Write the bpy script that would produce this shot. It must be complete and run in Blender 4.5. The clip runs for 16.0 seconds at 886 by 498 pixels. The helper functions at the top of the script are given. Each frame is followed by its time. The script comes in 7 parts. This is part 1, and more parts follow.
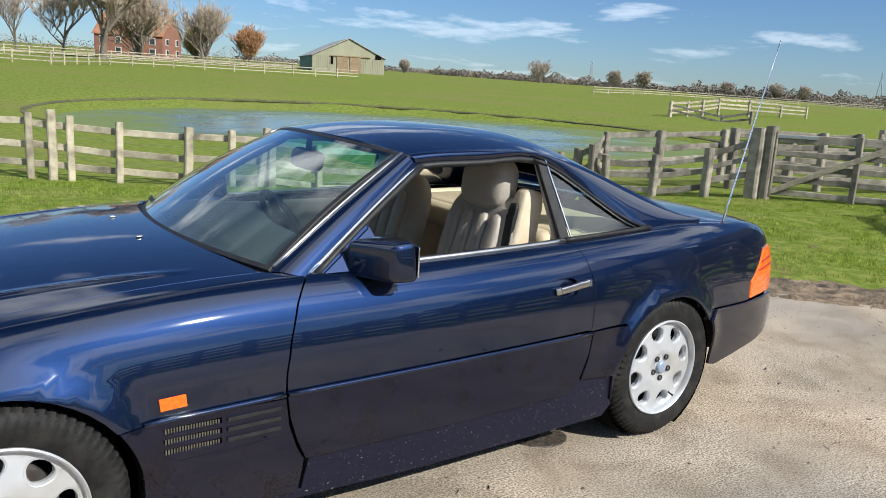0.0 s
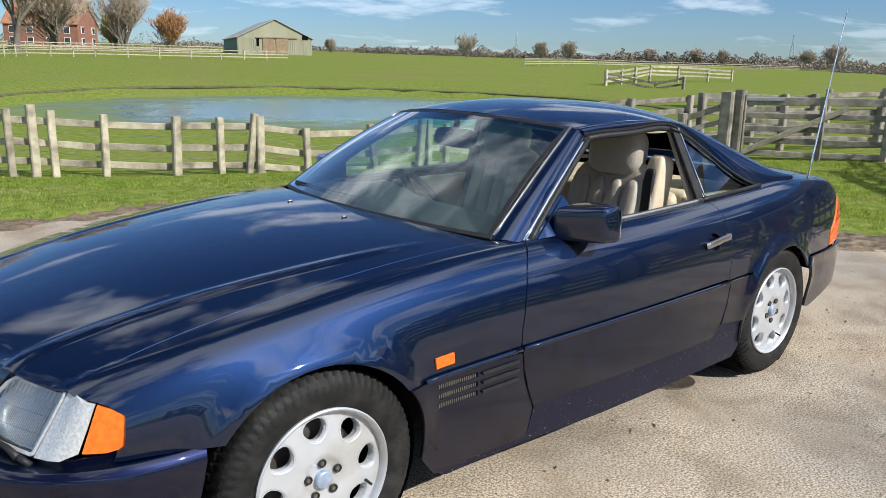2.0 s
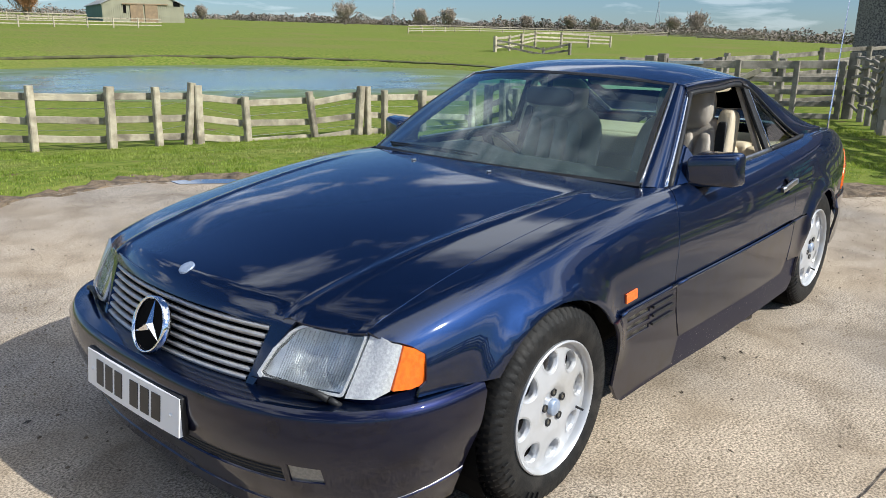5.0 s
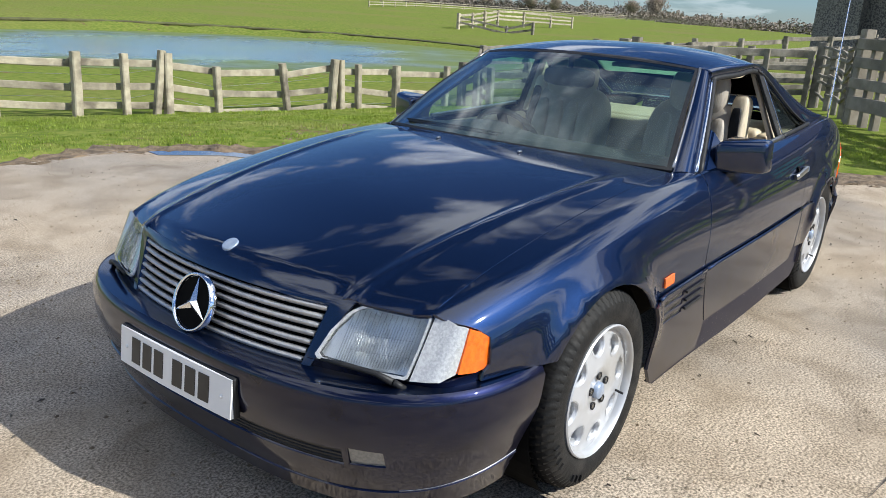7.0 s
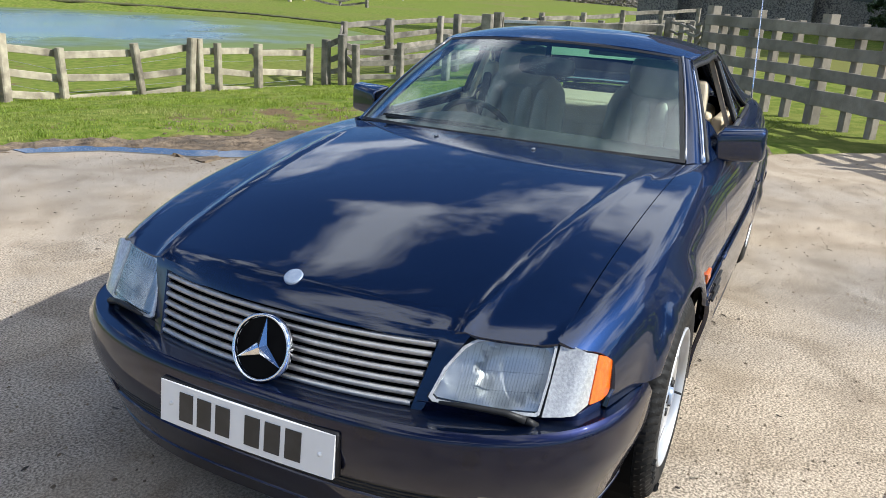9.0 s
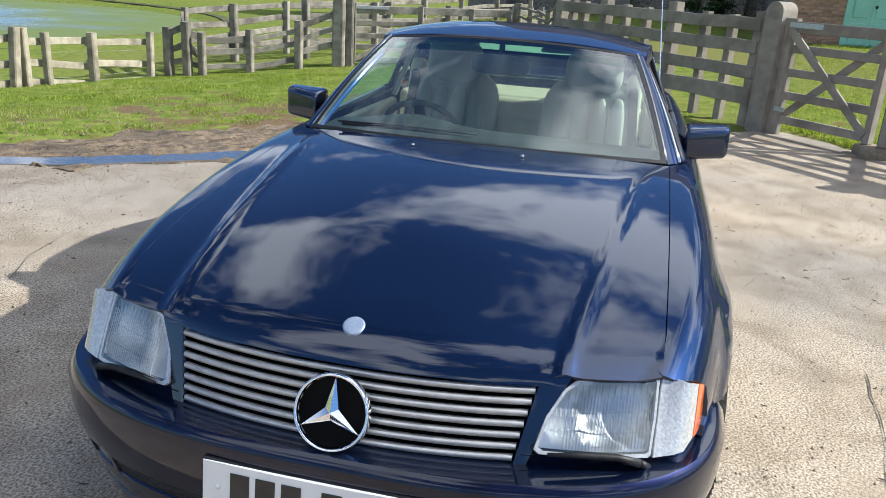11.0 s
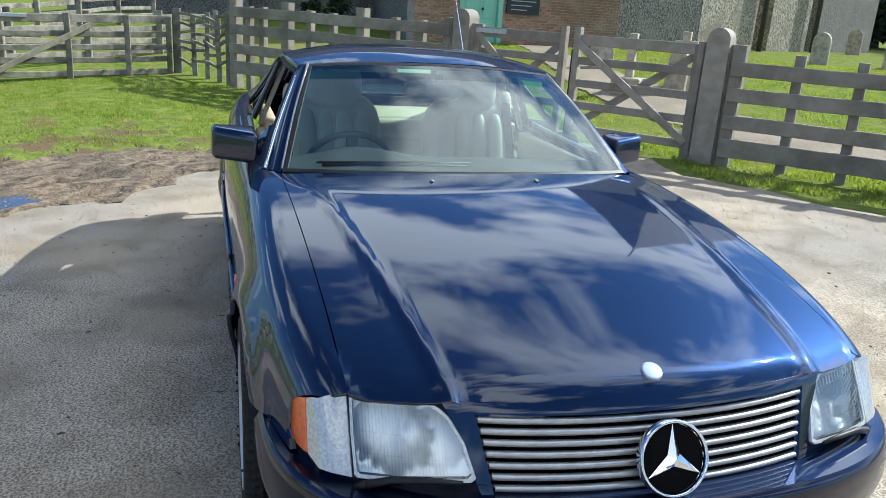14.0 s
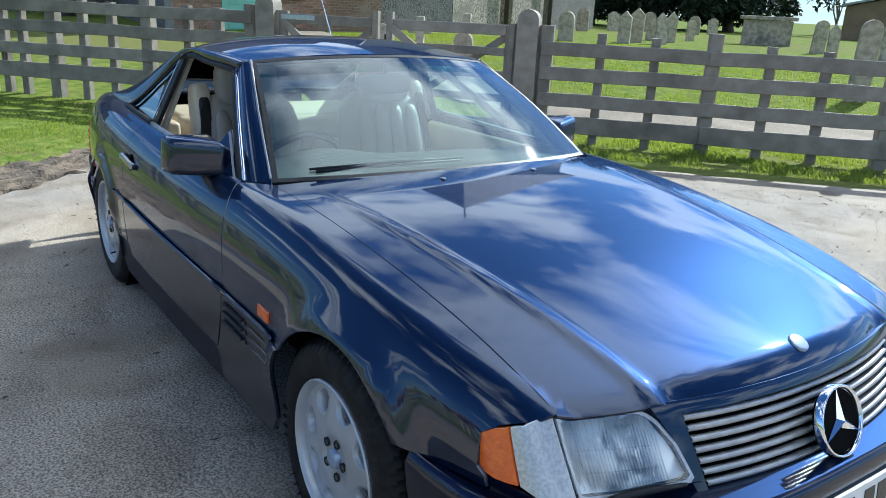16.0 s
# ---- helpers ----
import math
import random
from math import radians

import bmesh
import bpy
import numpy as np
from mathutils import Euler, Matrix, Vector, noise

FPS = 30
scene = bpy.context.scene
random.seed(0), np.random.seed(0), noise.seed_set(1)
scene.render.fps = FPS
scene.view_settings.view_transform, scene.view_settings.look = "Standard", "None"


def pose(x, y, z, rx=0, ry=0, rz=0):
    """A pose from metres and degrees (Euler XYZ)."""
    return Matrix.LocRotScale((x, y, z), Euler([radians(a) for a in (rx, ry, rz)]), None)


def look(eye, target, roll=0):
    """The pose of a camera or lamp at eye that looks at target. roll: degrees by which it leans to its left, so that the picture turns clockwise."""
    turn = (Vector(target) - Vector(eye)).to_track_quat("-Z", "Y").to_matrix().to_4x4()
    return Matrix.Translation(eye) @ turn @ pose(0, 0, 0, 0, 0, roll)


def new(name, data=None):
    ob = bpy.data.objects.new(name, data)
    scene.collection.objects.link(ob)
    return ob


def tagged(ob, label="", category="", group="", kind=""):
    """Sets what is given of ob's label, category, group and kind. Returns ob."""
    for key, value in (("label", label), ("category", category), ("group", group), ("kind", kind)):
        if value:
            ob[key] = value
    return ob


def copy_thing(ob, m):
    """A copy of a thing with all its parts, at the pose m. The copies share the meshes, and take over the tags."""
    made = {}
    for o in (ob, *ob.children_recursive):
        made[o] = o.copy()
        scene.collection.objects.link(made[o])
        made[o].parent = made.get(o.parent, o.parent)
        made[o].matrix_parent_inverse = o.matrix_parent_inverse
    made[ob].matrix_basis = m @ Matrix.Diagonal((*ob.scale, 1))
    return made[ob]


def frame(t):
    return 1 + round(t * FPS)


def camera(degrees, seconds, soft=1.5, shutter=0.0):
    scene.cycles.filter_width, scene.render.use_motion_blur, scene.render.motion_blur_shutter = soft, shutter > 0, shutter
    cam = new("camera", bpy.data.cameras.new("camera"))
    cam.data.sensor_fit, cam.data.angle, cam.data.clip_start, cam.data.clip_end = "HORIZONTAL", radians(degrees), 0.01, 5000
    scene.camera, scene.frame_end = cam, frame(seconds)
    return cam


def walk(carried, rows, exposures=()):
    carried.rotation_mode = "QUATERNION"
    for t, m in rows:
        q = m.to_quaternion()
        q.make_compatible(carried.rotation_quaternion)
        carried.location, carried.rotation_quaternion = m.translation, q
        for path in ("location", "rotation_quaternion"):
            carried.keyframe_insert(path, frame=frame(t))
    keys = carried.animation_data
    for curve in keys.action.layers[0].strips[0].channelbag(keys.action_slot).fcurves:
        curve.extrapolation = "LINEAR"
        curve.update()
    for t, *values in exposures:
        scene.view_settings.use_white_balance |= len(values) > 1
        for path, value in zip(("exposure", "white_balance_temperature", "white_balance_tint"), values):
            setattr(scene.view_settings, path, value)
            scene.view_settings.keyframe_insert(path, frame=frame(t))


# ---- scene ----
cam = camera(59.5, 16.0, 0.5)
PATH = [
    (0, (-0.141, -2.916, 1.471), (0.992, -1.322, 1.053), 3.3),
    (0.5, (-0.293, -2.76, 1.464), (0.859, -1.185, 1.027), 2.7),
    (1, (-0.507, -2.677, 1.47), (0.667, -1.121, 1.021), 1.9),
    (1.5, (-0.853, -2.668, 1.475), (0.356, -1.143, 1.014), 1.4),
    (2, (-1.018, -2.566, 1.455), (0.24, -1.083, 0.987), 1.0),
    (2.5, (-1.145, -2.487, 1.481), (0.167, -1.057, 0.998), 0.7),
    (3, (-1.385, -2.414, 1.466), (-0.024, -1.035, 0.97), 0.9),
    (3.5, (-1.545, -2.338, 1.453), (-0.148, -1.001, 0.945), 0.7),
    (4, (-1.588, -2.192, 1.447), (-0.164, -0.887, 0.93), 0.7),
    (4.5, (-1.727, -2.084, 1.429), (-0.285, -0.804, 0.901), 0.6),
    (7, (-2.005, -1.777, 1.409), (-0.488, -0.616, 0.817), 2.9),
    (7.5, (-1.996, -1.624, 1.418), (-0.441, -0.522, 0.81), 3.1),
    (8, (-2.148, -1.43, 1.424), (-0.54, -0.417, 0.8), 3.0),
    (8.5, (-2.249, -1.265, 1.44), (-0.583, -0.357, 0.806), 3.1),
    (9, (-2.187, -1.106, 1.439), (-0.467, -0.307, 0.804), 3.2),
    (11.5, (-2.174, -0.308, 1.466), (-0.303, -0.011, 0.826), 3.8),
    (12, (-2.25, -0.058, 1.467), (-0.357, 0.128, 0.849), 3.9),
    (12.5, (-2.314, 0.233, 1.49), (-0.406, 0.265, 0.89), 3.8),
    (13, (-2.182, 0.446, 1.486), (-0.28, 0.285, 0.89), 3.6),
    (13.5, (-2.121, 0.635, 1.487), (-0.248, 0.267, 0.892), 3.7),
    (14, (-2.077, 0.932, 1.488), (-0.25, 0.377, 0.892), 3.8),
    (14.5, (-1.942, 1.119, 1.472), (-0.17, 0.401, 0.883), 3.3),
    (15, (-1.72, 1.269, 1.491), (-0.005, 0.418, 0.913), 3.2),
    (15.5, (-1.626, 1.473, 1.487), (0.02, 0.481, 0.934), 2.7),
    (16, (-1.582, 1.672, 1.452), (-0.024, 0.57, 0.854), 2.8),
]
walk(cam, [(t, look(eye, target, roll)) for t, eye, target, roll in PATH], [(0.0, 0.46, 6180, 8), (4.5, 0.46, 6120, 8), (9.0, 0.62, 6080, 8), (12.5, 0.81, 5960, 5), (14.5, 0.81, 5680, 2), (16.0, 0.76, 5440, 2)])

# ---------------------------------------------------------------- light
SUN = Vector((0.33, -1.25, 0.93)).normalized()
sun_elev = math.asin(SUN.z)
world = bpy.data.worlds.new("sky")
scene.world = world
world.use_nodes = True
wn, wl = world.node_tree.nodes, world.node_tree.links
wn.clear()
w_out = wn.new("ShaderNodeOutputWorld")
w_bg = wn.new("ShaderNodeBackground")
w_sky = wn.new("ShaderNodeTexSky")
w_sky.sky_type = "NISHITA"
w_sky.sun_disc = False
w_sky.sun_elevation = sun_elev
w_sky.sun_rotation = math.atan2(SUN.x, SUN.y)
w_sky.altitude, w_sky.air_density, w_sky.dust_density, w_sky.ozone_density = 0, 1.0, 0.15, 2.0
w_bg.inputs["Strength"].default_value = 0.058
# broken fair-weather cloud over the whole sky, on a flat layer so that it thins towards the horizon
w_co = wn.new("ShaderNodeTexCoord")
w_sep = wn.new("ShaderNodeSeparateXYZ")
w_add = wn.new("ShaderNodeMath"); w_add.operation = "ADD"; w_add.inputs[1].default_value = 0.14
w_abs = wn.new("ShaderNodeMath"); w_abs.operation = "ABSOLUTE"
w_dx = wn.new("ShaderNodeMath"); w_dx.operation = "DIVIDE"
w_dy = wn.new("ShaderNodeMath"); w_dy.operation = "DIVIDE"
w_cmb = wn.new("ShaderNodeCombineXYZ")
w_n = wn.new("ShaderNodeTexNoise")
w_n.inputs["Scale"].default_value, w_n.inputs["Detail"].default_value, w_n.inputs["Roughness"].default_value = 1.15, 10, 0.58
w_n.inputs["Distortion"].default_value = 0.25
w_r = wn.new("ShaderNodeValToRGB")
w_r.color_ramp.elements[0].position, w_r.color_ramp.elements[1].position = 0.485, 0.575
w_r.color_ramp.elements[0].color, w_r.color_ramp.elements[1].color = (0, 0, 0, 1), (0.92, 0.92, 0.92, 1)
w_mix = wn.new("ShaderNodeMix"); w_mix.data_type = "RGBA"
w_mix.inputs["B"].default_value = (19.0, 19.3, 19.8, 1)
w_thin = wn.new("ShaderNodeMapRange")
w_thin.inputs["From Min"].default_value, w_thin.inputs["From Max"].default_value = 0.02, 0.36
w_thin.inputs["To Min"].default_value, w_thin.inputs["To Max"].default_value = 0.16, 1.0
w_fac = wn.new("ShaderNodeMath"); w_fac.operation = "MULTIPLY"
w_tint = wn.new("ShaderNodeMix"); w_tint.data_type = "RGBA"; w_tint.blend_type = "MULTIPLY"
w_tint.inputs["Factor"].default_value = 1.0
w_tint.inputs["B"].default_value = (0.66, 0.87, 1.22, 1)
wl.new(w_co.outputs["Generated"], w_sep.inputs[0])
wl.new(w_sep.outputs["Z"], w_abs.inputs[0])
wl.new(w_abs.outputs[0], w_add.inputs[0])
wl.new(w_sep.outputs["X"], w_dx.inputs[0]); wl.new(w_add.outputs[0], w_dx.inputs[1])
wl.new(w_sep.outputs["Y"], w_dy.inputs[0]); wl.new(w_add.outputs[0], w_dy.inputs[1])
wl.new(w_dx.outputs[0], w_cmb.inputs["X"]); wl.new(w_dy.outputs[0], w_cmb.inputs["Y"])
wl.new(w_cmb.outputs[0], w_n.inputs["Vector"])
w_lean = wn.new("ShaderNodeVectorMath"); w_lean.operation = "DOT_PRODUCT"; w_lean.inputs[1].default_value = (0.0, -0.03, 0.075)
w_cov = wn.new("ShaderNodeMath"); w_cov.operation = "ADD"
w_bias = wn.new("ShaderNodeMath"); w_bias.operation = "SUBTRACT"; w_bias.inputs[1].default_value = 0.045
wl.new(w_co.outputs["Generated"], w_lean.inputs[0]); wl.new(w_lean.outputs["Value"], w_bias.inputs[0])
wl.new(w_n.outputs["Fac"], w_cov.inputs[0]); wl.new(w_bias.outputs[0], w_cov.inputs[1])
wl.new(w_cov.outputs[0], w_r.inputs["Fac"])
wl.new(w_abs.outputs[0], w_thin.inputs["Value"])
wl.new(w_r.outputs["Color"], w_fac.inputs[0]); wl.new(w_thin.outputs[0], w_fac.inputs[1])
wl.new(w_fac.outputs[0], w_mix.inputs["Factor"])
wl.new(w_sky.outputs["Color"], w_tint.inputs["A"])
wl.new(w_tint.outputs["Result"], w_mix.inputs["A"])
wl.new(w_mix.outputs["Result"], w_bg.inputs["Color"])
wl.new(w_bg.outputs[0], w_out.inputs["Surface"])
sun = new("sun", bpy.data.lights.new("sun", "SUN"))
sun.data.energy, sun.data.angle, sun.data.color = 4.6, radians(0.53), (1.0, 0.95, 0.86)
sun.matrix_world = look((40 * SUN.x, 40 * SUN.y, 40 * SUN.z), (0, 0, 0))


# ---------------------------------------------------------------- materials
def surf(name, c1, c2=None, scale=4.0, rough=0.6, metal=0.0, bump=0.0, bscale=60.0, coat=0.0, c3=None, scale3=0.7, spec=0.5,
         stretch=(1, 1, 1), rvar=0.0, piece=0.0, coords="Object", thr=(0.38, 0.62), thr3=(0.5, 0.68)):
    """Principled surface: two colours mixed by fine noise, a third by broad stains, grain relief."""
    m = bpy.data.materials.new(name)
    m.use_nodes = True
    n, l = m.node_tree.nodes, m.node_tree.links
    b = n["Principled BSDF"]
    b.inputs["Roughness"].default_value, b.inputs["Metallic"].default_value = rough, metal
    b.inputs["Specular IOR Level"].default_value = spec
    b.inputs["Coat Weight"].default_value = coat
    b.inputs["Coat Roughness"].default_value = 0.025
    b.inputs["Coat IOR"].default_value = 1.55
    b.inputs["Base Color"].default_value = (*c1, 1)
    co = n.new("ShaderNodeTexCoord")
    mp = n.new("ShaderNodeMapping")
    mp.inputs["Scale"].default_value = stretch
    l.new(co.outputs[coords], mp.inputs[0])
    col = None
    if c2:
        t = n.new("ShaderNodeTexNoise")
        t.inputs["Scale"].default_value, t.inputs["Detail"].default_value = scale, 6
        l.new(mp.outputs[0], t.inputs["Vector"])
        r = n.new("ShaderNodeValToRGB")
        r.color_ramp.elements[0].position, r.color_ramp.elements[1].position = thr
        r.color_ramp.elements[0].color, r.color_ramp.elements[1].color = (*c1, 1), (*c2, 1)
        l.new(t.outputs["Fac"], r.inputs["Fac"])
        col = r.outputs["Color"]
        if rvar:
            rr = n.new("ShaderNodeMapRange")
            rr.inputs["To Min"].default_value, rr.inputs["To Max"].default_value = rough - rvar, rough + rvar
            l.new(t.outputs["Fac"], rr.inputs["Value"])
            l.new(rr.outputs[0], b.inputs["Roughness"])
    if c3:
        t3 = n.new("ShaderNodeTexNoise")
        t3.inputs["Scale"].default_value, t3.inputs["Detail"].default_value = scale3, 5
        l.new(mp.outputs[0], t3.inputs["Vector"])
        r3 = n.new("ShaderNodeValToRGB")
        r3.color_ramp.elements[0].position, r3.color_ramp.elements[1].position = thr3
        l.new(t3.outputs["Fac"], r3.inputs["Fac"])
        mx = n.new("ShaderNodeMix"); mx.data_type = "RGBA"
        l.new(r3.outputs["Color"], mx.inputs["Factor"])
        l.new(col, mx.inputs["A"])
        mx.inputs["B"].default_value = (*c3, 1)
        col = mx.outputs["Result"]
    if piece:
        oi = n.new("ShaderNodeObjectInfo")
        hv = n.new("ShaderNodeHueSaturation")
        pr = n.new("ShaderNodeMapRange")
        pr.inputs["To Min"].default_value, pr.inputs["To Max"].default_value = 1 - piece, 1 + piece
        l.new(oi.outputs["Random"], pr.inputs["Value"])
        l.new(pr.outputs[0], hv.inputs["Value"])
        l.new(col, hv.inputs["Color"])
        col = hv.outputs["Color"]
    if col:
        l.new(col, b.inputs["Base Color"])
    if bump:
        tb = n.new("ShaderNodeTexNoise")
        tb.inputs["Scale"].default_value, tb.inputs["Detail"].default_value = bscale, 5
        l.new(mp.outputs[0], tb.inputs["Vector"])
        bp = n.new("ShaderNodeBump")
        bp.inputs["Strength"].default_value, bp.inputs["Distance"].default_value = min(1.0, bump * 10), 0.02
        l.new(tb.outputs["Fac"], bp.inputs["Height"])
        l.new(bp.outputs[0], b.inputs["Normal"])
    return m


def glass(name, tint=(1, 1, 1), rough=0.0, ior=1.45):
    m = bpy.data.materials.new(name)
    m.use_nodes = True
    b = m.node_tree.nodes["Principled BSDF"]
    b.inputs["Base Color"].default_value = (*tint, 1)
    b.inputs["Transmission Weight"].default_value = 1.0
    b.inputs["Roughness"].default_value, b.inputs["IOR"].default_value = rough, ior
    return m


def thin_glass(name, tint, gloss=0.10, dust_haze=0.0):
    """A thin pane: tinted see-through with mirror gloss."""
    m = bpy.data.materials.new(name)
    m.use_nodes = True
    n, l = m.node_tree.nodes, m.node_tree.links
    n.clear()
    o = n.new("ShaderNodeOutputMaterial")
    tr = n.new("ShaderNodeBsdfTransparent"); tr.inputs[0].default_value = (*tint, 1)
    gl = n.new("ShaderNodeBsdfGlossy"); gl.inputs["Roughness"].default_value = 0.015
    fr = n.new("ShaderNodeFresnel"); fr.inputs["IOR"].default_value = 1.52
    mp = n.new("ShaderNodeMath"); mp.operation = "MULTIPLY_ADD"; mp.use_clamp = True
    mp.inputs[1].default_value, mp.inputs[2].default_value = 2.3, gloss - 0.10
    mx = n.new("ShaderNodeMixShader")
    l.new(fr.outputs[0], mp.inputs[0]); l.new(mp.outputs[0], mx.inputs[0])
    l.new(tr.outputs[0], mx.inputs[1]); l.new(gl.outputs[0], mx.inputs[2])
    if dust_haze:
        # a pale film in downward streaks: screen dust, plus painted haze for bright reflections
        df = n.new("ShaderNodeBsdfDiffuse"); df.inputs[0].default_value = (0.62, 0.74, 0.70, 1)
        tc = n.new("ShaderNodeTexCoord"); mg = n.new("ShaderNodeMapping"); mg.inputs["Scale"].default_value = (0.6, 7, 0.6)
        nz = n.new("ShaderNodeTexNoise"); nz.inputs["Scale"].default_value = 1.6; nz.inputs["Detail"].default_value = 5
        mr = n.new("ShaderNodeMapRange"); mr.inputs["From Min"].default_value, mr.inputs["From Max"].default_value = 0.35, 0.7
        mr.inputs["To Min"].default_value, mr.inputs["To Max"].default_value = dust_haze * 0.3, dust_haze * 2.2
        l.new(tc.outputs["Object"], mg.inputs[0]); l.new(mg.outputs[0], nz.inputs["Vector"]); l.new(nz.outputs["Fac"], mr.inputs["Value"])
        m2 = n.new("ShaderNodeMixShader")
        l.new(mr.outputs[0], m2.inputs[0]); l.new(mx.outputs[0], m2.inputs[1]); l.new(df.outputs[0], m2.inputs[2])
        mx = m2
    l.new(mx.outputs[0], o.inputs["Surface"])
    return m


M_PAINT = surf("blue_metallic_paint", (0.0042, 0.0115, 0.040), (0.0055, 0.0148, 0.051), 900, 0.46, 0.95, coat=1.0, spec=0.1)
M_PAINT.node_tree.nodes["Principled BSDF"].inputs["Specular Tint"].default_value = (0.62, 0.72, 1.0, 1)
# lower body paint, its colour darkened for the shade below the shoulder
M_CLAD = surf("shade_toned_indigo_paint", (0.0055, 0.0075, 0.028), (0.0070, 0.0092, 0.035), 900, 0.42, 0.85, coat=1.0, spec=0.1, c3=(0.0045, 0.005, 0.018), scale3=9)
M_SILL = surf("dusty_sill_paint", (0.005, 0.006, 0.018), (0.008, 0.008, 0.02), 60, 0.5, 0.0, spec=0.15, coat=0.2, c3=(0.16, 0.15, 0.14), scale3=110, thr3=(0.66, 0.70))
M_CLAD.node_tree.nodes["Principled BSDF"].inputs["Coat IOR"].default_value = 1.50
M_PAINT.node_tree.nodes["Principled BSDF"].inputs["Coat IOR"].default_value = 1.66
M_PAINT.node_tree.nodes["Principled BSDF"].inputs["Coat Roughness"].default_value = 0.035
M_BLACK = surf("black_plastic", (0.012, 0.012, 0.013), (0.02, 0.02, 0.021), 30, 0.5, spec=0.3, bump=0.01, bscale=300)
# near-black that paints the shade in recesses and openings; also the black emblem disc
M_DARK = surf("void_shade_and_black", (0.004, 0.004, 0.004), (0.007, 0.007, 0.007), 8, 0.9, spec=0.05)
M_RUB = surf("tyre_rubber", (0.007, 0.007, 0.007), (0.013, 0.0125, 0.012), 40, 0.66, bump=0.01, bscale=200, c3=(0.024, 0.022, 0.020), scale3=10, spec=0.25)
M_CHROME = surf("chrome", (0.85, 0.86, 0.88), None, 5, 0.08, 1.0)
M_TRIM = surf("dull_bright_trim", (0.55, 0.53, 0.52), (0.45, 0.44, 0.43), 20, 0.28, 1.0)
M_SLAT = surf("grey_grille_slat", (0.56, 0.54, 0.52), (0.47, 0.45, 0.44), 30, 0.36, 0.6)
M_ALLOY = surf("silver_alloy", (0.50, 0.51, 0.53), (0.46, 0.47, 0.49), 14, 0.38, 0.35, coat=0.3, c3=(0.40, 0.39, 0.37), scale3=6)
M_BOLT = surf("dull_wheel_bolt", (0.24, 0.23, 0.20), (0.17, 0.16, 0.14), 40, 0.45, 0.8)
M_AMBER = surf("amber_lens", (0.84, 0.15, 0.008), (0.74, 0.115, 0.006), 60, 0.15, coat=0.6, bump=0.02, bscale=60)
M_RED = surf("red_lens", (0.5, 0.02, 0.01), (0.4, 0.015, 0.01), 60, 0.15, coat=0.6)
M_REFL = surf("lamp_reflector", (0.82, 0.84, 0.86), (0.74, 0.77, 0.80), 12, 0.38, 0.75)
# the lens film is added haze that brightens the glass
M_LENS = thin_glass("lamp_lens", (0.96, 0.97, 0.97), 0.12, 0.02)
M_FLUTE = thin_glass("lens_flute", (0.90, 0.91, 0.91), 0.11)
M_RIB = surf("ribbed_lens_glass", (0.60, 0.60, 0.59), (0.46, 0.46, 0.46), 130, 0.18, 0.3, coat=0.7, bump=0.012, bscale=150)
M_FOG = surf("fog_lamp_glass", (0.22, 0.225, 0.22), (0.17, 0.175, 0.17), 120, 0.2, 0.2, coat=0.7, bump=0.01, bscale=140)
M_GLASS = thin_glass("tinted_windscreen", (0.66, 0.94, 0.83), 0.13, 0.032)
M_BAND = thin_glass("green_shade_band", (0.28, 0.80, 0.70), 0.10)
M_QGLASS = thin_glass("tinted_side_glass", (0.52, 0.64, 0.58), 0.12)
M_LEATHER = surf("cream_leather", (0.62, 0.53, 0.38), (0.56, 0.47, 0.33), 12, 0.5, bump=0.02, bscale=160)
M_LEATHERD = surf("grey_leather", (0.36, 0.32, 0.265), (0.41, 0.36, 0.30), 12, 0.5, bump=0.02, bscale=160)
M_DASH = surf("dark_dashboard", (0.035, 0.035, 0.04), (0.045, 0.045, 0.05), 20, 0.55, bump=0.015, bscale=240)
M_PLATE = surf("white_plate", (0.78, 0.78, 0.77), (0.74, 0.74, 0.73), 9, 0.35, coat=0.3)
M_PLATEB = surf("plate_black", (0.02, 0.02, 0.02), (0.03, 0.03, 0.03), 20, 0.4)
M_BADGE = surf("badge_blue_grey", (0.34, 0.40, 0.50), (0.27, 0.33, 0.44), 60, 0.35, 0.3, coat=0.5)



# ---------------------------------------------------------------- mesh helpers
from mathutils.geometry import delaunay_2d_cdt


def link_mesh(name, verts, faces, material, parent=None, label="", smooth=False, normals=None):
    me = bpy.data.meshes.new(name)
    me.from_pydata([tuple(v) for v in verts], [], faces)
    me.materials.append(material)
    if smooth:
        me.polygons.foreach_set("use_smooth", [True] * len(me.polygons))
    me.update()
    if normals is not None:
        me.normals_split_custom_set_from_vertices([tuple(v) for v in normals])
    ob = new(name, me)
    if parent:
        ob.parent = parent
    if label:
        tagged(ob, label)
    return ob


def part(name, bm, material, parent=None, label="", smooth=False, angle=None):
    """Links a bmesh as one mesh object."""
    me = bpy.data.meshes.new(name)
    bm.normal_update()
    if angle:
        for e in bm.edges:
            e.smooth = not (len(e.link_faces) == 2 and e.calc_face_angle() > radians(angle))
    for fc in bm.faces:
        fc.smooth = smooth or bool(angle)
    bm.to_mesh(me)
    bm.free()
    me.materials.append(material)
    ob = new(name, me)
    if parent:
        ob.parent = parent
    if label:
        tagged(ob, label)
    return ob


def thing(name, label, category, at=(0, 0, 0), rz=0, group="", kind=""):
    e = new(name)
    e.empty_display_size = 0.1
    e.matrix_world = pose(*at, 0, 0, rz)
    return tagged(e, label, category, group, kind)


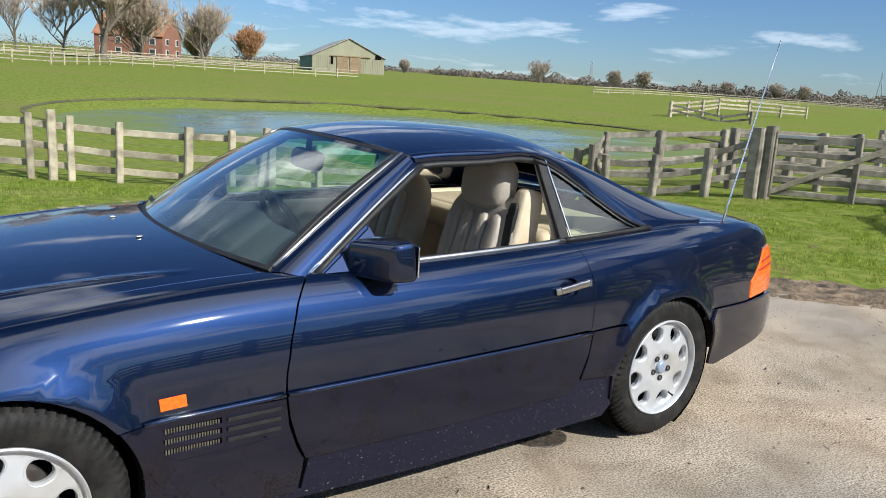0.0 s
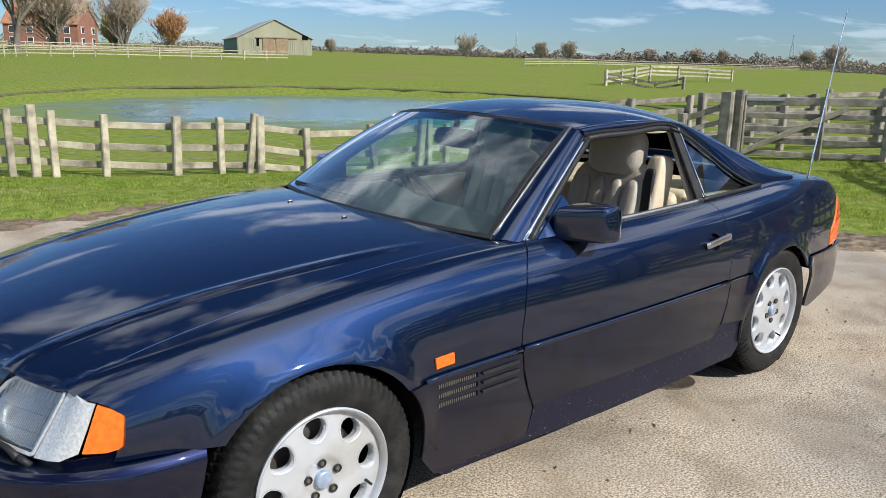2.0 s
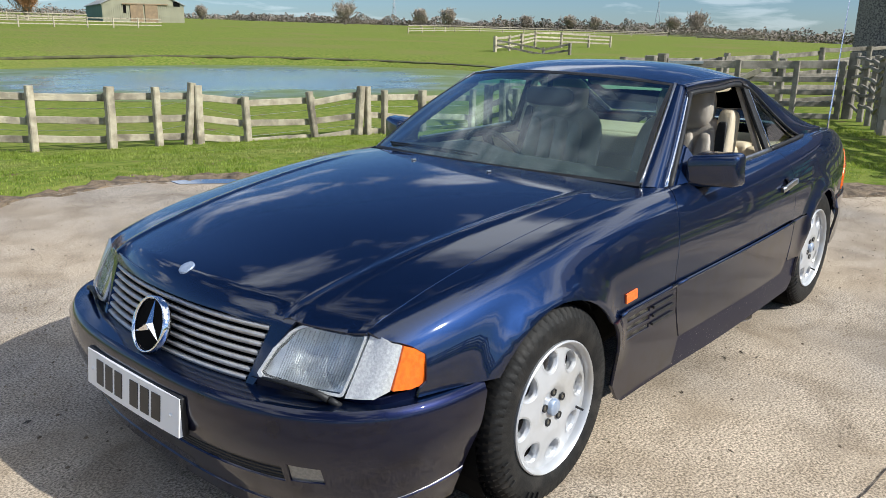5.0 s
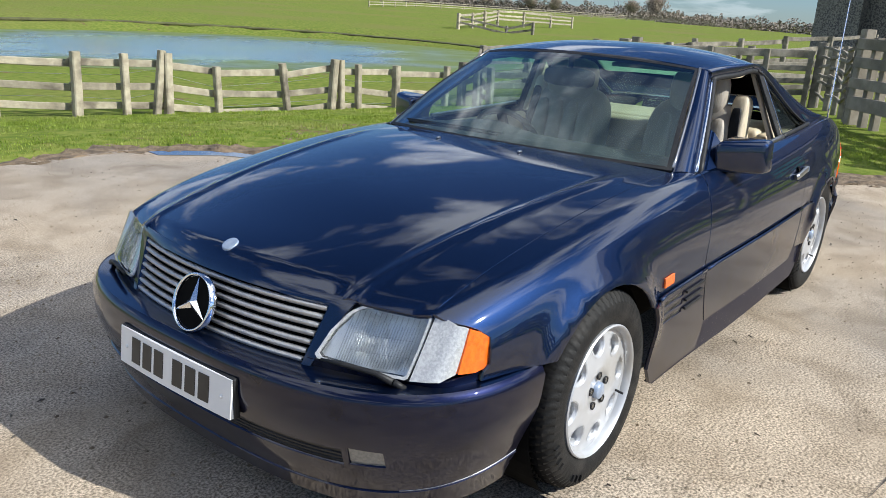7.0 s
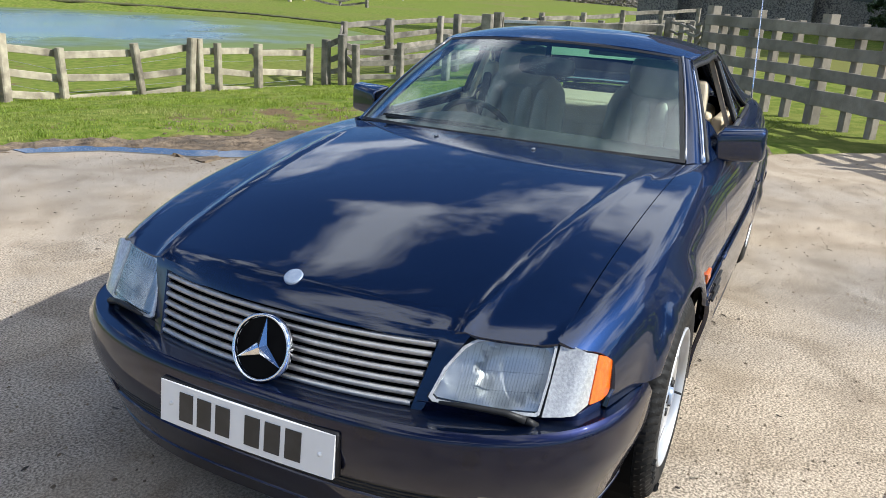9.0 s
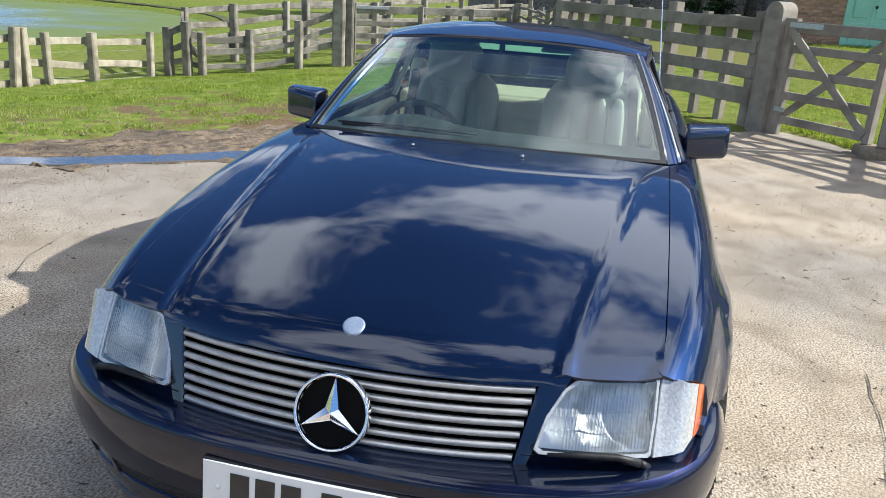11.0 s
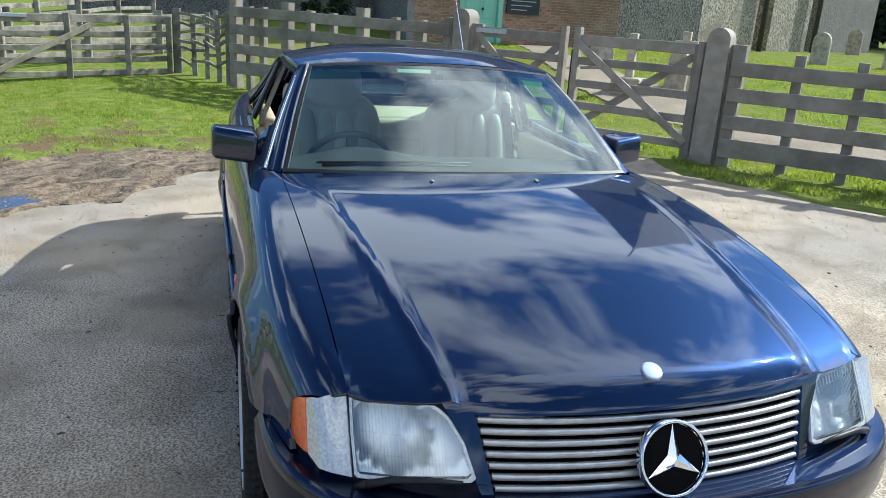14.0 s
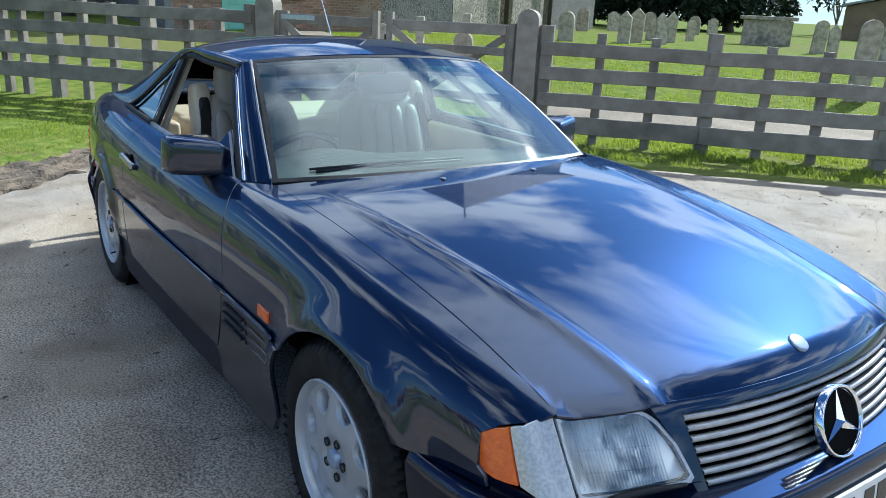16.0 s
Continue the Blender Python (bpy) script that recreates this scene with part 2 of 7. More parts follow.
def box_bm(cx, cy, cz, sx, sy, sz, bevel=0.0, seg=2, m=None, bm=None):
    """A rounded block, added to bm."""
    bm = bm or bmesh.new()
    r = bmesh.ops.create_cube(bm, size=1.0)
    vs = r["verts"]
    bmesh.ops.scale(bm, vec=(sx, sy, sz), verts=vs)
    if bevel:
        es = list({e for v in vs for e in v.link_edges})
        g = bmesh.ops.bevel(bm, geom=es, offset=bevel, segments=seg, affect="EDGES", profile=0.5)
        vs = list({v for fc in g["faces"] for v in fc.verts} | {v for v in vs if v.is_valid})
    bmesh.ops.translate(bm, vec=(cx, cy, cz), verts=vs)
    if m is not None:
        bmesh.ops.transform(bm, matrix=m, verts=vs)
    return bm


def beam(p, q, w, h, wob=0.0, seg=1, taper=1.0, rng=random, roll=None):
    """A timber from p to q, w wide and h deep, with rough-sawn wobble. Returns bmesh."""
    p, q = Vector(p), Vector(q)
    d = (q - p).normalized()
    up = Vector((0, 0, 1)) if abs(d.z) < 0.8 else (roll or Vector((1, 0, 0)))
    a = d.cross(up).normalized()
    b = a.cross(d).normalized()
    bm = bmesh.new()
    rings = []
    c = min(w, h) * 0.14
    for i in range(seg + 1):
        t = i / seg
        k = 1 + (taper - 1) * t
        o = p.lerp(q, t) + a * rng.uniform(-wob, wob) + b * rng.uniform(-wob, wob)
        hw, hh = w / 2 * k, h / 2 * k * (1 + rng.uniform(-1, 1) * wob * 4)
        ring = []
        for sx, sy in ((-1, -1), (1, -1), (1, 1), (-1, 1)):
            ex, ey = ((hw - c, hh), (hw, hh - c)) if sx * sy > 0 else ((hw, hh - c), (hw - c, hh))
            for u, v in (((ex[0], ex[1]), (ey[0], ey[1]))):
                ring.append(bm.verts.new(o + a * sx * u + b * sy * v))
        ring.sort(key=lambda vt: math.atan2((vt.co - o).dot(b), (vt.co - o).dot(a)))
        rings.append(ring)
    n = len(rings[0])
    for r0, r1 in zip(rings, rings[1:]):
        for j in range(n):
            bm.faces.new((r0[j], r0[(j + 1) % n], r1[(j + 1) % n], r1[j]))
    bm.faces.new(rings[0][::-1])
    bm.faces.new(rings[-1])
    bmesh.ops.recalc_face_normals(bm, faces=bm.faces)
    return bm


def tube(pts, r, seg=8, taper=1.0):
    """A round rod along points; r may be a list."""
    bm = bmesh.new()
    pts = [Vector(p) for p in pts]
    n = len(pts)
    rings = []
    for i, p in enumerate(pts):
        d = (pts[min(i + 1, n - 1)] - pts[max(i - 1, 0)]).normalized()
        a = d.cross(Vector((0, 0, 1)) if abs(d.z) < 0.9 else Vector((1, 0, 0))).normalized()
        b = a.cross(d)
        rr = (r[i] if isinstance(r, (list, tuple)) else r * (1 + (taper - 1) * i / (n - 1)))
        rings.append([bm.verts.new(p + a * math.cos(k * math.tau / seg) * rr + b * math.sin(k * math.tau / seg) * rr) for k in range(seg)])
    for r0, r1 in zip(rings, rings[1:]):
        for j in range(seg):
            bm.faces.new((r0[j], r0[(j + 1) % seg], r1[(j + 1) % seg], r1[j]))
    bm.faces.new(rings[0][::-1])
    bm.faces.new(rings[-1])
    bmesh.ops.recalc_face_normals(bm, faces=bm.faces)
    return bm


def lathe(profile, seg, axis="Y"):
    """Turns (radius, along) points round an axis through the origin."""
    bm = bmesh.new()
    rings = []
    for r, h in profile:
        ring = []
        for k in range(seg):
            a = k * math.tau / seg
            c, s = r * math.cos(a), r * math.sin(a)
            ring.append(bm.verts.new((c, h, s) if axis == "Y" else ((c, s, h) if axis == "Z" else (h, c, s))))
        rings.append(ring)
    for r0, r1 in zip(rings, rings[1:]):
        for j in range(seg):
            bm.faces.new((r0[j], r0[(j + 1) % seg], r1[(j + 1) % seg], r1[j]))
    bmesh.ops.remove_doubles(bm, verts=bm.verts, dist=1e-5)
    bmesh.ops.recalc_face_normals(bm, faces=bm.faces)
    return bm


def spline(xs, ys):
    """Natural cubic spline through the points, straight beyond the ends."""
    xs, ys = np.array(xs, float), np.array(ys, float)
    n = len(xs)
    h = np.diff(xs)
    a = np.zeros((n, n)); r = np.zeros(n)
    a[0, 0] = a[-1, -1] = 1
    for i in range(1, n - 1):
        a[i, i - 1], a[i, i], a[i, i + 1] = h[i - 1], 2 * (h[i - 1] + h[i]), h[i]
        r[i] = 6 * ((ys[i + 1] - ys[i]) / h[i] - (ys[i] - ys[i - 1]) / h[i - 1])
    m = np.linalg.solve(a, r)
    X, Y, H, S = xs.tolist(), ys.tolist(), h.tolist(), m.tolist()

    def at(x):
        if x <= X[0]:
            return Y[0] + (x - X[0]) * ((Y[1] - Y[0]) / H[0] - H[0] * S[1] / 6)
        if x >= X[-1]:
            return Y[-1] + (x - X[-1]) * ((Y[-1] - Y[-2]) / H[-1] + H[-1] * S[-2] / 6)
        i = 0
        while x > X[i + 1]:
            i += 1
        p, q = X[i + 1] - x, x - X[i]
        return (S[i] * p ** 3 + S[i + 1] * q ** 3) / (6 * H[i]) + (Y[i] / H[i] - S[i] * H[i] / 6) * p + (Y[i + 1] / H[i] - S[i + 1] * H[i] / 6) * q
    return at


def inside(p, poly):
    x, y = p
    c = False
    j = len(poly) - 1
    for i in range(len(poly)):
        xi, yi = poly[i]; xj, yj = poly[j]
        if (yi > y) != (yj > y) and x < (xj - xi) * (y - yi) / (yj - yi) + xi:
            c = not c
        j = i
    return c


def dense(poly, step, closed=True):
    out = []
    n = len(poly)
    for i in range(n if closed else n - 1):
        a, b = poly[i], poly[(i + 1) % n]
        k = max(1, int(math.dist(a, b) / step + 0.5))
        out += [(a[0] + (b[0] - a[0]) * j / k, a[1] + (b[1] - a[1]) * j / k) for j in range(k)]
    return out if closed else out + [poly[-1]]


def sheet(outline, fn, step, holes=()):
    """Meshes the region of (u, v) inside the outline and maps it by fn. Returns points, triangles, normals and the edge loops."""
    loops = [dense(outline, step)] + [dense(h, step * 0.6) for h in holes]
    pts, edges = [], []
    for lp in loops:
        s = len(pts)
        pts += lp
        edges += [(s + i, s + (i + 1) % len(lp)) for i in range(len(lp))]
    nb = len(pts)
    arr = np.array(pts)
    (u0, v0), (u1, v1) = arr[:len(loops[0])].min(0), arr[:len(loops[0])].max(0)
    nu, nv = max(1, int((u1 - u0) / step)), max(1, int((v1 - v0) / step))
    for i in range(1, nu):
        for j in range(1, nv):
            p = (u0 + (u1 - u0) * i / nu, v0 + (v1 - v0) * j / nv)
            if inside(p, loops[0]) and not any(inside(p, h) for h in loops[1:]) and ((arr - p) ** 2).sum(1).min() > (0.45 * step) ** 2:
                pts.append(p)
    vs, _, fs, *_ = delaunay_2d_cdt([Vector(p) for p in pts], edges, [], 1 if not holes else 2, 1e-7)
    tri = []
    for fc in fs:
        c = sum((vs[i] for i in fc), Vector((0, 0))) / len(fc)
        if inside(c, loops[0]) and not any(inside(c, h) for h in loops[1:]):
            tri.append(tuple(fc))
    P, N = [], []
    e = 0.002
    for v in vs:
        p = Vector(fn(v.x, v.y))
        n = (Vector(fn(v.x + e, v.y)) - Vector(fn(v.x - e, v.y))).cross(Vector(fn(v.x, v.y + e)) - Vector(fn(v.x, v.y - e)))
        P.append(p)
        N.append(n.normalized() if n.length > 1e-12 else Vector((0, 0, 1)))
    return P, tri, N, vs


def panel(name, outline, fn, step, material, parent, label="", thick=0.014, outward=None, holes=(), round_edge=0.003):
    """A pressed panel: a smooth skin over the outline with edges turned in by thick. outward: a point on its inner side."""
    P, tri, N, vs = sheet(outline, fn, step, holes)
    c = sum(P, Vector()) / len(P)
    i0 = tri[len(tri) // 2][0]
    if outward is not None and N[i0].dot(P[i0] - Vector(outward)) < 0:
        N = [-n for n in N]
    a, b, d = (P[i] for i in tri[len(tri) // 2][:3])
    if (b - a).cross(d - a).dot(N[i0]) < 0:
        tri = [t[::-1] for t in tri]
    count = {}
    for t in tri:
        for k in range(len(t)):
            ed = (t[k], t[(k + 1) % len(t)])
            count[ed] = True
    rim = [ed for ed in count if (ed[1], ed[0]) not in count]
    V, F, NN = list(P), list(tri), list(N)
    for i, j in rim:
        side = (P[j] - P[i]).cross(N[i]).normalized()
        s = len(V)
        V += [P[i], P[j], P[j] - N[j] * thick, P[i] - N[i] * thick]
        NN += [(side * 0.8 + N[i] * 0.6).normalized()] * 2 + [side] * 2
        F.append((s + 1, s, s + 3, s + 2))
    return link_mesh(name, V, F, material, parent, label, True, NN)


def grid_mesh(name, nu, nv, fn, material, parent=None, label="", smooth=True, close_u=False, outward=None):
    V = [fn(i / (nu - (0 if close_u else 1)), j / (nv - 1)) for i in range(nu) for j in range(nv)]
    F = []
    for i in range(nu if close_u else nu - 1):
        for j in range(nv - 1):
            i2 = (i + 1) % nu
            F.append((i * nv + j, i2 * nv + j, i2 * nv + j + 1, i * nv + j + 1))
    if outward is not None:
        q = [Vector(V[i]) for i in F[len(F) // 2]]
        if (q[1] - q[0]).cross(q[2] - q[0]).dot(q[0] - Vector(outward)) < 0:
            F = [fc[::-1] for fc in F]
    return link_mesh(name, V, F, material, parent, label, smooth)


def smoothstep(a, b, x):
    t = min(1.0, max(0.0, (x - a) / (b - a)))
    return t * t * (3 - 2 * t)



# ---------------------------------------------------------------- ground
M_GRASS = surf("grass_ground", (0.105, 0.15, 0.024), (0.19, 0.215, 0.05), 6.0, 0.9, bump=0.09, bscale=22, c3=(0.17, 0.17, 0.055), scale3=0.09, spec=0.02)
# bare trodden earth shows in patches near the yard's corner
e_n, e_l = M_GRASS.node_tree.nodes, M_GRASS.node_tree.links
e_b = e_n["Principled BSDF"]
e_co = e_n.new("ShaderNodeTexCoord")
e_d = e_n.new("ShaderNodeVectorMath"); e_d.operation = "DISTANCE"; e_d.inputs[1].default_value = (5.3, 2.9, 0)
e_l.new(e_co.outputs["Object"], e_d.inputs[0])
e_g = e_n.new("ShaderNodeMapRange"); e_g.inputs["From Min"].default_value, e_g.inputs["From Max"].default_value = 3.2, 0.6
e_g.inputs["To Min"].default_value, e_g.inputs["To Max"].default_value = -0.06, 0.13
e_l.new(e_d.outputs["Value"], e_g.inputs["Value"])
e_t = e_n.new("ShaderNodeTexNoise"); e_t.inputs["Scale"].default_value, e_t.inputs["Detail"].default_value = 2.3, 7
e_l.new(e_co.outputs["Object"], e_t.inputs["Vector"])
e_s = e_n.new("ShaderNodeMath"); e_s.operation = "ADD"
e_l.new(e_t.outputs["Fac"], e_s.inputs[0]); e_l.new(e_g.outputs[0], e_s.inputs[1])
e_r = e_n.new("ShaderNodeMapRange"); e_r.inputs["From Min"].default_value, e_r.inputs["From Max"].default_value = 0.57, 0.66
e_l.new(e_s.outputs[0], e_r.inputs["Value"])
e_m = e_n.new("ShaderNodeMix"); e_m.data_type = "RGBA"; e_m.inputs["B"].default_value = (0.15, 0.105, 0.062, 1)
e_l.new(e_r.outputs[0], e_m.inputs["Factor"]); e_l.new(e_b.inputs["Base Color"].links[0].from_socket, e_m.inputs["A"])
e_l.new(e_m.outputs["Result"], e_b.inputs["Base Color"])
M_BLADE = surf("grass_blades", (0.080, 0.140, 0.017), (0.29, 0.355, 0.075), 7.0, 0.7, c3=(0.33, 0.32, 0.13), scale3=0.8, spec=0.1, thr=(0.40, 0.60))
# light passes through the blades
b_n, b_l = M_BLADE.node_tree.nodes, M_BLADE.node_tree.links
b_tr = b_n.new("ShaderNodeBsdfTranslucent"); b_tr.inputs[0].default_value = (0.42, 0.50, 0.06, 1)
b_mx = b_n.new("ShaderNodeMixShader"); b_mx.inputs[0].default_value = 0.40
b_l.new(b_n["Principled BSDF"].outputs[0], b_mx.inputs[1]); b_l.new(b_tr.outputs[0], b_mx.inputs[2])
b_l.new(b_mx.outputs[0], b_n["Material Output"].inputs["Surface"])
M_MUD = surf("mud", (0.110, 0.078, 0.048), (0.225, 0.165, 0.106), 14, 0.85, bump=0.1, bscale=40, c3=(0.095, 0.070, 0.045), scale3=1.8)
M_BANK = surf("trodden_bank_earth", (0.060, 0.054, 0.022), (0.10, 0.105, 0.035), 1.5, 0.9, bump=0.05, bscale=20)
M_TARMAC = surf("worn_concrete_yard", (0.150, 0.127, 0.098), (0.475, 0.408, 0.326), 112, 0.88, bump=0.02, bscale=260, c3=(0.24, 0.198, 0.147), scale3=1.3, spec=0.3, thr3=(0.48, 0.75))
y_n, y_l = M_TARMAC.node_tree.nodes, M_TARMAC.node_tree.links
y_b = y_n["Principled BSDF"]
y_co = y_n.new("ShaderNodeTexCoord")
y_col = y_b.inputs["Base Color"].links[0].from_socket
for sc_, lo_, hi_, p0_, p1_ in ((0.45, (0.88, 0.90, 0.95, 1), (1.20, 1.15, 1.08, 1), 0.40, 0.60), (3.2, (0.86, 0.84, 0.81, 1), (1.12, 1.12, 1.12, 1), 0.36, 0.55), (420.0, (0.74, 0.74, 0.75, 1), (1.24, 1.23, 1.22, 1), 0.38, 0.62)):
    y_t = y_n.new("ShaderNodeTexNoise"); y_t.inputs["Scale"].default_value, y_t.inputs["Detail"].default_value, y_t.inputs["Distortion"].default_value = sc_, 6, 0.6
    y_r = y_n.new("ShaderNodeValToRGB")
    y_r.color_ramp.elements[0].position, y_r.color_ramp.elements[1].position = p0_, p1_
    y_r.color_ramp.elements[0].color, y_r.color_ramp.elements[1].color = lo_, hi_
    y_m = y_n.new("ShaderNodeMix"); y_m.data_type = "RGBA"; y_m.blend_type = "MULTIPLY"; y_m.inputs["Factor"].default_value = 1.0
    y_l.new(y_co.outputs["Object"], y_t.inputs["Vector"]); y_l.new(y_t.outputs["Fac"], y_r.inputs["Fac"])
    y_l.new(y_col, y_m.inputs["A"]); y_l.new(y_r.outputs["Color"], y_m.inputs["B"])
    y_col = y_m.outputs["Result"]
y_l.new(y_col, y_b.inputs["Base Color"])
M_PATH = surf("gravel_path", (0.27, 0.215, 0.15), (0.21, 0.165, 0.115), 30, 0.9, bump=0.05, bscale=80)
M_WATER = surf("flood_water", (0.10, 0.145, 0.155), (0.15, 0.19, 0.17), 0.5, 0.14, bump=0.06, bscale=2.6, c3=(0.17, 0.22, 0.09), scale3=0.22, thr3=(0.50, 0.66))
M_PUDDLE = surf("puddle_water", (0.075, 0.066, 0.055), (0.10, 0.088, 0.07), 3, 0.06, bump=0.0, coat=1.0)
M_PALE = surf("weathered_pale_wood", (0.42, 0.37, 0.27), (0.30, 0.26, 0.19), 9, 0.85, bump=0.05, bscale=45, c3=(0.16, 0.135, 0.10), scale3=3.5, stretch=(1, 1, 1), piece=0.22)
M_GREYW = surf("weathered_grey_wood", (0.30, 0.265, 0.215), (0.19, 0.17, 0.135), 8, 0.85, bump=0.05, bscale=45, c3=(0.10, 0.088, 0.07), scale3=3, piece=0.22)
M_OAK = surf("silvered_oak", (0.31, 0.27, 0.215), (0.245, 0.21, 0.165), 7, 0.8, bump=0.035, bscale=60, c3=(0.17, 0.145, 0.112), scale3=2.2, piece=0.15)
M_GALV = surf("galvanised_steel", (0.55, 0.56, 0.57), (0.47, 0.48, 0.49), 30, 0.4, 0.9)

YARD = [(-40, 9.5), (-14, 7.6), (-6, 5.9), (-2.5, 5.2), (-0.6, 4.95), (0.48, 4.83), (1.15, 5.0), (1.75, 4.95), (2.3, 4.55), (2.62, 3.9), (2.75, 3.35), (3.2, 2.75), (3.7, 2.05),
        (4.1, 1.52), (4.6, 1.25), (5.16, 0.75), (5.5, 0.3), (5.9, -0.2), (6.3, -0.6), (7.0, -1.3), (7.45, -1.85), (7.9, -2.4), (6.4, -3.4), (5.6, -3.75), (4.74, -3.62), (4.04, -4.05), (3.5, -4.3), (2.85, -4.87),
        (2.3, -5.5), (1.2, -6.6), (-2, -9.5), (-8, -15), (-40, -30)]

MUD = [(-4, 5.75), (-1, 5.2), (0.5, 5.02), (1.2, 5.2), (2.1, 5.15), (2.9, 4.6), (3.6, 3.9), (4.5, 3.2), (5.2, 2.5), (5.75, 1.6), (6.0, 0.7), (6.4, 0.1), (6.9, -0.5),
                  (6.5, -0.85), (5.85, -0.25), (5.45, 0.25), (5.1, 0.7), (4.55, 1.2), (4.05, 1.45), (3.65, 1.98), (3.15, 2.7), (2.7, 3.3), (2.57, 3.85), (2.25, 4.45), (1.7, 4.85), (1.1, 4.9), (0.4, 4.75), (-1, 4.95), (-4, 5.5)]


def ground_z(x, y):
    """Height of the land: a level yard, a flooded hollow beyond the field fence, a churchyard a little higher."""
    r = math.hypot(x, y)
    far = 0.019 * y - 0.0056 * x - 0.42 + 0.60 * smoothstep(70, 140, r)
    z = 0.0
    fence = smoothstep(4.5, 9.5, y * 0.93 + x * 0.35 - 1.2)
    z -= 0.33 * fence * smoothstep(-12, 3, x) * (1 - 0.8 * smoothstep(9.5, 12.5, x) * (1 - smoothstep(5.5, 9, y)))
    field = smoothstep(12, 30, y * 0.9 + x * 0.35)
    z += (far - z) * smoothstep(22, 60, math.hypot(x - 4, y)) if y > -8 + 0.2 * x else 0
    church = smoothstep(5, 17, x * 0.8 - y * 0.62 - 1.5)
    z += (0.58 - z) * church * (1 - smoothstep(3, 14, y))
    q = math.hypot(((x - 18) * 0.72 - (y - 27) * 0.69) / 13.4, ((x - 18) * 0.69 + (y - 27) * 0.72) / 12.6)
    z = z + (-1.3 - z) * (1 - smoothstep(0.75, 1.20, q))
    return z


def ground_sheet():
    def axis():
        a = [0.0]
        step = 0.35
        while a[-1] < 2600:
            a.append(a[-1] + step)
            if a[-1] > 11:
                step *= 1.09
        return [-v for v in a[:0:-1]] + a
    xs, ys = [v + 4 for v in axis()], axis()
    V = []
    for x in xs:
        for y in ys:
            z = ground_z(x, y)
            if abs(x) < 42 and -32 < y < 12:
                if inside((x, y), YARD):
                    z -= 0.10
                elif inside((x, y), MUD):
                    z -= 0.05
                else:
                    z += 0.012 * noise.noise((x * 1.3, y * 1.3, 0)) + 0.006
            V.append((x, y, z))
    n = len(ys)
    F = [(i * n + j, (i + 1) * n + j, (i + 1) * n + j + 1, i * n + j + 1) for i in range(len(xs) - 1) for j in range(n - 1)]
    return tagged(link_mesh("ground", V, F, M_GRASS, smooth=True), "green grazed pasture running to the horizon", "ground", kind="structure")


ground_sheet()


def yard_fn(x, y):
    return (x, y, 0.004 * noise.noise((x * 0.5, y * 0.5, 3)))


def wobbly(poly, step, amp, seed=0):
    out = []
    for i, (x, y) in enumerate(dense(poly, step)):
        out.append((x + amp * noise.noise((x * 2.1, y * 2.1, seed)), y + amp * noise.noise((x * 2.1, y * 2.1, seed + 9))))
    return out


yard = panel("pavement", wobbly(YARD, 0.25, 0.16), yard_fn, 0.6, M_TARMAC, None, thick=0.10, outward=(0, 0, -5))
tagged(yard, "worn sandy concrete and tarmac yard with fine grit", "pavement", kind="structure")


PUD = [(1.95, 4.75), (2.45, 4.45), (2.8, 3.75), (3.05, 3.4), (3.5, 2.85), (3.95, 2.25), (3.75, 2.1), (3.35, 2.6), (2.9, 3.15), (2.62, 3.6), (2.35, 4.2), (1.9, 4.55)]


def lay(name, poly, rise, material, label, cat, step=0.14, amp=0.12, seed=1, relief=0.0, flat=None):
    def fn(x, y):
        z = flat if flat is not None else max(ground_z(x, y), -0.02) + rise
        if name == "mud_verge" and inside((x, y), PUD):
            z -= 0.035
        return (x, y, z + relief * abs(noise.turbulence((x * 3, y * 3, seed), 3, True)) + relief * 0.8 * noise.noise((x * 11, y * 11, seed)))
    ob = panel(name, wobbly(poly, 0.15, amp, seed), fn, step, material, None, thick=0.06, outward=(0, 0, -5))
    return tagged(ob, label, cat, kind="structure")


lay("mud_verge", MUD,
    -0.004, M_MUD, "churned brown mud verge along the yard edge", "mud", 0.08, 0.28, 4, 0.04)
lay("puddle", PUD, 0, M_PUDDLE, "narrow puddle of rainwater lying in mud", "puddle", 0.2, 0.06, 6, 0.0, 0.009)
GPATH = [(19, -7.2), (14, -6.0), (11, -5.3), (8.7, -5.05), (7.0, -5.4), (5.2, -6.1), (4.6, -7.1), (2.5, -9.5), (-0.5, -12.5), (1, -14), (4.5, -10.5), (5.75, -8.5), (6.3, -7.3), (8.3, -6.7), (10.5, -7.0), (12.1, -6.9), (15.8, -7.2), (19, -8.4)]
lay("gravel_path", GPATH,
    0.03, M_PATH, "pale gravel churchyard path", "path", 0.3, 0.15, 8, 0.01)
# drowned grass shows through the shallows towards the pool's rim
q_n, q_l = M_WATER.node_tree.nodes, M_WATER.node_tree.links
q_b = q_n["Principled BSDF"]
q_co = q_n.new("ShaderNodeTexCoord")
q_off = q_n.new("ShaderNodeVectorMath"); q_off.operation = "SUBTRACT"; q_off.inputs[1].default_value = (18, 27, 0)
q_l.new(q_co.outputs["Object"], q_off.inputs[0])
q_xy = q_n.new("ShaderNodeCombineXYZ")
for axis_, dir_ in (("X", (0.72 / 15.4, -0.69 / 15.4, 0)), ("Y", (0.69 / 14.6, 0.72 / 14.6, 0))):
    q_dot = q_n.new("ShaderNodeVectorMath"); q_dot.operation = "DOT_PRODUCT"; q_dot.inputs[1].default_value = dir_
    q_l.new(q_off.outputs[0], q_dot.inputs[0]); q_l.new(q_dot.outputs["Value"], q_xy.inputs[axis_])
q_len = q_n.new("ShaderNodeVectorMath"); q_len.operation = "LENGTH"
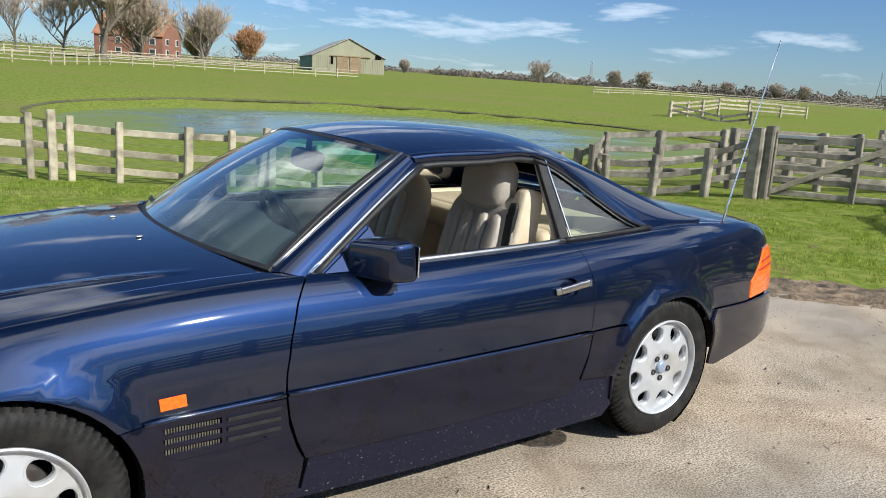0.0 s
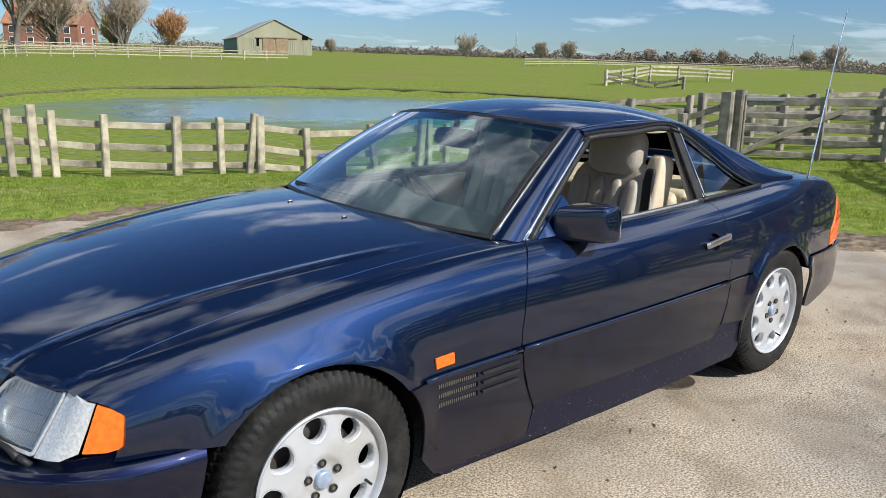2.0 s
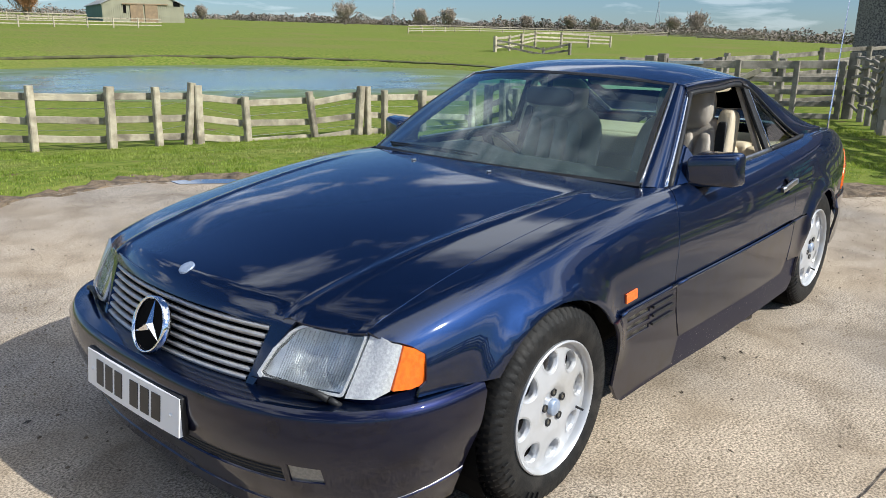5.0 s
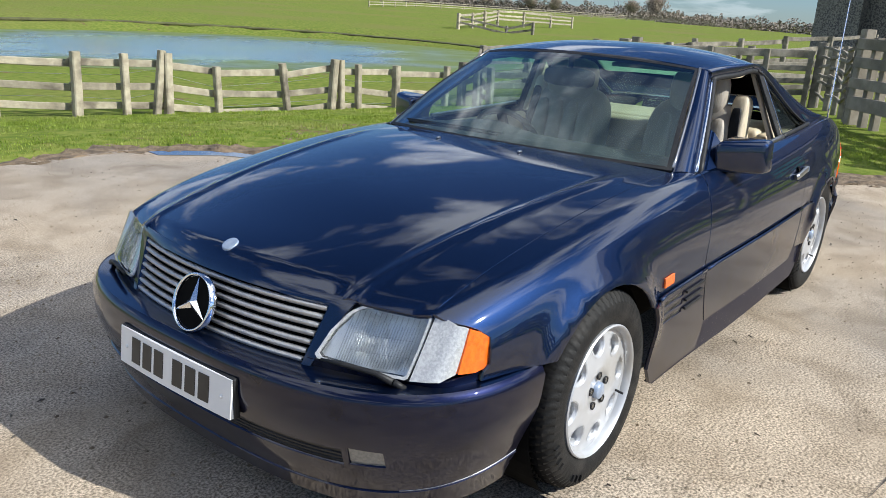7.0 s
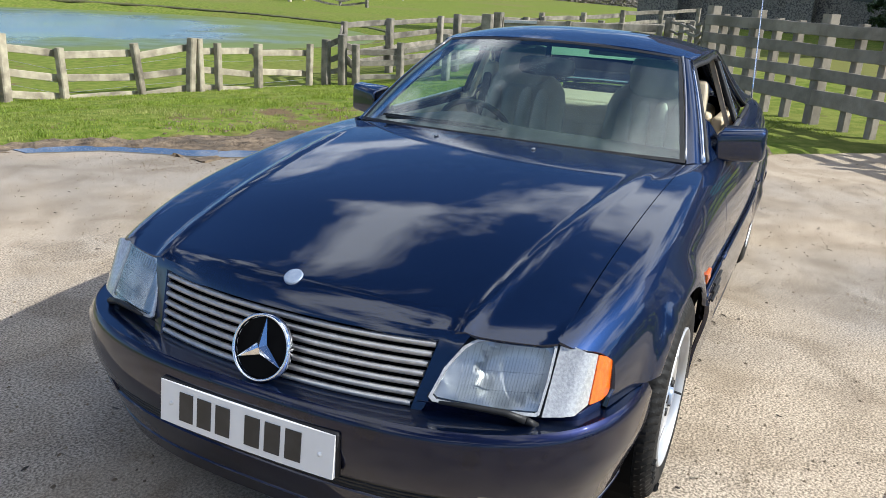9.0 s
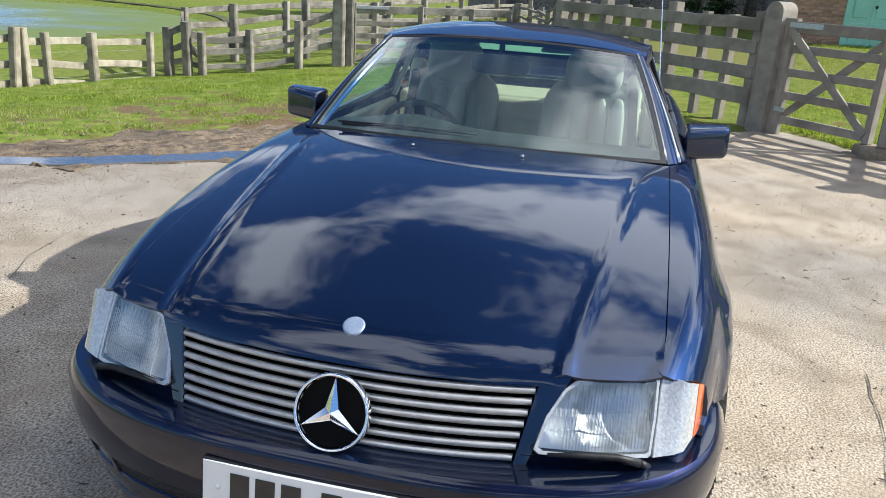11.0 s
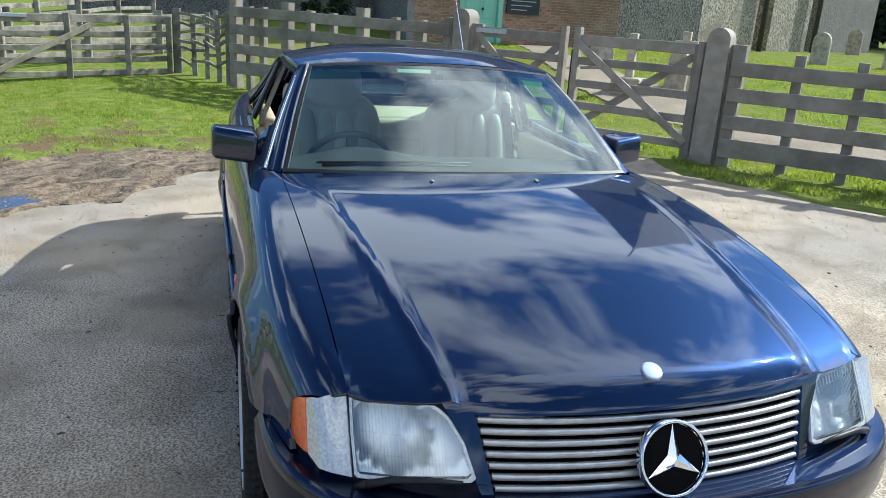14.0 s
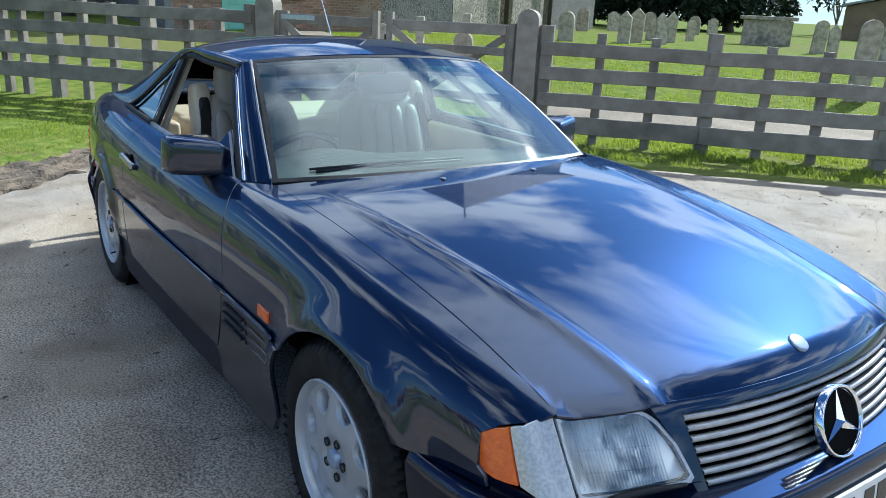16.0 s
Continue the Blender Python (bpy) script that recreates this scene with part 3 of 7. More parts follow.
q_l.new(q_xy.outputs[0], q_len.inputs[0])
q_no = q_n.new("ShaderNodeTexNoise"); q_no.inputs["Scale"].default_value, q_no.inputs["Detail"].default_value = 0.42, 7
q_l.new(q_co.outputs["Object"], q_no.inputs["Vector"])
q_sum = q_n.new("ShaderNodeMath"); q_sum.operation = "MULTIPLY_ADD"; q_sum.inputs[1].default_value = 0.9
q_l.new(q_no.outputs["Fac"], q_sum.inputs[0]); q_l.new(q_len.outputs["Value"], q_sum.inputs[2])
q_map = q_n.new("ShaderNodeMapRange"); q_map.inputs["From Min"].default_value, q_map.inputs["From Max"].default_value = 0.92, 1.22
q_l.new(q_sum.outputs[0], q_map.inputs["Value"])
q_mix = q_n.new("ShaderNodeMix"); q_mix.data_type = "RGBA"; q_mix.inputs["B"].default_value = (0.125, 0.165, 0.04, 1)
q_l.new(q_map.outputs[0], q_mix.inputs["Factor"])
q_l.new(q_b.inputs["Base Color"].links[0].from_socket, q_mix.inputs["A"]); q_l.new(q_mix.outputs["Result"], q_b.inputs["Base Color"])
q_ro = q_n.new("ShaderNodeMapRange"); q_ro.inputs["To Min"].default_value, q_ro.inputs["To Max"].default_value = 0.14, 0.75
q_l.new(q_map.outputs[0], q_ro.inputs["Value"]); q_l.new(q_ro.outputs[0], q_b.inputs["Roughness"])


def pool_ring(k):
    return [(18 + 13.4 * k * 0.72 * math.cos(a) + 12.6 * k * 0.69 * math.sin(a), 27 - 13.4 * k * 0.69 * math.cos(a) + 12.6 * k * 0.72 * math.sin(a)) for a in [j * math.tau / 48 for j in range(48)]]


bank = panel("pool_bank", wobbly(pool_ring(1.118), 1.5, 0.08, 2), lambda x, y: (x, y, ground_z(x, y) + 0.03), 1.2, M_BANK, None, thick=0.08, outward=(18, 27, -9), holes=[pool_ring(1.102)])
tagged(bank, "low dark muddy bank round the flood pool", "bank", kind="structure")
# the pool fills the hollow up to its level
pond = panel("flood_pool", wobbly([(18 + 15.4 * 0.72 * math.cos(a) + 14.6 * 0.69 * math.sin(a), 27 - 15.4 * 0.69 * math.cos(a) + 14.6 * 0.72 * math.sin(a)) for a in [k * math.tau / 40 for k in range(40)]], 2, 0.5),
             lambda x, y: (x, y, -0.60), 3, M_WATER, None, thick=0.02, outward=(18, 27, -9))
tagged(pond, "shallow pool of flood water on pasture", "water", kind="structure")


TRODDEN = [(3.2, 4.4), (4.2, 3.75), (5.0, 3.0), (5.6, 2.1), (6.1, 1.0), (7.4, 1.4), (6.8, 2.8), (5.8, 4.2), (4.2, 5.2)]


def blades(name, region, count, h0, h1, label, seed, wet=()):
    """Tufts of grass over a region of the plan."""
    rng = random.Random(seed)
    arr = np.array(region)
    (x0, y0), (x1, y1) = arr.min(0), arr.max(0)
    V, F = [], []
    k = 0
    while k < count:
        x, y = rng.uniform(x0, x1), rng.uniform(y0, y1)
        if not inside((x, y), region):
            continue
        k += 1
        if inside((x, y), GPATH):
            continue
        dens = noise.noise((x * 1.7, y * 1.7, 5)) + 0.5 * noise.noise((x * 6, y * 6, 2))
        if dens < (0.02 if inside((x, y), TRODDEN) else -0.28):
            continue
        z = ground_z(x, y)
        h = rng.uniform(h0, h1) * max(0.35, 1 + 1.0 * dens)
        a = rng.uniform(0, math.tau)
        w = rng.uniform(0.004, 0.008)
        lean = rng.uniform(0.2, 0.9) * h
        dx, dy = math.cos(a), math.sin(a)
        s = len(V)
        V += [(x - dy * w, y + dx * w, z - 0.01), (x + dy * w, y - dx * w, z - 0.01), (x + dx * lean * .4 - dy * w * .7, y + dy * lean * .4 + dx * w * .7, z + h * .6), (x + dx * lean, y + dy * lean, z + h)]
        F += [(s, s + 1, s + 2), (s + 1, s + 3, s + 2)]
    return tagged(link_mesh(name, V, F, M_BLADE), label, "grass", kind="stuff")


VERGE = [(-6, 6.3), (-1, 5.35), (0.6, 5.15), (1.5, 5.3), (2.4, 5.0), (3.2, 4.4), (4.2, 3.75), (5.0, 3.0), (5.6, 2.1), (6.1, 1.0), (6.7, 0.2), (7.6, -0.9), (8.3, -1.5), (11.6, 1.2), (12.4, 2.4), (11.3, 4.6), (9.6, 6.9), (7.0, 7.8), (4, 8.8), (1.5, 10.3), (-6, 15)]
blades("grass", VERGE, 150000, 0.010, 0.034, "short green verge grass with tufts", 1)
blades("grass", [(8.6, -2.6), (12, -2.4), (20, -5), (21, -12), (14, -17), (7, -15), (1.5, -8.2), (5.6, -4.9)], 90000, 0.02, 0.055, "short sunlit churchyard grass", 7)
blades("grass", [(8.2, -2.2), (6.2, -3.7), (5.6, -4.0), (4.7, -3.8), (4.0, -4.3), (2.9, -5.1), (1.3, -6.7), (0.6, -7.6), (3, -7.2), (6, -4.9), (8, -3)], 18000, 0.02, 0.06, "mossy tufted grass under the oak fence", 2)

# ---------------------------------------------------------------- fences
rw = random.Random(7)


def post(name, x, y, z0, z1, w, mat_, parent, lean=(0, 0), d=None, top=None, rot=0):
    """An upright timber post, sunk into the ground; top may be 'round'."""
    bm = beam((x, y, z0 - 0.25), (x + lean[0], y + lean[1], z1), w, d or w, 0.004, 4, 1.0, rw, Vector((math.cos(rot), math.sin(rot), 0)))
    return part(name, bm, mat_, parent, angle=40)


def rail(p, q, h, t, mat_, parent, name="rail", wob=0.006):
    return part(name, beam(p, q, t, h, wob, max(2, int(math.dist(p, q) / 0.45)), 1.0, rw), mat_, parent, angle=40)


def field_fence():
    f = thing("post_and_rail_fence", "weathered pale timber three-rail fence with wobbly posts on grass", "fence", (5, 8.4, -0.3))
    f.matrix_world = pose(0, 0, 0)
    P = [(-7.5, 15.9, 1.0, 0), (-5.2, 14.4, .9, 0), (-3.0, 12.95, .85, 0), (-1.2, 11.8, .8, 0), (0.3, 10.85, .75, 0),
         (1.47, 10.2, .70, 0), (1.75, 10.02, .76, 0), (1.98, 9.88, .68, 0), (2.57, 9.45, .63, 0.02), (3.43, 8.92, .61, 0.03), (4.04, 8.68, .59, 0), (4.40, 8.56, .64, 0.14), (4.59, 8.50, .60, 0.02),
         (5.31, 8.26, .41, -0.02), (6.40, 7.92, .46, -0.10), (7.08, 7.68, .53, 0.08), (7.27, 7.62, .52, 0), (7.57, 7.52, .45, 0), (8.27, 7.29, .43, 0), (9.25, 6.98, .42, 0.03)]
    for i, (x, y, z, ln) in enumerate(P):
        w = 0.10 if i % 3 else 0.12
        post("post", x, y, ground_z(x, y), z, w, M_PALE, f, (ln, -0.35 * ln))
    R = [(P[i], P[i + 1]) for i in range(0, 5)] + [(P[5], P[8]), (P[8], P[9]), (P[9], P[12]), (P[12], P[13]), (P[13], P[14]), (P[14], P[16]), (P[16], P[18]), (P[18], P[19])]
    for a, b in R:
        for dz0, dz1 in ((-0.17, -0.14), (-0.47, -0.49), (-0.76, -0.74)):
            j = rw.uniform(-0.025, 0.025)
            za, zb = a[2] + dz0 * 1.0, b[2] + dz1 * 1.0
            if a is P[13] or b is P[13]:
                za, zb = (za + 0.06, zb) if a is P[13] else (za, zb + 0.06)
            rail((a[0] - 0.04, a[1] + 0.08, za + j), (b[0] + 0.04, b[1] + 0.08, zb - j), 0.10, 0.035, M_PALE, f)
    # sagging stock wire
    for k in range(3):
        part("wire", tube([(x, y + 0.12, z - 0.30 - 0.17 * k + rw.uniform(-0.02, 0.02)) for x, y, z, _ in P[5:]], 0.0025, 4), M_GALV, f)
    return f


field_fence()


def hurdle_fence(name, label, posts, rails_, mat_, w=0.13, rh=0.10, drop=0.0):
    """Old rails nailed to uneven posts. posts: (x, y, top, lean); rails_: heights below each top."""
    f = thing(name, label, "fence")
    for x, y, z, ln in posts:
        post("post", x, y, ground_z(x, y), z, w * rw.uniform(0.85, 1.15), mat_, f, (ln, ln * 0.6))
    for a, b in zip(posts, posts[1:]):
        for dz in rails_:
            ja, jb = rw.uniform(-0.05, 0.05), rw.uniform(-0.05, 0.05)
            rail((a[0], a[1] + 0.05, a[2] - dz + ja), (b[0], b[1] + 0.05, b[2] - dz * 1.0 + jb), rh * rw.uniform(0.8, 1.1), 0.04, mat_, f, wob=0.014)
    return f


hurdle_fence("corner_pen_fence", "crooked old timber rail fence with leaning posts beside pasture",
             [(9.52, 6.80, .50, 0.02), (9.66, 6.55, .60, -0.08), (9.78, 6.35, .45, -0.1), (10.26, 5.72, .50, 0.03), (10.76, 5.05, .68, 0), (11.17, 4.52, .88, 0)], (0.12, 0.36, 0.60), M_GREYW)
hurdle_fence("pen_fence", "grey split-rail pen fence on rough pasture",
             [(9.75, 6.6, .60, 0.05), (10.4, 7.0, .78, 0), (11.4, 6.6, .85, 0), (12.6, 6.1, .92, 0), (13.7, 5.4, .95, 0.03), (14.6, 4.6, .98, 0)], (0.1, 0.32, 0.55, 0.78), M_GREYW, 0.12)
hurdle_fence("pen_fence", "grey split-rail pen fence on rough pasture",
             [(11.9, 5.4, 1.0, 0), (13.0, 4.4, 1.0, 0), (14.2, 3.2, 1.0, 0), (15.4, 2.0, 1.05, 0), (16.4, 0.9, 1.1, 0)], (0.1, 0.32, 0.56, 0.80), M_GREYW, 0.12)
hurdle_fence("brushwood_fence", "tangled grey stake fence between gate and oak fence",
             [(12.66, 1.52, 1.15, 0), (12.3, 1.25, 1.12, 0.04), (11.9, 1.05, 1.15, -0.03), (11.5, 0.85, 1.1, 0.03), (11.15, 0.72, 1.2, 0)], (0.06, 0.2, 0.34, 0.5, 0.66, 0.82), M_GREYW, 0.08, 0.05)
hurdle_fence("sheep_hurdle", "broken timber sheep hurdles standing on a field mound",
             [(46.4, 34.9, 1.15, 0), (50.5, 36.6, 1.2, 0.1), (54.6, 38.3, 1.35, 0), (59.5, 40.3, 1.55, 0), (65.0, 41.0, 1.5, 0), (70.5, 41.2, 1.35, 0.2), (75.0, 41.2, 1.2, 0)], (0.15, 0.5, 0.85), M_PALE, 0.22, 0.17)
hurdle_fence("sheep_hurdle", "fallen timber hurdle lying against posts", [(46.4, 34.9, 1.0, 0), (48.0, 31.6, .35, 0.2), (48.8, 29.8, .75, 0)], (0.15, 0.5), M_GREYW, 0.2, 0.15)


def five_bar_gate():
    g = thing("field_gate", "old grey five-bar timber field gate with diagonal brace", "gate")
    a, b = Vector((11.32, 4.24, 0)), Vector((12.58, 1.68, 0))
    for k, z in enumerate((0.92, 0.68, 0.47, 0.27, 0.06)):
        rail((a.x, a.y, z), (b.x, b.y, z + 0.05), 0.13 if k == 0 else 0.09, 0.05, M_GREYW, g, "bar")
    for t in (0.0, 0.42, 0.75, 1.0):
        p = a.lerp(b, t)
        part("upright", beam((p.x - .04, p.y, 0.0), (p.x - .04, p.y, 1.02), 0.09, 0.05, 0.003, 3, 1, rw), M_GREYW, g, angle=40)
    part("brace", beam((a.x - .05, a.y, 0.05), (a.lerp(b, .55).x - .05, a.lerp(b, .55).y, 0.86), 0.05, 0.09, 0.004, 4, 1, rw), M_PALE, g, angle=40)
    part("hinge_strap", beam((a.x - .05, a.y, 0.95), (a.lerp(b, .22).x - .05, a.lerp(b, .22).y, 0.96), 0.02, 0.05), M_GALV, g)


five_bar_gate()
for x, y, z, w in ((11.20, 4.46, 1.06, 0.22), (11.27, 4.30, 1.10, 0.16), (12.66, 1.55, 1.17, 0.15)):
    p_ = post("gate_post", x, y, ground_z(x, y), z, w, M_GREYW, None)
    tagged(p_, "stout weathered timber gate post on grass", "gate post")


def line_at(x):
    """The churchyard fence runs straight; its y for a given x."""
    return -4.29 + (x - 5.35) * (2.11 / 2.42)


def oak_fence(name, xs, tops, big, label):
    f = thing(name, label, "fence")
    d = Vector((2.42, 2.11, 0)).normalized()
    ang = math.atan2(d.y, d.x)
    for i, (x, z) in enumerate(zip(xs, tops)):
        y = line_at(x)
        w = 0.17 if i in big else 0.115
        post("post", x, y, ground_z(x, y), z, w, M_OAK, f, (0, 0), 0.10 if i not in big else 0.15, rot=ang)
    x0, x1 = xs[0], xs[-1]
    n = Vector((d.y, -d.x, 0)) * -0.085
    bays = [i for i in range(len(xs)) if i in big]
    cuts = [xs[i] for i in bays]
    if cuts[0] != x0:
        cuts = [x0] + cuts
    if cuts[-1] != x1:
        cuts.append(x1)
    for a, b in zip(cuts, cuts[1:]):
        for z in (1.05, 0.79, 0.50, 0.22):
            ga, gb = ground_z(a, line_at(a)), ground_z(b, line_at(b))
            up = 0.16 if a > 7 else 0.0
            rail((a + n.x - .03, line_at(a) + n.y - .03, z + up), (b + n.x + .03, line_at(b) + n.y + .03, z + up), 0.15 if z > 0.3 else 0.20, 0.045, M_OAK, f, wob=0.008)


oak_fence("oak_fence", [7.95, 8.29, 8.62, 9.05, 9.45, 9.78, 10.12, 10.5, 10.72, 10.95], [1.36, 1.30, 1.31, 1.40, 1.30, 1.31, 1.40, 1.31, 1.31, 1.42], {0, 3, 6, 9},
          "heavy silvered oak four-rail fence with tall posts")
oak_fence("oak_fence", [-1.9, -1.4, -0.9, -0.42, 0.05, 0.55, 1.02, 1.5, 2.0, 2.48, 2.98, 3.40, 3.84, 4.30, 4.74, 5.20], [1.2, 1.1, 1.1, 1.2, 1.12, 1.12, 1.22, 1.15, 1.15, 1.25, 1.18, 1.2, 1.30, 1.22, 1.24, 1.30], {0, 3, 6, 9, 12, 15},
          "heavy silvered oak four-rail fence beside a grassy verge")


def gate_leaf(a, b, label):
    g = thing("oak_gate", label, "gate")
    a, b = Vector(a), Vector(b)
    for k, z in enumerate((1.22, 0.98, 0.72, 0.46, 0.18)):
        rail((a.x, a.y, z), (b.x, b.y, z), 0.12 if k == 0 else 0.09, 0.05, M_OAK, g, "bar", 0.003)
    for t, top in ((0.0, 1.30), (1.0, 1.36)):
        p = a.lerp(b, t)
        part("stile", beam((p.x, p.y, 0.12), (p.x, p.y, top), 0.11, 0.075, 0.002, 2, 1, rw, Vector((0.75, 0.65, 0))), M_OAK, g, angle=40)
    d = (b - a).normalized()
    n = Vector((-d.y, d.x, 0)) * 0.05
    for s, (t0, t1) in ((1, (0.02, 0.98)), (-1, (0.98, 0.02))):
        p, q = a.lerp(b, t0) + n * s, a.lerp(b, t1) + n * s
        part("brace", beam((p.x, p.y, 0.20), (q.x, q.y, 1.18), 0.035, 0.085, 0.002, 3, 1, rw), M_OAK, g, angle=40)
    p, q = a - n * 1.3, a.lerp(b, 0.36) - n * 1.3
    part("hinge_strap", beam((p.x, p.y, 1.24), (q.x, q.y, 1.24), 0.012, 0.055), M_GALV, g, "galvanised strap hinge")
    part("hinge_strap", beam((p.x, p.y, 0.30), (a.lerp(b, .12).x - n.x * 1.3, a.lerp(b, .12).y - n.y * 1.3, 0.30), 0.012, 0.05), M_GALV, g, "galvanised strap hinge")


gate_leaf((7.62, -2.30, 0), (6.73, -3.08, 0), "silvered oak gate leaf with crossed braces, shut")
gate_leaf((5.50, -4.16, 0), (6.60, -3.20, 0), "silvered oak gate leaf with crossed braces, shut")
part("drop_bolt", beam((6.655, -3.17, 0.05), (6.655, -3.17, 1.10), 0.025, 0.025), M_BLACK)
tagged(bpy.data.objects["drop_bolt"], "black iron drop bolt between the gate leaves", "bolt")
st = part("bolt_stop", box_bm(6.66, -3.14, 0.03, 0.42, 0.34, 0.16, 0.06, 3), M_PATH, angle=50)
tagged(st, "rough concrete stop block under the gate bolt", "block")


def round_post(x, y, z, w, d):
    """A big gate post with a rounded head and a lighter cheek board."""
    ang = math.atan2(2.11, 2.42)
    e = thing("oak_gate_post", "massive silvered oak gate post with rounded head", "gate post", (x, y, 0), math.degrees(ang), "oak gate posts")
    prof = [(-w / 2, -0.3)] + [(-w / 2 * math.cos(a), z - w / 2 + w / 2 * math.sin(a)) for a in [k * math.pi / 12 for k in range(13)]] + [(w / 2, -0.3)]
    bm = bmesh.new()
    fr = [bm.verts.new((u, -d / 2, v)) for u, v in prof]
    bk = [bm.verts.new((u, d / 2, v)) for u, v in prof]
    bm.faces.new(fr); bm.faces.new(bk[::-1])
    for i in range(len(prof)):
        j = (i + 1) % len(prof)
        bm.faces.new((fr[j], fr[i], bk[i], bk[j]))
    bmesh.ops.recalc_face_normals(bm, faces=bm.faces)
    part("shaft", bm, M_OAK, e, angle=30)
    part("cheek", beam((-w / 2 - 0.05, 0, -0.2), (-w / 2 - 0.05, 0, z - 0.17), 0.09, d * 0.8, 0.003, 3, 1, rw), M_OAK, e, angle=40)
    part("cheek", beam((w / 2 + 0.045, 0, -0.2), (w / 2 + 0.045, 0, z - 0.19), 0.08, d * 0.8, 0.003, 3, 1, rw), M_OAK, e, angle=40)


round_post(5.36, -4.28, 1.46, 0.24, 0.24)
round_post(7.77, -2.17, 1.48, 0.24, 0.24)

# ---------------------------------------------------------------- grit and litter on the yard
def scatter(name, label, cat, count, region, s0, s1, mat_, seed, flat=0.5):
    rng = random.Random(seed)
    V, F = [], []
    arr = np.array(region)
    (x0, y0), (x1, y1) = arr.min(0), arr.max(0)
    k = 0
    while k < count:
        x, y = rng.uniform(x0, x1), rng.uniform(y0, y1)
        if not inside((x, y), region):
            continue
        k += 1
        s_ = s0 + (s1 - s0) * rng.random() ** 3
        a = rng.uniform(0, math.tau)
        e_ = rng.uniform(0.5, 1.0)
        i = len(V)
        for q in range(5):
            t = a + q * math.tau / 5
            V.append((x + s_ * math.cos(t) * (1 if q % 2 else e_), y + s_ * math.sin(t) * e_, -0.002))
        V.append((x + s_ * 0.2, y, s_ * flat + 0.002))
        F += [(i + q, i + (q + 1) % 5, i + 5) for q in range(5)]
    return tagged(link_mesh(name, V, F, mat_), label, cat, kind="stuff")


NEAR = [(-5, 5.0), (1.0, 4.7), (2.5, 3.2), (4, 1.2), (5.5, -0.2), (7, -1.8), (5.5, -3.5), (2.8, -4.6), (-1, -6), (-5, -6)]
scatter("grit", "pale and dark grit loose on the yard", "grit", 15000, NEAR, 0.003, 0.012, M_PATH, 61)
scatter("dark_grit", "dark crumbs of mud and bark on the yard", "grit", 5500, NEAR, 0.003, 0.014, M_MUD, 62, 0.35)
scatter("clods", "lumps of mud along the yard edge", "mud", 1500, MUD, 0.006, 0.028, M_MUD, 63, 0.5)
scatter("clods", "lumps of earth on the trodden verge", "mud", 2200, TRODDEN, 0.006, 0.030, M_MUD, 64, 0.7)
scatter("mud_crumbs", "crumbs of mud trodden onto the edge of the yard", "mud", 3500, [(-1.0, 5.0), (0.5, 4.85), (1.7, 5.0), (2.35, 4.6), (2.8, 3.35), (4.15, 1.55), (5.55, 0.35), (6.8, -1.0), (6.4, -1.3), (5.1, -0.05), (3.7, 1.15), (2.3, 2.95), (1.8, 4.1), (0.4, 4.4), (-1.0, 4.6)], 0.003, 0.012, M_MUD, 65, 0.4)
M_WET = surf("oily_wet_patch", (0.045, 0.035, 0.028), (0.09, 0.072, 0.055), 40, 0.45, bump=0.05, bscale=90)
lay("oil_stain", [(2.04 + 0.13 * math.cos(k * math.tau / 16), -0.66 + 0.085 * math.sin(k * math.tau / 16)) for k in range(16)], 0, M_WET, "dark wet oil stain on the yard", "stain", 0.05, 0.05, 3, 0.0, 0.0065)


def crack(pts, w, seed):
    """A dark joint line in the yard surface."""
    rng = random.Random(seed)
    P = dense(pts, 0.10, False)
    V, F = [], []
    for i, (x, y) in enumerate(P):
        j = 0.012 * noise.noise((x * 4, y * 4, seed)) + rng.uniform(-.004, .004)
        ww = w * rng.uniform(0.3, 1.2)
        V += [(x, y + j - ww, 0.0062), (x, y + j + ww, 0.0062)]
        if i:
            F.append((2 * i - 2, 2 * i, 2 * i + 1, 2 * i - 1))
    return tagged(link_mesh("crack", V, F, M_WET), "dark crack line across the yard surface", "crack", kind="structure")


def litter(name, label, count, region, length, width, mat_, seed):
    """Short bent scraps of stalk and bark lying on the yard."""
    rng = random.Random(seed)
    arr = np.array(region)
    (x0, y0), (x1, y1) = arr.min(0), arr.max(0)
    V, F = [], []
    while len(F) < count * 4:
        x, y = rng.uniform(x0, x1), rng.uniform(y0, y1)
        if not inside((x, y), region):
            continue
        a, L, w = rng.uniform(0, math.tau), length * rng.uniform(0.3, 1.0), width * rng.uniform(0.4, 1.0)
        i = len(V)
        for k in range(3):
            t = (k - 1) * L / 2
            bend = rng.uniform(-0.15, 0.15) * L
            cx_, cy_ = x + math.cos(a) * t - math.sin(a) * bend, y + math.sin(a) * t + math.cos(a) * bend
            ww = w * (1.0 if k == 1 else 0.45)
            V += [(cx_ + math.sin(a) * ww, cy_ - math.cos(a) * ww, 0.004), (cx_, cy_, 0.006 + ww * 0.9), (cx_ - math.sin(a) * ww, cy_ + math.cos(a) * ww, 0.004)]
        for k in range(2):
            b = i + 3 * k
            F += [(b, b + 3, b + 4, b + 1), (b + 1, b + 4, b + 5, b + 2)]
    return tagged(link_mesh(name, V, F, mat_), label, "litter", kind="stuff")


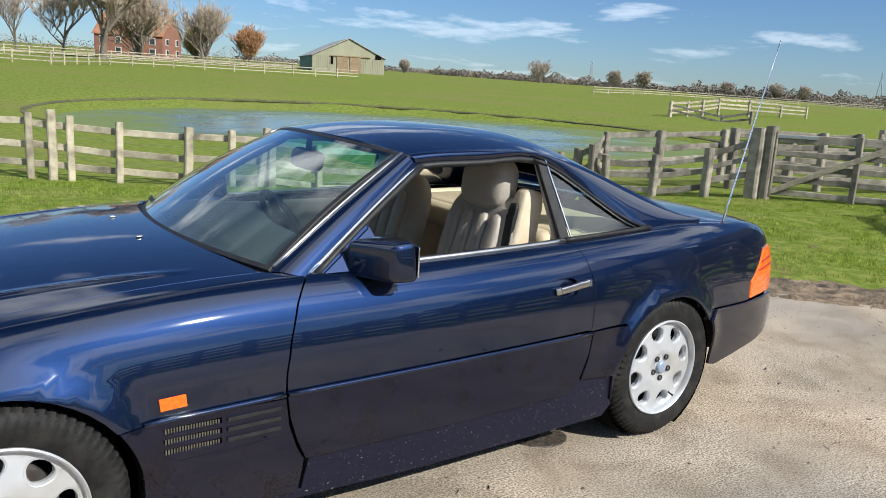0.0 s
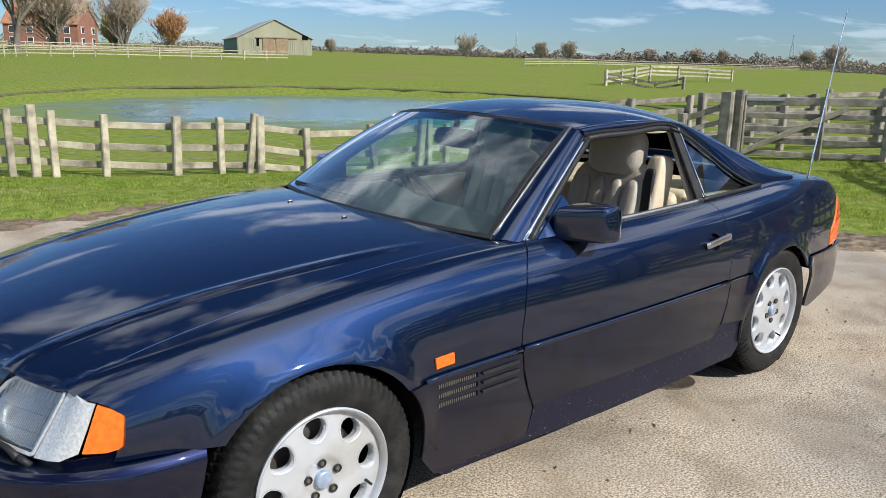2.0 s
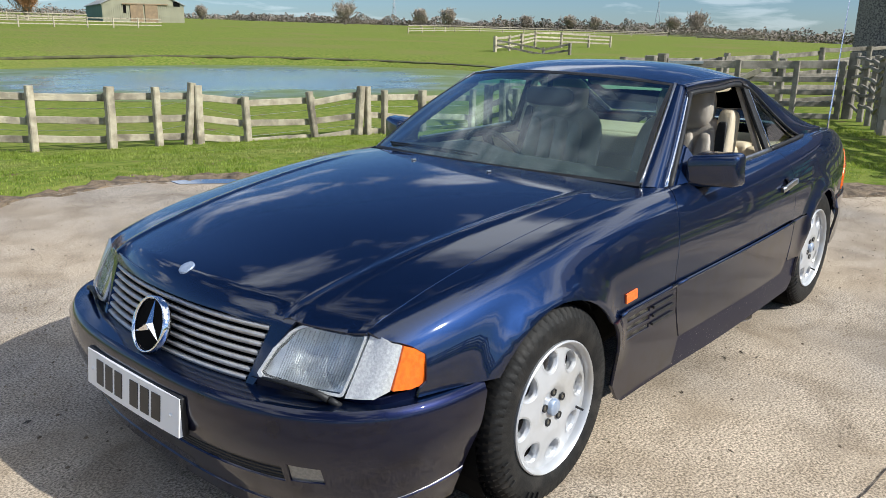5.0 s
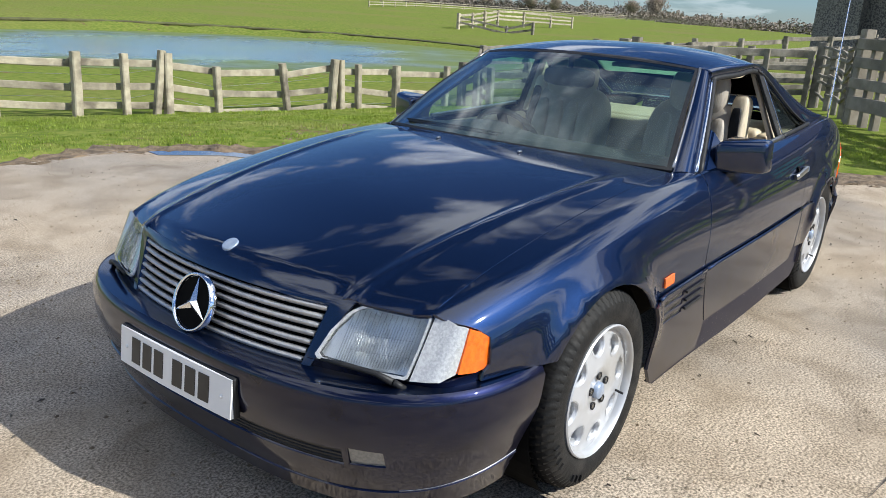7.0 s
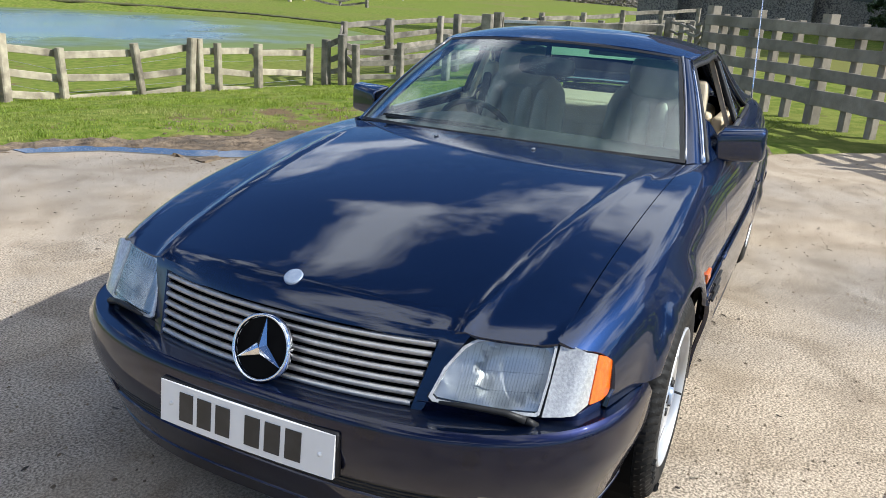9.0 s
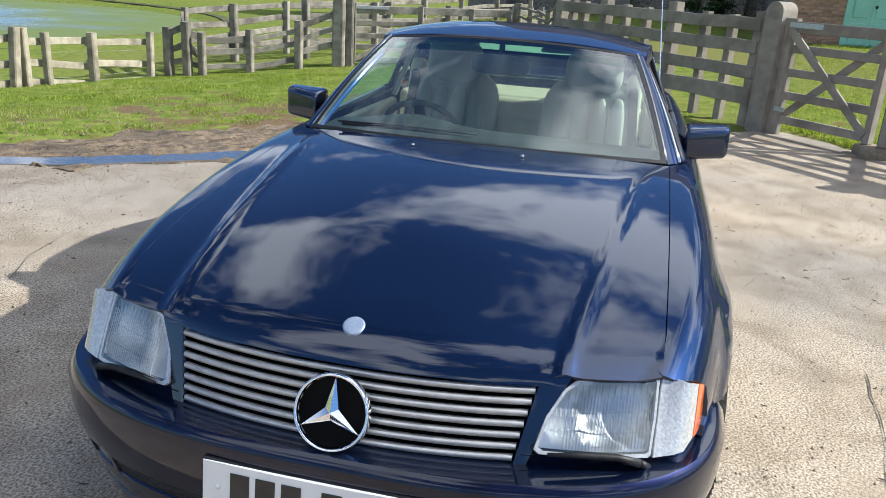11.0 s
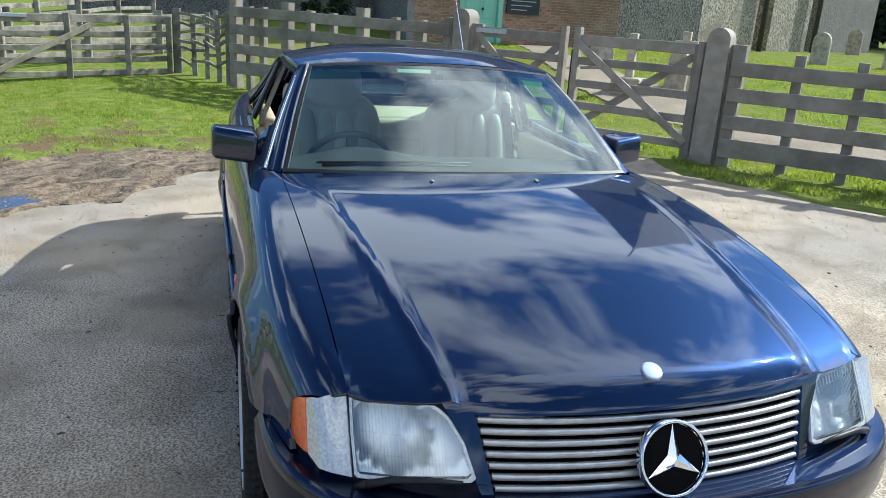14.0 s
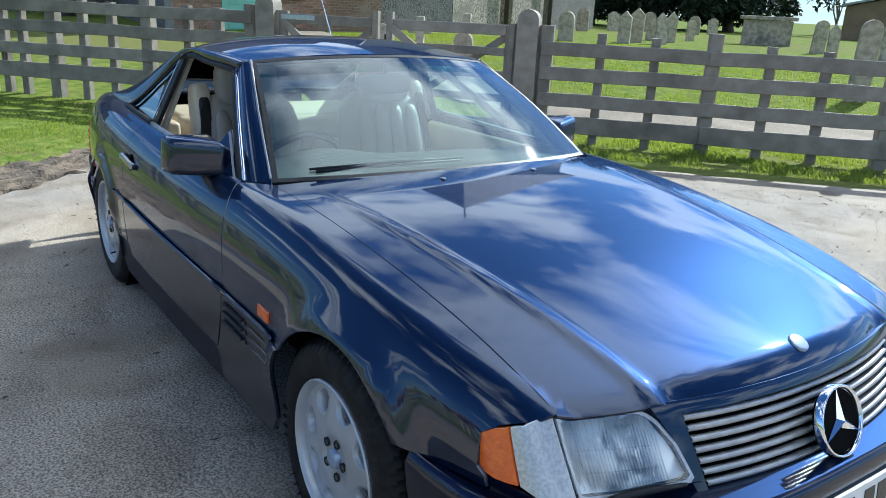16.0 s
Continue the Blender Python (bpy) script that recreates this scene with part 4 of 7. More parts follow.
litter("bark_scraps", "dark scraps of bark and stalk scattered on the yard", 420, NEAR, 0.032, 0.005, M_WET, 71)
litter("straw_scraps", "pale straw scraps scattered on the yard", 260, NEAR, 0.04, 0.003, M_PALE, 72)
crack([(-0.6, -1.28), (-0.1, -1.42), (0.5, -1.58), (1.1, -1.66)], 0.003, 5)
crack([(0.7, 2.2), (1.0, 2.35), (1.5, 2.42)], 0.003, 9)



# ---------------------------------------------------------------- the car
# x runs from the front axle to the rear, y to the car's right, z up
car = thing("coupe_car", "dark blue metallic two-door coupe with hardtop, parked on the yard", "car")

PLAN = spline([-0.66, -0.586, -0.48, -0.30, 0.0, 0.43, 0.80, 1.4, 2.0, 2.5, 2.85, 3.2, 3.45, 3.6], [0.735, 0.768, 0.800, 0.838, 0.868, 0.880, 0.886, 0.897, 0.897, 0.886, 0.860, 0.806, 0.735, 0.66])
SHOULD = spline([-0.70, -0.586, -0.30, 0.0, 0.40, 0.744, 0.90, 1.4, 1.96, 2.43, 2.79, 3.0, 3.3, 3.55], [0.650, 0.690, 0.757, 0.803, 0.848, 0.866, 0.868, 0.876, 0.892, 0.910, 0.918, 0.908, 0.880, 0.835])
CENTRE = spline([-0.74, -0.66, -0.50, -0.25, 0.0, 0.30, 0.55, 0.75], [0.722, 0.742, 0.775, 0.824, 0.858, 0.886, 0.899, 0.905])
BOOT = spline([2.5, 2.75, 3.1, 3.4, 3.6], [0.955, 0.950, 0.930, 0.895, 0.85])
ROLL_R = spline([-0.7, -0.3, 0.3, 0.9, 2.0, 3.0, 3.6], [0.15, 0.20, 0.24, 0.24, 0.25, 0.26, 0.24])
ROLL_A = 0.125
ARC = 0.29
WHEELS = ((0.0, 0.315, 0.343), (2.515, 0.312, 0.330))


def flare(x, z):
    s = 0.0
    for wx, wz, wr in WHEELS:
        r = math.hypot(x - wx, z - wz)
        s += 0.027 * math.exp(-((r - wr) / 0.052) ** 2) * smoothstep(0.30, 0.50, z)
    return s


def top_z(x, y, inner):
    """The bonnet's or boot's upper skin."""
    zt, y = SHOULD(x), abs(y)
    k = min(1.0, y / inner)
    if x < 1.2:
        zc = CENTRE(x)
        z = zt + (zc - zt) * (1 - k ** 2.2)
        # pressed ridge along the bonnet, dying out towards the screen
        ry = 0.462 + 0.140 * (x + 0.7) / 1.1
        z += 0.0065 * math.exp(-((y - ry) / 0.019) ** 2) * (1 - smoothstep(0.30, 0.62, x))
        nose = -0.742 + 0.150 * (y / 0.675) ** 2.2
        d = x - nose
        roll = 0.050 - 0.042 * smoothstep(0.38, 0.47, y)
        if d < 0.06:
            z -= roll * (1 - max(d, -0.02) / 0.06) ** 2
    else:
        z = zt + (BOOT(x) - zt) * (1 - k ** 3)
    return z


def skin(x, v, side=-1, out=0.0):
    """Body surface. v: metres round the section from the inner shoulder: negative on top, then over the shoulder and down the flank."""
    w, zt, r = PLAN(x), SHOULD(x), ROLL_R(x)
    wi = w - ROLL_A
    if v < 0:
        y = wi + v
        return (x, side * y, top_z(x, y, wi) + out)
    if v < ARC:
        a = v / ARC * math.pi / 2
        y, z = wi + ROLL_A * math.sin(a), zt - r + r * math.cos(a)
        y += flare(x, z) * math.sin(a)
        return (x, side * (y + out * math.sin(a)), z + out * math.cos(a))
    z = zt - r - (v - ARC)
    y = w - 0.28 * max(0.0, 0.42 - z) ** 2 + flare(x, z)
    return (x, side * (y + out), z)


def vz(x, z):
    """The section place at height z on the flank."""
    zt, r = SHOULD(x), ROLL_R(x)
    if z < zt - r:
        return ARC + (zt - r - z)
    return math.acos(max(-1.0, min(1.0, (z - zt + r) / r))) / (math.pi / 2) * ARC


def flank(pts):
    return [(x, vz(x, z)) for x, z in pts]


def arc_pts(w, a0, a1, n=14, grow=0.0):
    cx, cz, r = WHEELS[w]
    return [(cx + (r + grow) * math.cos(radians(a0 + (a1 - a0) * k / n)), cz + (r + grow) * math.sin(radians(a0 + (a1 - a0) * k / n))) for k in range(n + 1)]


def shut_y(x):
    """The bonnet's side gap, measured from the middle."""
    return 0.676 + (x + 0.586) / 1.33 * 0.036


G = 0.0016
sides = (("left", -1), ("right", 1))
DOOR_F = [(0.860, 0.862), (0.808, 0.80), (0.776, 0.70), (0.761, 0.60), (0.759, 0.532)]
DOOR_R = [(1.965, 0.895), (2.005, 0.845), (2.030, 0.75), (2.035, 0.65), (2.030, 0.557)]
for _, sd in sides:
    IN = (1.2, 0, 0.4)
    body = lambda x, v, sd=sd: skin(x, v, sd)
    clad = lambda x, v, sd=sd: skin(x, v, sd, 0.009)
    sill = lambda x, v, sd=sd: skin(x, v, sd, -0.004)
    # front wing
    xs = [-0.585 + 1.335 * k / 26 for k in range(27)]
    shut = [(x, shut_y(x) + G - (PLAN(x) - ROLL_A)) for x in xs]
    tail = [(0.80, shut[-1][1] * 0.4), (0.858 - G, 0.03)]
    o = shut + tail + flank([(x - 2 * G, z) for x, z in DOOR_F]) + flank([(0.60, 0.527), (0.36, 0.522)])
    o += flank(arc_pts(0, 36.5, 145)) + flank([(-0.40, 0.510), (-0.525, 0.514), (-0.518, 0.538), (-0.498, 0.552), (-0.490, 0.622), (-0.520, 0.647), (-0.560, 0.664), (-0.582, 0.672), (-0.590, 0.683)])
    panel("front_wing", o, body, 0.035, M_PAINT, car, outward=IN)
    # cladding behind the front wheel, with its air vents
    o = flank([(0.754, 0.521), (0.766, 0.43), (0.790, 0.36), (0.816, 0.31), (0.80, 0.20), (0.40, 0.195), (0.375, 0.225)] + arc_pts(0, -8, 36, 6, 0.004))
    vents = []
    for k in range(3):
        z = 0.496 - 0.031 * k
        vents.append(flank([(0.395, z + 0.004), (0.560, z + 0.008), (0.560, z - 0.011), (0.400, z - 0.014)]))
    wc = panel("wing_cladding", o, clad, 0.03, M_CLAD, car, outward=IN, holes=vents)
    panel("vent_backing", flank([(0.41, 0.505), (0.58, 0.508), (0.58, 0.37), (0.41, 0.365)]), sill, 0.05, M_DARK, wc, outward=IN)
    for k in range(3):
        z = 0.499 - 0.031 * k
        panel("vent_fin", flank([(0.575, z), (0.735, z + 0.004), (0.735, z - 0.005), (0.575, z - 0.009)]), lambda x, v, sd=sd: skin(x, v, sd, 0.018), 0.03, M_BLACK, wc, outward=IN, thick=0.008)
    for k in range(3):
        z = 0.492 - 0.031 * k
        V_, F_ = [], []
        for q in range(20):
            x0_ = 0.402 + 0.0078 * q
            s_ = len(V_)
            V_ += [skin(x0_, vz(x0_, z + 0.006), sd, 0.004), skin(x0_ + 0.004, vz(x0_, z + 0.006), sd, 0.004), skin(x0_ + 0.004, vz(x0_, z - 0.012), sd, 0.004), skin(x0_, vz(x0_, z - 0.012), sd, 0.004)]
            F_.append((s_, s_ + 1, s_ + 2, s_ + 3))
        link_mesh("vent_mesh", V_, F_, M_BOLT, wc)
    # door with its lower cladding
    o = [(x + 2 * G, z) for x, z in DOOR_F] + [(0.763, 0.537)] + [(1.3, 0.548), (2.020, 0.562)] + [(x - 2 * G, z) for x, z in DOOR_R[::-1]]
    poly = flank(o)
    poly += [(x, -0.012) for x in [1.93 - 1.04 * k / 20 for k in range(21)]]
    cup = flank([(1.90 + 0.055 * math.cos(a), 0.742 + 0.036 * math.sin(a)) for a in [k * math.tau / 20 for k in range(20)]])
    door = panel("door", poly, body, 0.035, M_PAINT, car, outward=IN, holes=[cup])
    panel("door_handle_cup", flank([(1.90 + 0.06 * math.cos(a), 0.742 + 0.040 * math.sin(a)) for a in [k * math.tau / 20 for k in range(20)]]), lambda x, v, sd=sd: skin(x, v, sd, -0.018), 0.02, M_CLAD, door, outward=IN)
    hz = [skin(x, vz(x, 0.742 + (x - 1.9) * 0.10), sd, o_) for x, o_ in ((1.825, 0.004), (1.84, 0.014), (1.88, 0.026), (1.93, 0.028), (1.98, 0.020), (2.0, 0.006))]
    part("door_handle", beam(hz[1], hz[-2], 0.014, 0.026, 0.001, 6), M_TRIM, door, "dull silver pull handle", angle=50)
    for p0, p1 in ((hz[0], hz[1]), (hz[-2], hz[-1])):
        part("handle_end", beam(p0, p1, 0.022, 0.026), M_TRIM, door, angle=50)
    o = flank([(0.761, 0.527), (1.3, 0.538), (2.026, 0.551), (2.015, 0.47), (1.98, 0.38), (1.925, 0.315), (1.40, 0.310), (0.824, 0.312), (0.793, 0.38), (0.769, 0.46)])
    panel("door_cladding", o, clad, 0.035, M_CLAD, door, outward=IN)
    part("rubbing_strip", tube([skin(x, vz(x, 0.534 + 0.017 * (x - 0.76) / 1.27), sd, 0.008) for x in [0.763 + 1.262 * k / 14 for k in range(15)]], 0.0075, 8), M_PAINT, door, smooth=True)
    part("wing_strip", tube([skin(x, vz(x, 0.524 + 0.010 * (x - 0.36) / 0.40), sd, 0.008) for x in [0.345 + 0.408 * k / 8 for k in range(9)]], 0.0075, 8), M_PAINT, car, smooth=True)
    # sill
    o = flank([(0.41, 0.190), (0.82, 0.196), (0.84, 0.306), (1.40, 0.304), (1.925, 0.309), (1.98, 0.372), (2.16, 0.36), (2.20, 0.21), (2.16, 0.165), (1.2, 0.160), (0.46, 0.165)])
    panel("sill", o, sill, 0.05, M_SILL, car, "dark sill speckled with road dirt", outward=IN)
    # rear quarter
    o = flank([(x + G, z) for x, z in DOOR_R]) + flank([(2.10, 0.560), (2.225, 0.563)]) + flank(arc_pts(1, 149, 35))
    o += flank([(2.86, 0.540), (3.10, 0.528), (3.195, 0.525), (3.185, 0.57), (3.185, 0.62), (3.27, 0.70), (3.33, 0.765), (3.40, 0.772), (3.45, 0.78)])
    o += [(3.47, 0.02)] + [(x, -0.055) for x in (3.44, 3.3, 3.1, 2.9, 2.75)] + [(2.60, -0.022), (2.40, -0.012), (2.15, -0.012), (1.99, -0.012)]
    panel("rear_quarter", o, body, 0.035, M_PAINT, car, outward=IN)
    o = flank([(2.036, 0.551), (2.10, 0.553), (2.222, 0.556)] + arc_pts(1, 146, 184, 5, 0.004) + [(2.185, 0.235), (2.17, 0.35), (1.99, 0.365), (2.02, 0.45)])
    panel("quarter_cladding", o, clad, 0.04, M_CLAD, car, outward=IN)
    # rear bumper: flank part and corner
    o = flank(arc_pts(1, 34, -6, 6, 0.004)) + flank([(2.90, 0.265), (3.30, 0.30), (3.50, 0.32), (3.575, 0.34), (3.585, 0.42), (3.56, 0.50), (3.49, 0.515), (3.195, 0.520), (2.86, 0.534)])
    panel("rear_bumper_side", o, lambda x, v, sd=sd: skin(x, v, sd, 0.016), 0.035, M_CLAD, car, outward=IN)
    # tail lamp round the corner
    tl = panel("tail_lamp", flank([(3.198, 0.535), (3.198, 0.615), (3.28, 0.695), (3.345, 0.755), (3.47, 0.762), (3.52, 0.60), (3.50, 0.535)]), lambda x, v, sd=sd: skin(x, v, sd, 0.004), 0.03, M_AMBER, car, "orange and red tail lamp", outward=IN)
    for k in range(5):
        z = 0.56 + 0.036 * k
        x0 = 3.205 + max(0, z - 0.61) * 0.95
        panel("lens_rib", flank([(x0 + 0.004, z), (3.45, z + 0.01), (3.45, z + 0.002), (x0 + 0.004, z - 0.008)]), lambda x, v, sd=sd: skin(x, v, sd, 0.008), 0.04, M_AMBER if k < 3 else M_RED, tl, outward=IN, thick=0.006)
    # wheel housings
    for wx, wz, wr in WHEELS:
        bm = bmesh.new()
        n = 30
        ring = []
        for k in range(n + 1):
            a = radians(-62 + 304 * k / n)
            ring.append([bm.verts.new((wx + (wr + 0.002) * math.cos(a), sd * yy, wz + (wr + 0.002) * math.sin(a))) for yy in (PLAN(wx) - 0.03, 0.60)])
        for a_, b_ in zip(ring, ring[1:]):
            bm.faces.new((a_[0], b_[0], b_[1], a_[1]))
        bm.faces.new([r_[1] for r_ in ring])
        # shade of the arch is painted in by the near-black liner
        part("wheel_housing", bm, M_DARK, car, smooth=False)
    # side repeater
    rp = panel("side_repeater", flank([(0.388, 0.586), (0.460, 0.590), (0.464, 0.556), (0.392, 0.552)]), lambda x, v, sd=sd: skin(x, v, sd, 0.006), 0.02, M_AMBER, car, "small amber side indicator", outward=IN, thick=0.008)
    # door mirror
    mm = bmesh.new()
    cube = [((1.00, 0.775, 0.848), (1.00, 0.775, 0.968)), ((1.080, 0.948, 0.856), (1.080, 0.948, 0.980)), ((1.165, 0.960, 0.854), (1.155, 0.953, 0.988)), ((1.175, 0.780, 0.848), (1.165, 0.780, 0.980))]
    lo = [mm.verts.new((a[0], sd * a[1], a[2])) for a, b in cube]
    hi = [mm.verts.new((b[0], sd * b[1], b[2])) for a, b in cube]
    mm.faces.new(lo); mm.faces.new(hi)
    for k in range(4):
        mm.faces.new((lo[k], lo[(k + 1) % 4], hi[(k + 1) % 4], hi[k]))
    bmesh.ops.recalc_face_normals(mm, faces=mm.faces)
    bmesh.ops.bevel(mm, geom=list(mm.edges), offset=0.020, segments=4, affect="EDGES", profile=0.5)
    mir = part("door_mirror", mm, M_PAINT, car, "blue door mirror housing", smooth=True)
    part("mirror_glass", box_bm(1.172, sd * 0.874, 0.916, 0.006, 0.14, 0.10, 0.002), M_CHROME, mir)
    # foot of the mirror: sail panel in the window's corner
    sail = bmesh.new()
    tri3 = [(0.905, 0.752, 0.862), (1.16, 0.785, 0.872), (1.115, 0.690, 1.005)]
    a3 = [sail.verts.new((x, sd * y, z)) for x, y, z in tri3]
    b3 = [sail.verts.new((x, sd * (y + 0.03), z - 0.004)) for x, y, z in tri3]
    sail.faces.new(a3); sail.faces.new(b3)
    for k in range(3):
        sail.faces.new((a3[k], a3[(k + 1) % 3], b3[(k + 1) % 3], b3[k]))
    bmesh.ops.recalc_face_normals(sail, faces=sail.faces)
    bmesh.ops.bevel(sail, geom=list(sail.edges), offset=0.008, segments=2, affect="EDGES")
    part("mirror_foot", sail, M_PAINT, mir, angle=40)

# bonnet
hs = []
for k in range(41):
    y = -1 + 2 * k / 40
    yy = y * 0.672
    hs.append((-0.742 + 0.150 * abs(yy / 0.675) ** 2.2, yy))
hr = [(-0.585 + 1.325 * k / 20, shut_y(-0.585 + 1.325 * k / 20) - G) for k in range(1, 21)]
hb = []
for k in range(1, 20):
    y = 0.70 * (1 - 2 * k / 20)
    hb.append((0.618 + 0.122 * abs(y / 0.70) ** 2, y))
hl = [(x, -y) for x, y in hr[::-1]]
bonnet = panel("bonnet", hs + hr + hb + hl, lambda x, y: (x, y, top_z(x, y, PLAN(x) - ROLL_A)), 0.015, M_PAINT, car, "long blue bonnet with two pressed ridges", outward=(0, 0, -3))
for y in (-0.196, 0.204):
    nz = bmesh.new()
    box_bm(0, 0, 0, 0.022, 0.012, 0.007, 0.003, 2, bm=nz)
    bmesh.ops.transform(nz, matrix=pose(0.513, y, top_z(0.513, y, 0.74) + 0.004), verts=nz.verts)
    part("washer_nozzle", nz, M_TRIM, bonnet, angle=50)
bx = -0.690
bzz = top_z(bx, 0, 0.7)
slope = math.degrees(math.atan2(top_z(bx + .02, 0, .7) - top_z(bx - .02, 0, .7), 0.04))
bd = lathe([(0.0, 0.0035), (0.020, 0.0035), (0.0235, 0.0028), (0.025, 0.0015), (0.0255, -0.006)], 32, "Z")
bmesh.ops.transform(bd, matrix=pose(bx, 0, bzz, 0, -slope, 0), verts=bd.verts)
part("bonnet_badge", bd, M_BADGE, bonnet, "round pale blue-grey metal badge", smooth=True)

# cowl below the windscreen
panel("cowl", [(0.600 + 0.125 * (y / .7) ** 2, y) for y in [-0.705 + 1.41 * k / 20 for k in range(21)]] + [(0.86 + 0.0 * y, y) for y in (0.70, 0.0, -0.70)], lambda x, y: (x, y, 0.872 + 0.018 * (1 - (y / 0.7) ** 2) - 0.02 + 0.03 * (x - 0.6)), 0.06, M_BLACK, car, outward=(0, 0, -3))

# ---- nose: grille, lamps, bumper
def nose_x(y, z):
    """The raked front face between bonnet and bumper."""
    return -0.742 + 0.150 * abs(y / 0.675) ** 2.2 - 0.40 * (0.672 - z)


gri = thing("grille", "", "", (0, 0, 0))
gri.parent = car


def grille_half(z):
    return 0.384 + (z - 0.512) / (0.664 - 0.512) * 0.034


# near-black sheet behind the slats, painted for the shade in their gaps
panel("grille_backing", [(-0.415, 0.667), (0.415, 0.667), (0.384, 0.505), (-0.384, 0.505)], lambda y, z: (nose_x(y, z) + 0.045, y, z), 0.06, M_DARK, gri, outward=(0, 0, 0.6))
for k in range(7):
    z = 0.650 - 0.0222 * k
    w = grille_half(z) - 0.003
    def slat(u, v, z=z, w=w):
        y = -w + 2 * w * u
        a = v * math.tau
        return (nose_x(y, z) + 0.010 + 0.013 * math.cos(a) , y, z + 0.0088 * math.sin(a) - 0.004 * math.cos(a))
    grid_mesh("slat", 25, 11, slat, M_SLAT, gri)
# painted surround
ro = [(-0.486, 0.687), (-0.42, 0.690), (-0.2, 0.692), (0.2, 0.692), (0.42, 0.690), (0.486, 0.687), (0.472, 0.662), (0.444, 0.612), (0.427, 0.548), (0.405, 0.495), (0.38, 0.478), (0, 0.472), (-0.38, 0.478), (-0.405, 0.495), (-0.427, 0.548), (-0.444, 0.612), (-0.472, 0.662)]
ri = [(-0.418, 0.668), (0.418, 0.668), (0.384, 0.503), (-0.384, 0.503)]


def surround(y, z):
    return (nose_x(y, z) - 0.006 + 0.25 * max(0, z - 0.672), y, z)


panel("grille_surround", ro, surround, 0.03, M_PAINT, gri, outward=(0, 0, 0.58), holes=[ri], thick=0.03)
# emblem: ring, dark disc, three arms
sx = -0.8255
tilt = math.degrees(math.atan(0.40))
em = pose(sx + 0.006, 0, 0.590, 0, -90 + tilt * 0.92, 0)
RE = 0.083
bm = lathe([(RE - 0.0075, 0.0), (RE - 0.007, 0.008), (RE - 0.003, 0.011), (RE, 0.008), (RE + 0.001, -0.01)], 56, "Z")
bmesh.ops.transform(bm, matrix=em, verts=bm.verts)
part("emblem_ring", bm, M_CHROME, gri, "chrome ring", smooth=True)
bm = lathe([(0.0, 0.001), (RE - 0.009, 0.0), (RE - 0.008, -0.02)], 48, "Z")
bmesh.ops.transform(bm, matrix=em, verts=bm.verts)
part("emblem_disc", bm, M_DARK, gri)
for k in range(3):
    a = radians(120 * k)
    bm = bmesh.new()
    tip = bm.verts.new((math.cos(a) * (RE - 0.008), math.sin(a) * (RE - 0.008), 0.003))
    l_ = bm.verts.new((math.cos(a + radians(60)) * 0.017, math.sin(a + radians(60)) * 0.017, 0.003))
    r_ = bm.verts.new((math.cos(a - radians(60)) * 0.017, math.sin(a - radians(60)) * 0.017, 0.003))
    c_ = bm.verts.new((0, 0, 0.014))
    bm.faces.new((tip, l_, c_)); bm.faces.new((tip, c_, r_))
    bmesh.ops.recalc_face_normals(bm, faces=bm.faces)
    bmesh.ops.transform(bm, matrix=em, verts=bm.verts)
    part("emblem_arm", bm, M_CHROME, gri)


def lamp_face(y, z):
    """The slanting lamp glass; it wraps round the corner."""
    y = abs(y)
    x = -0.742 + 0.150 * (min(y, 0.69) / 0.675) ** 2.2 + 0.012 - 0.62 * (0.675 - z) * (1 if y < 0.69 else max(0.6, 1 - (y - 0.69) / 0.2))
    if y > 0.69:
        x += 0.105 * ((y - 0.69) / 0.09) ** 4
    return x


def shrink(poly, c, ky, kz):
    return [(c[0] + (y - c[0]) * ky, c[1] + (z - c[1]) * kz) for y, z in poly]


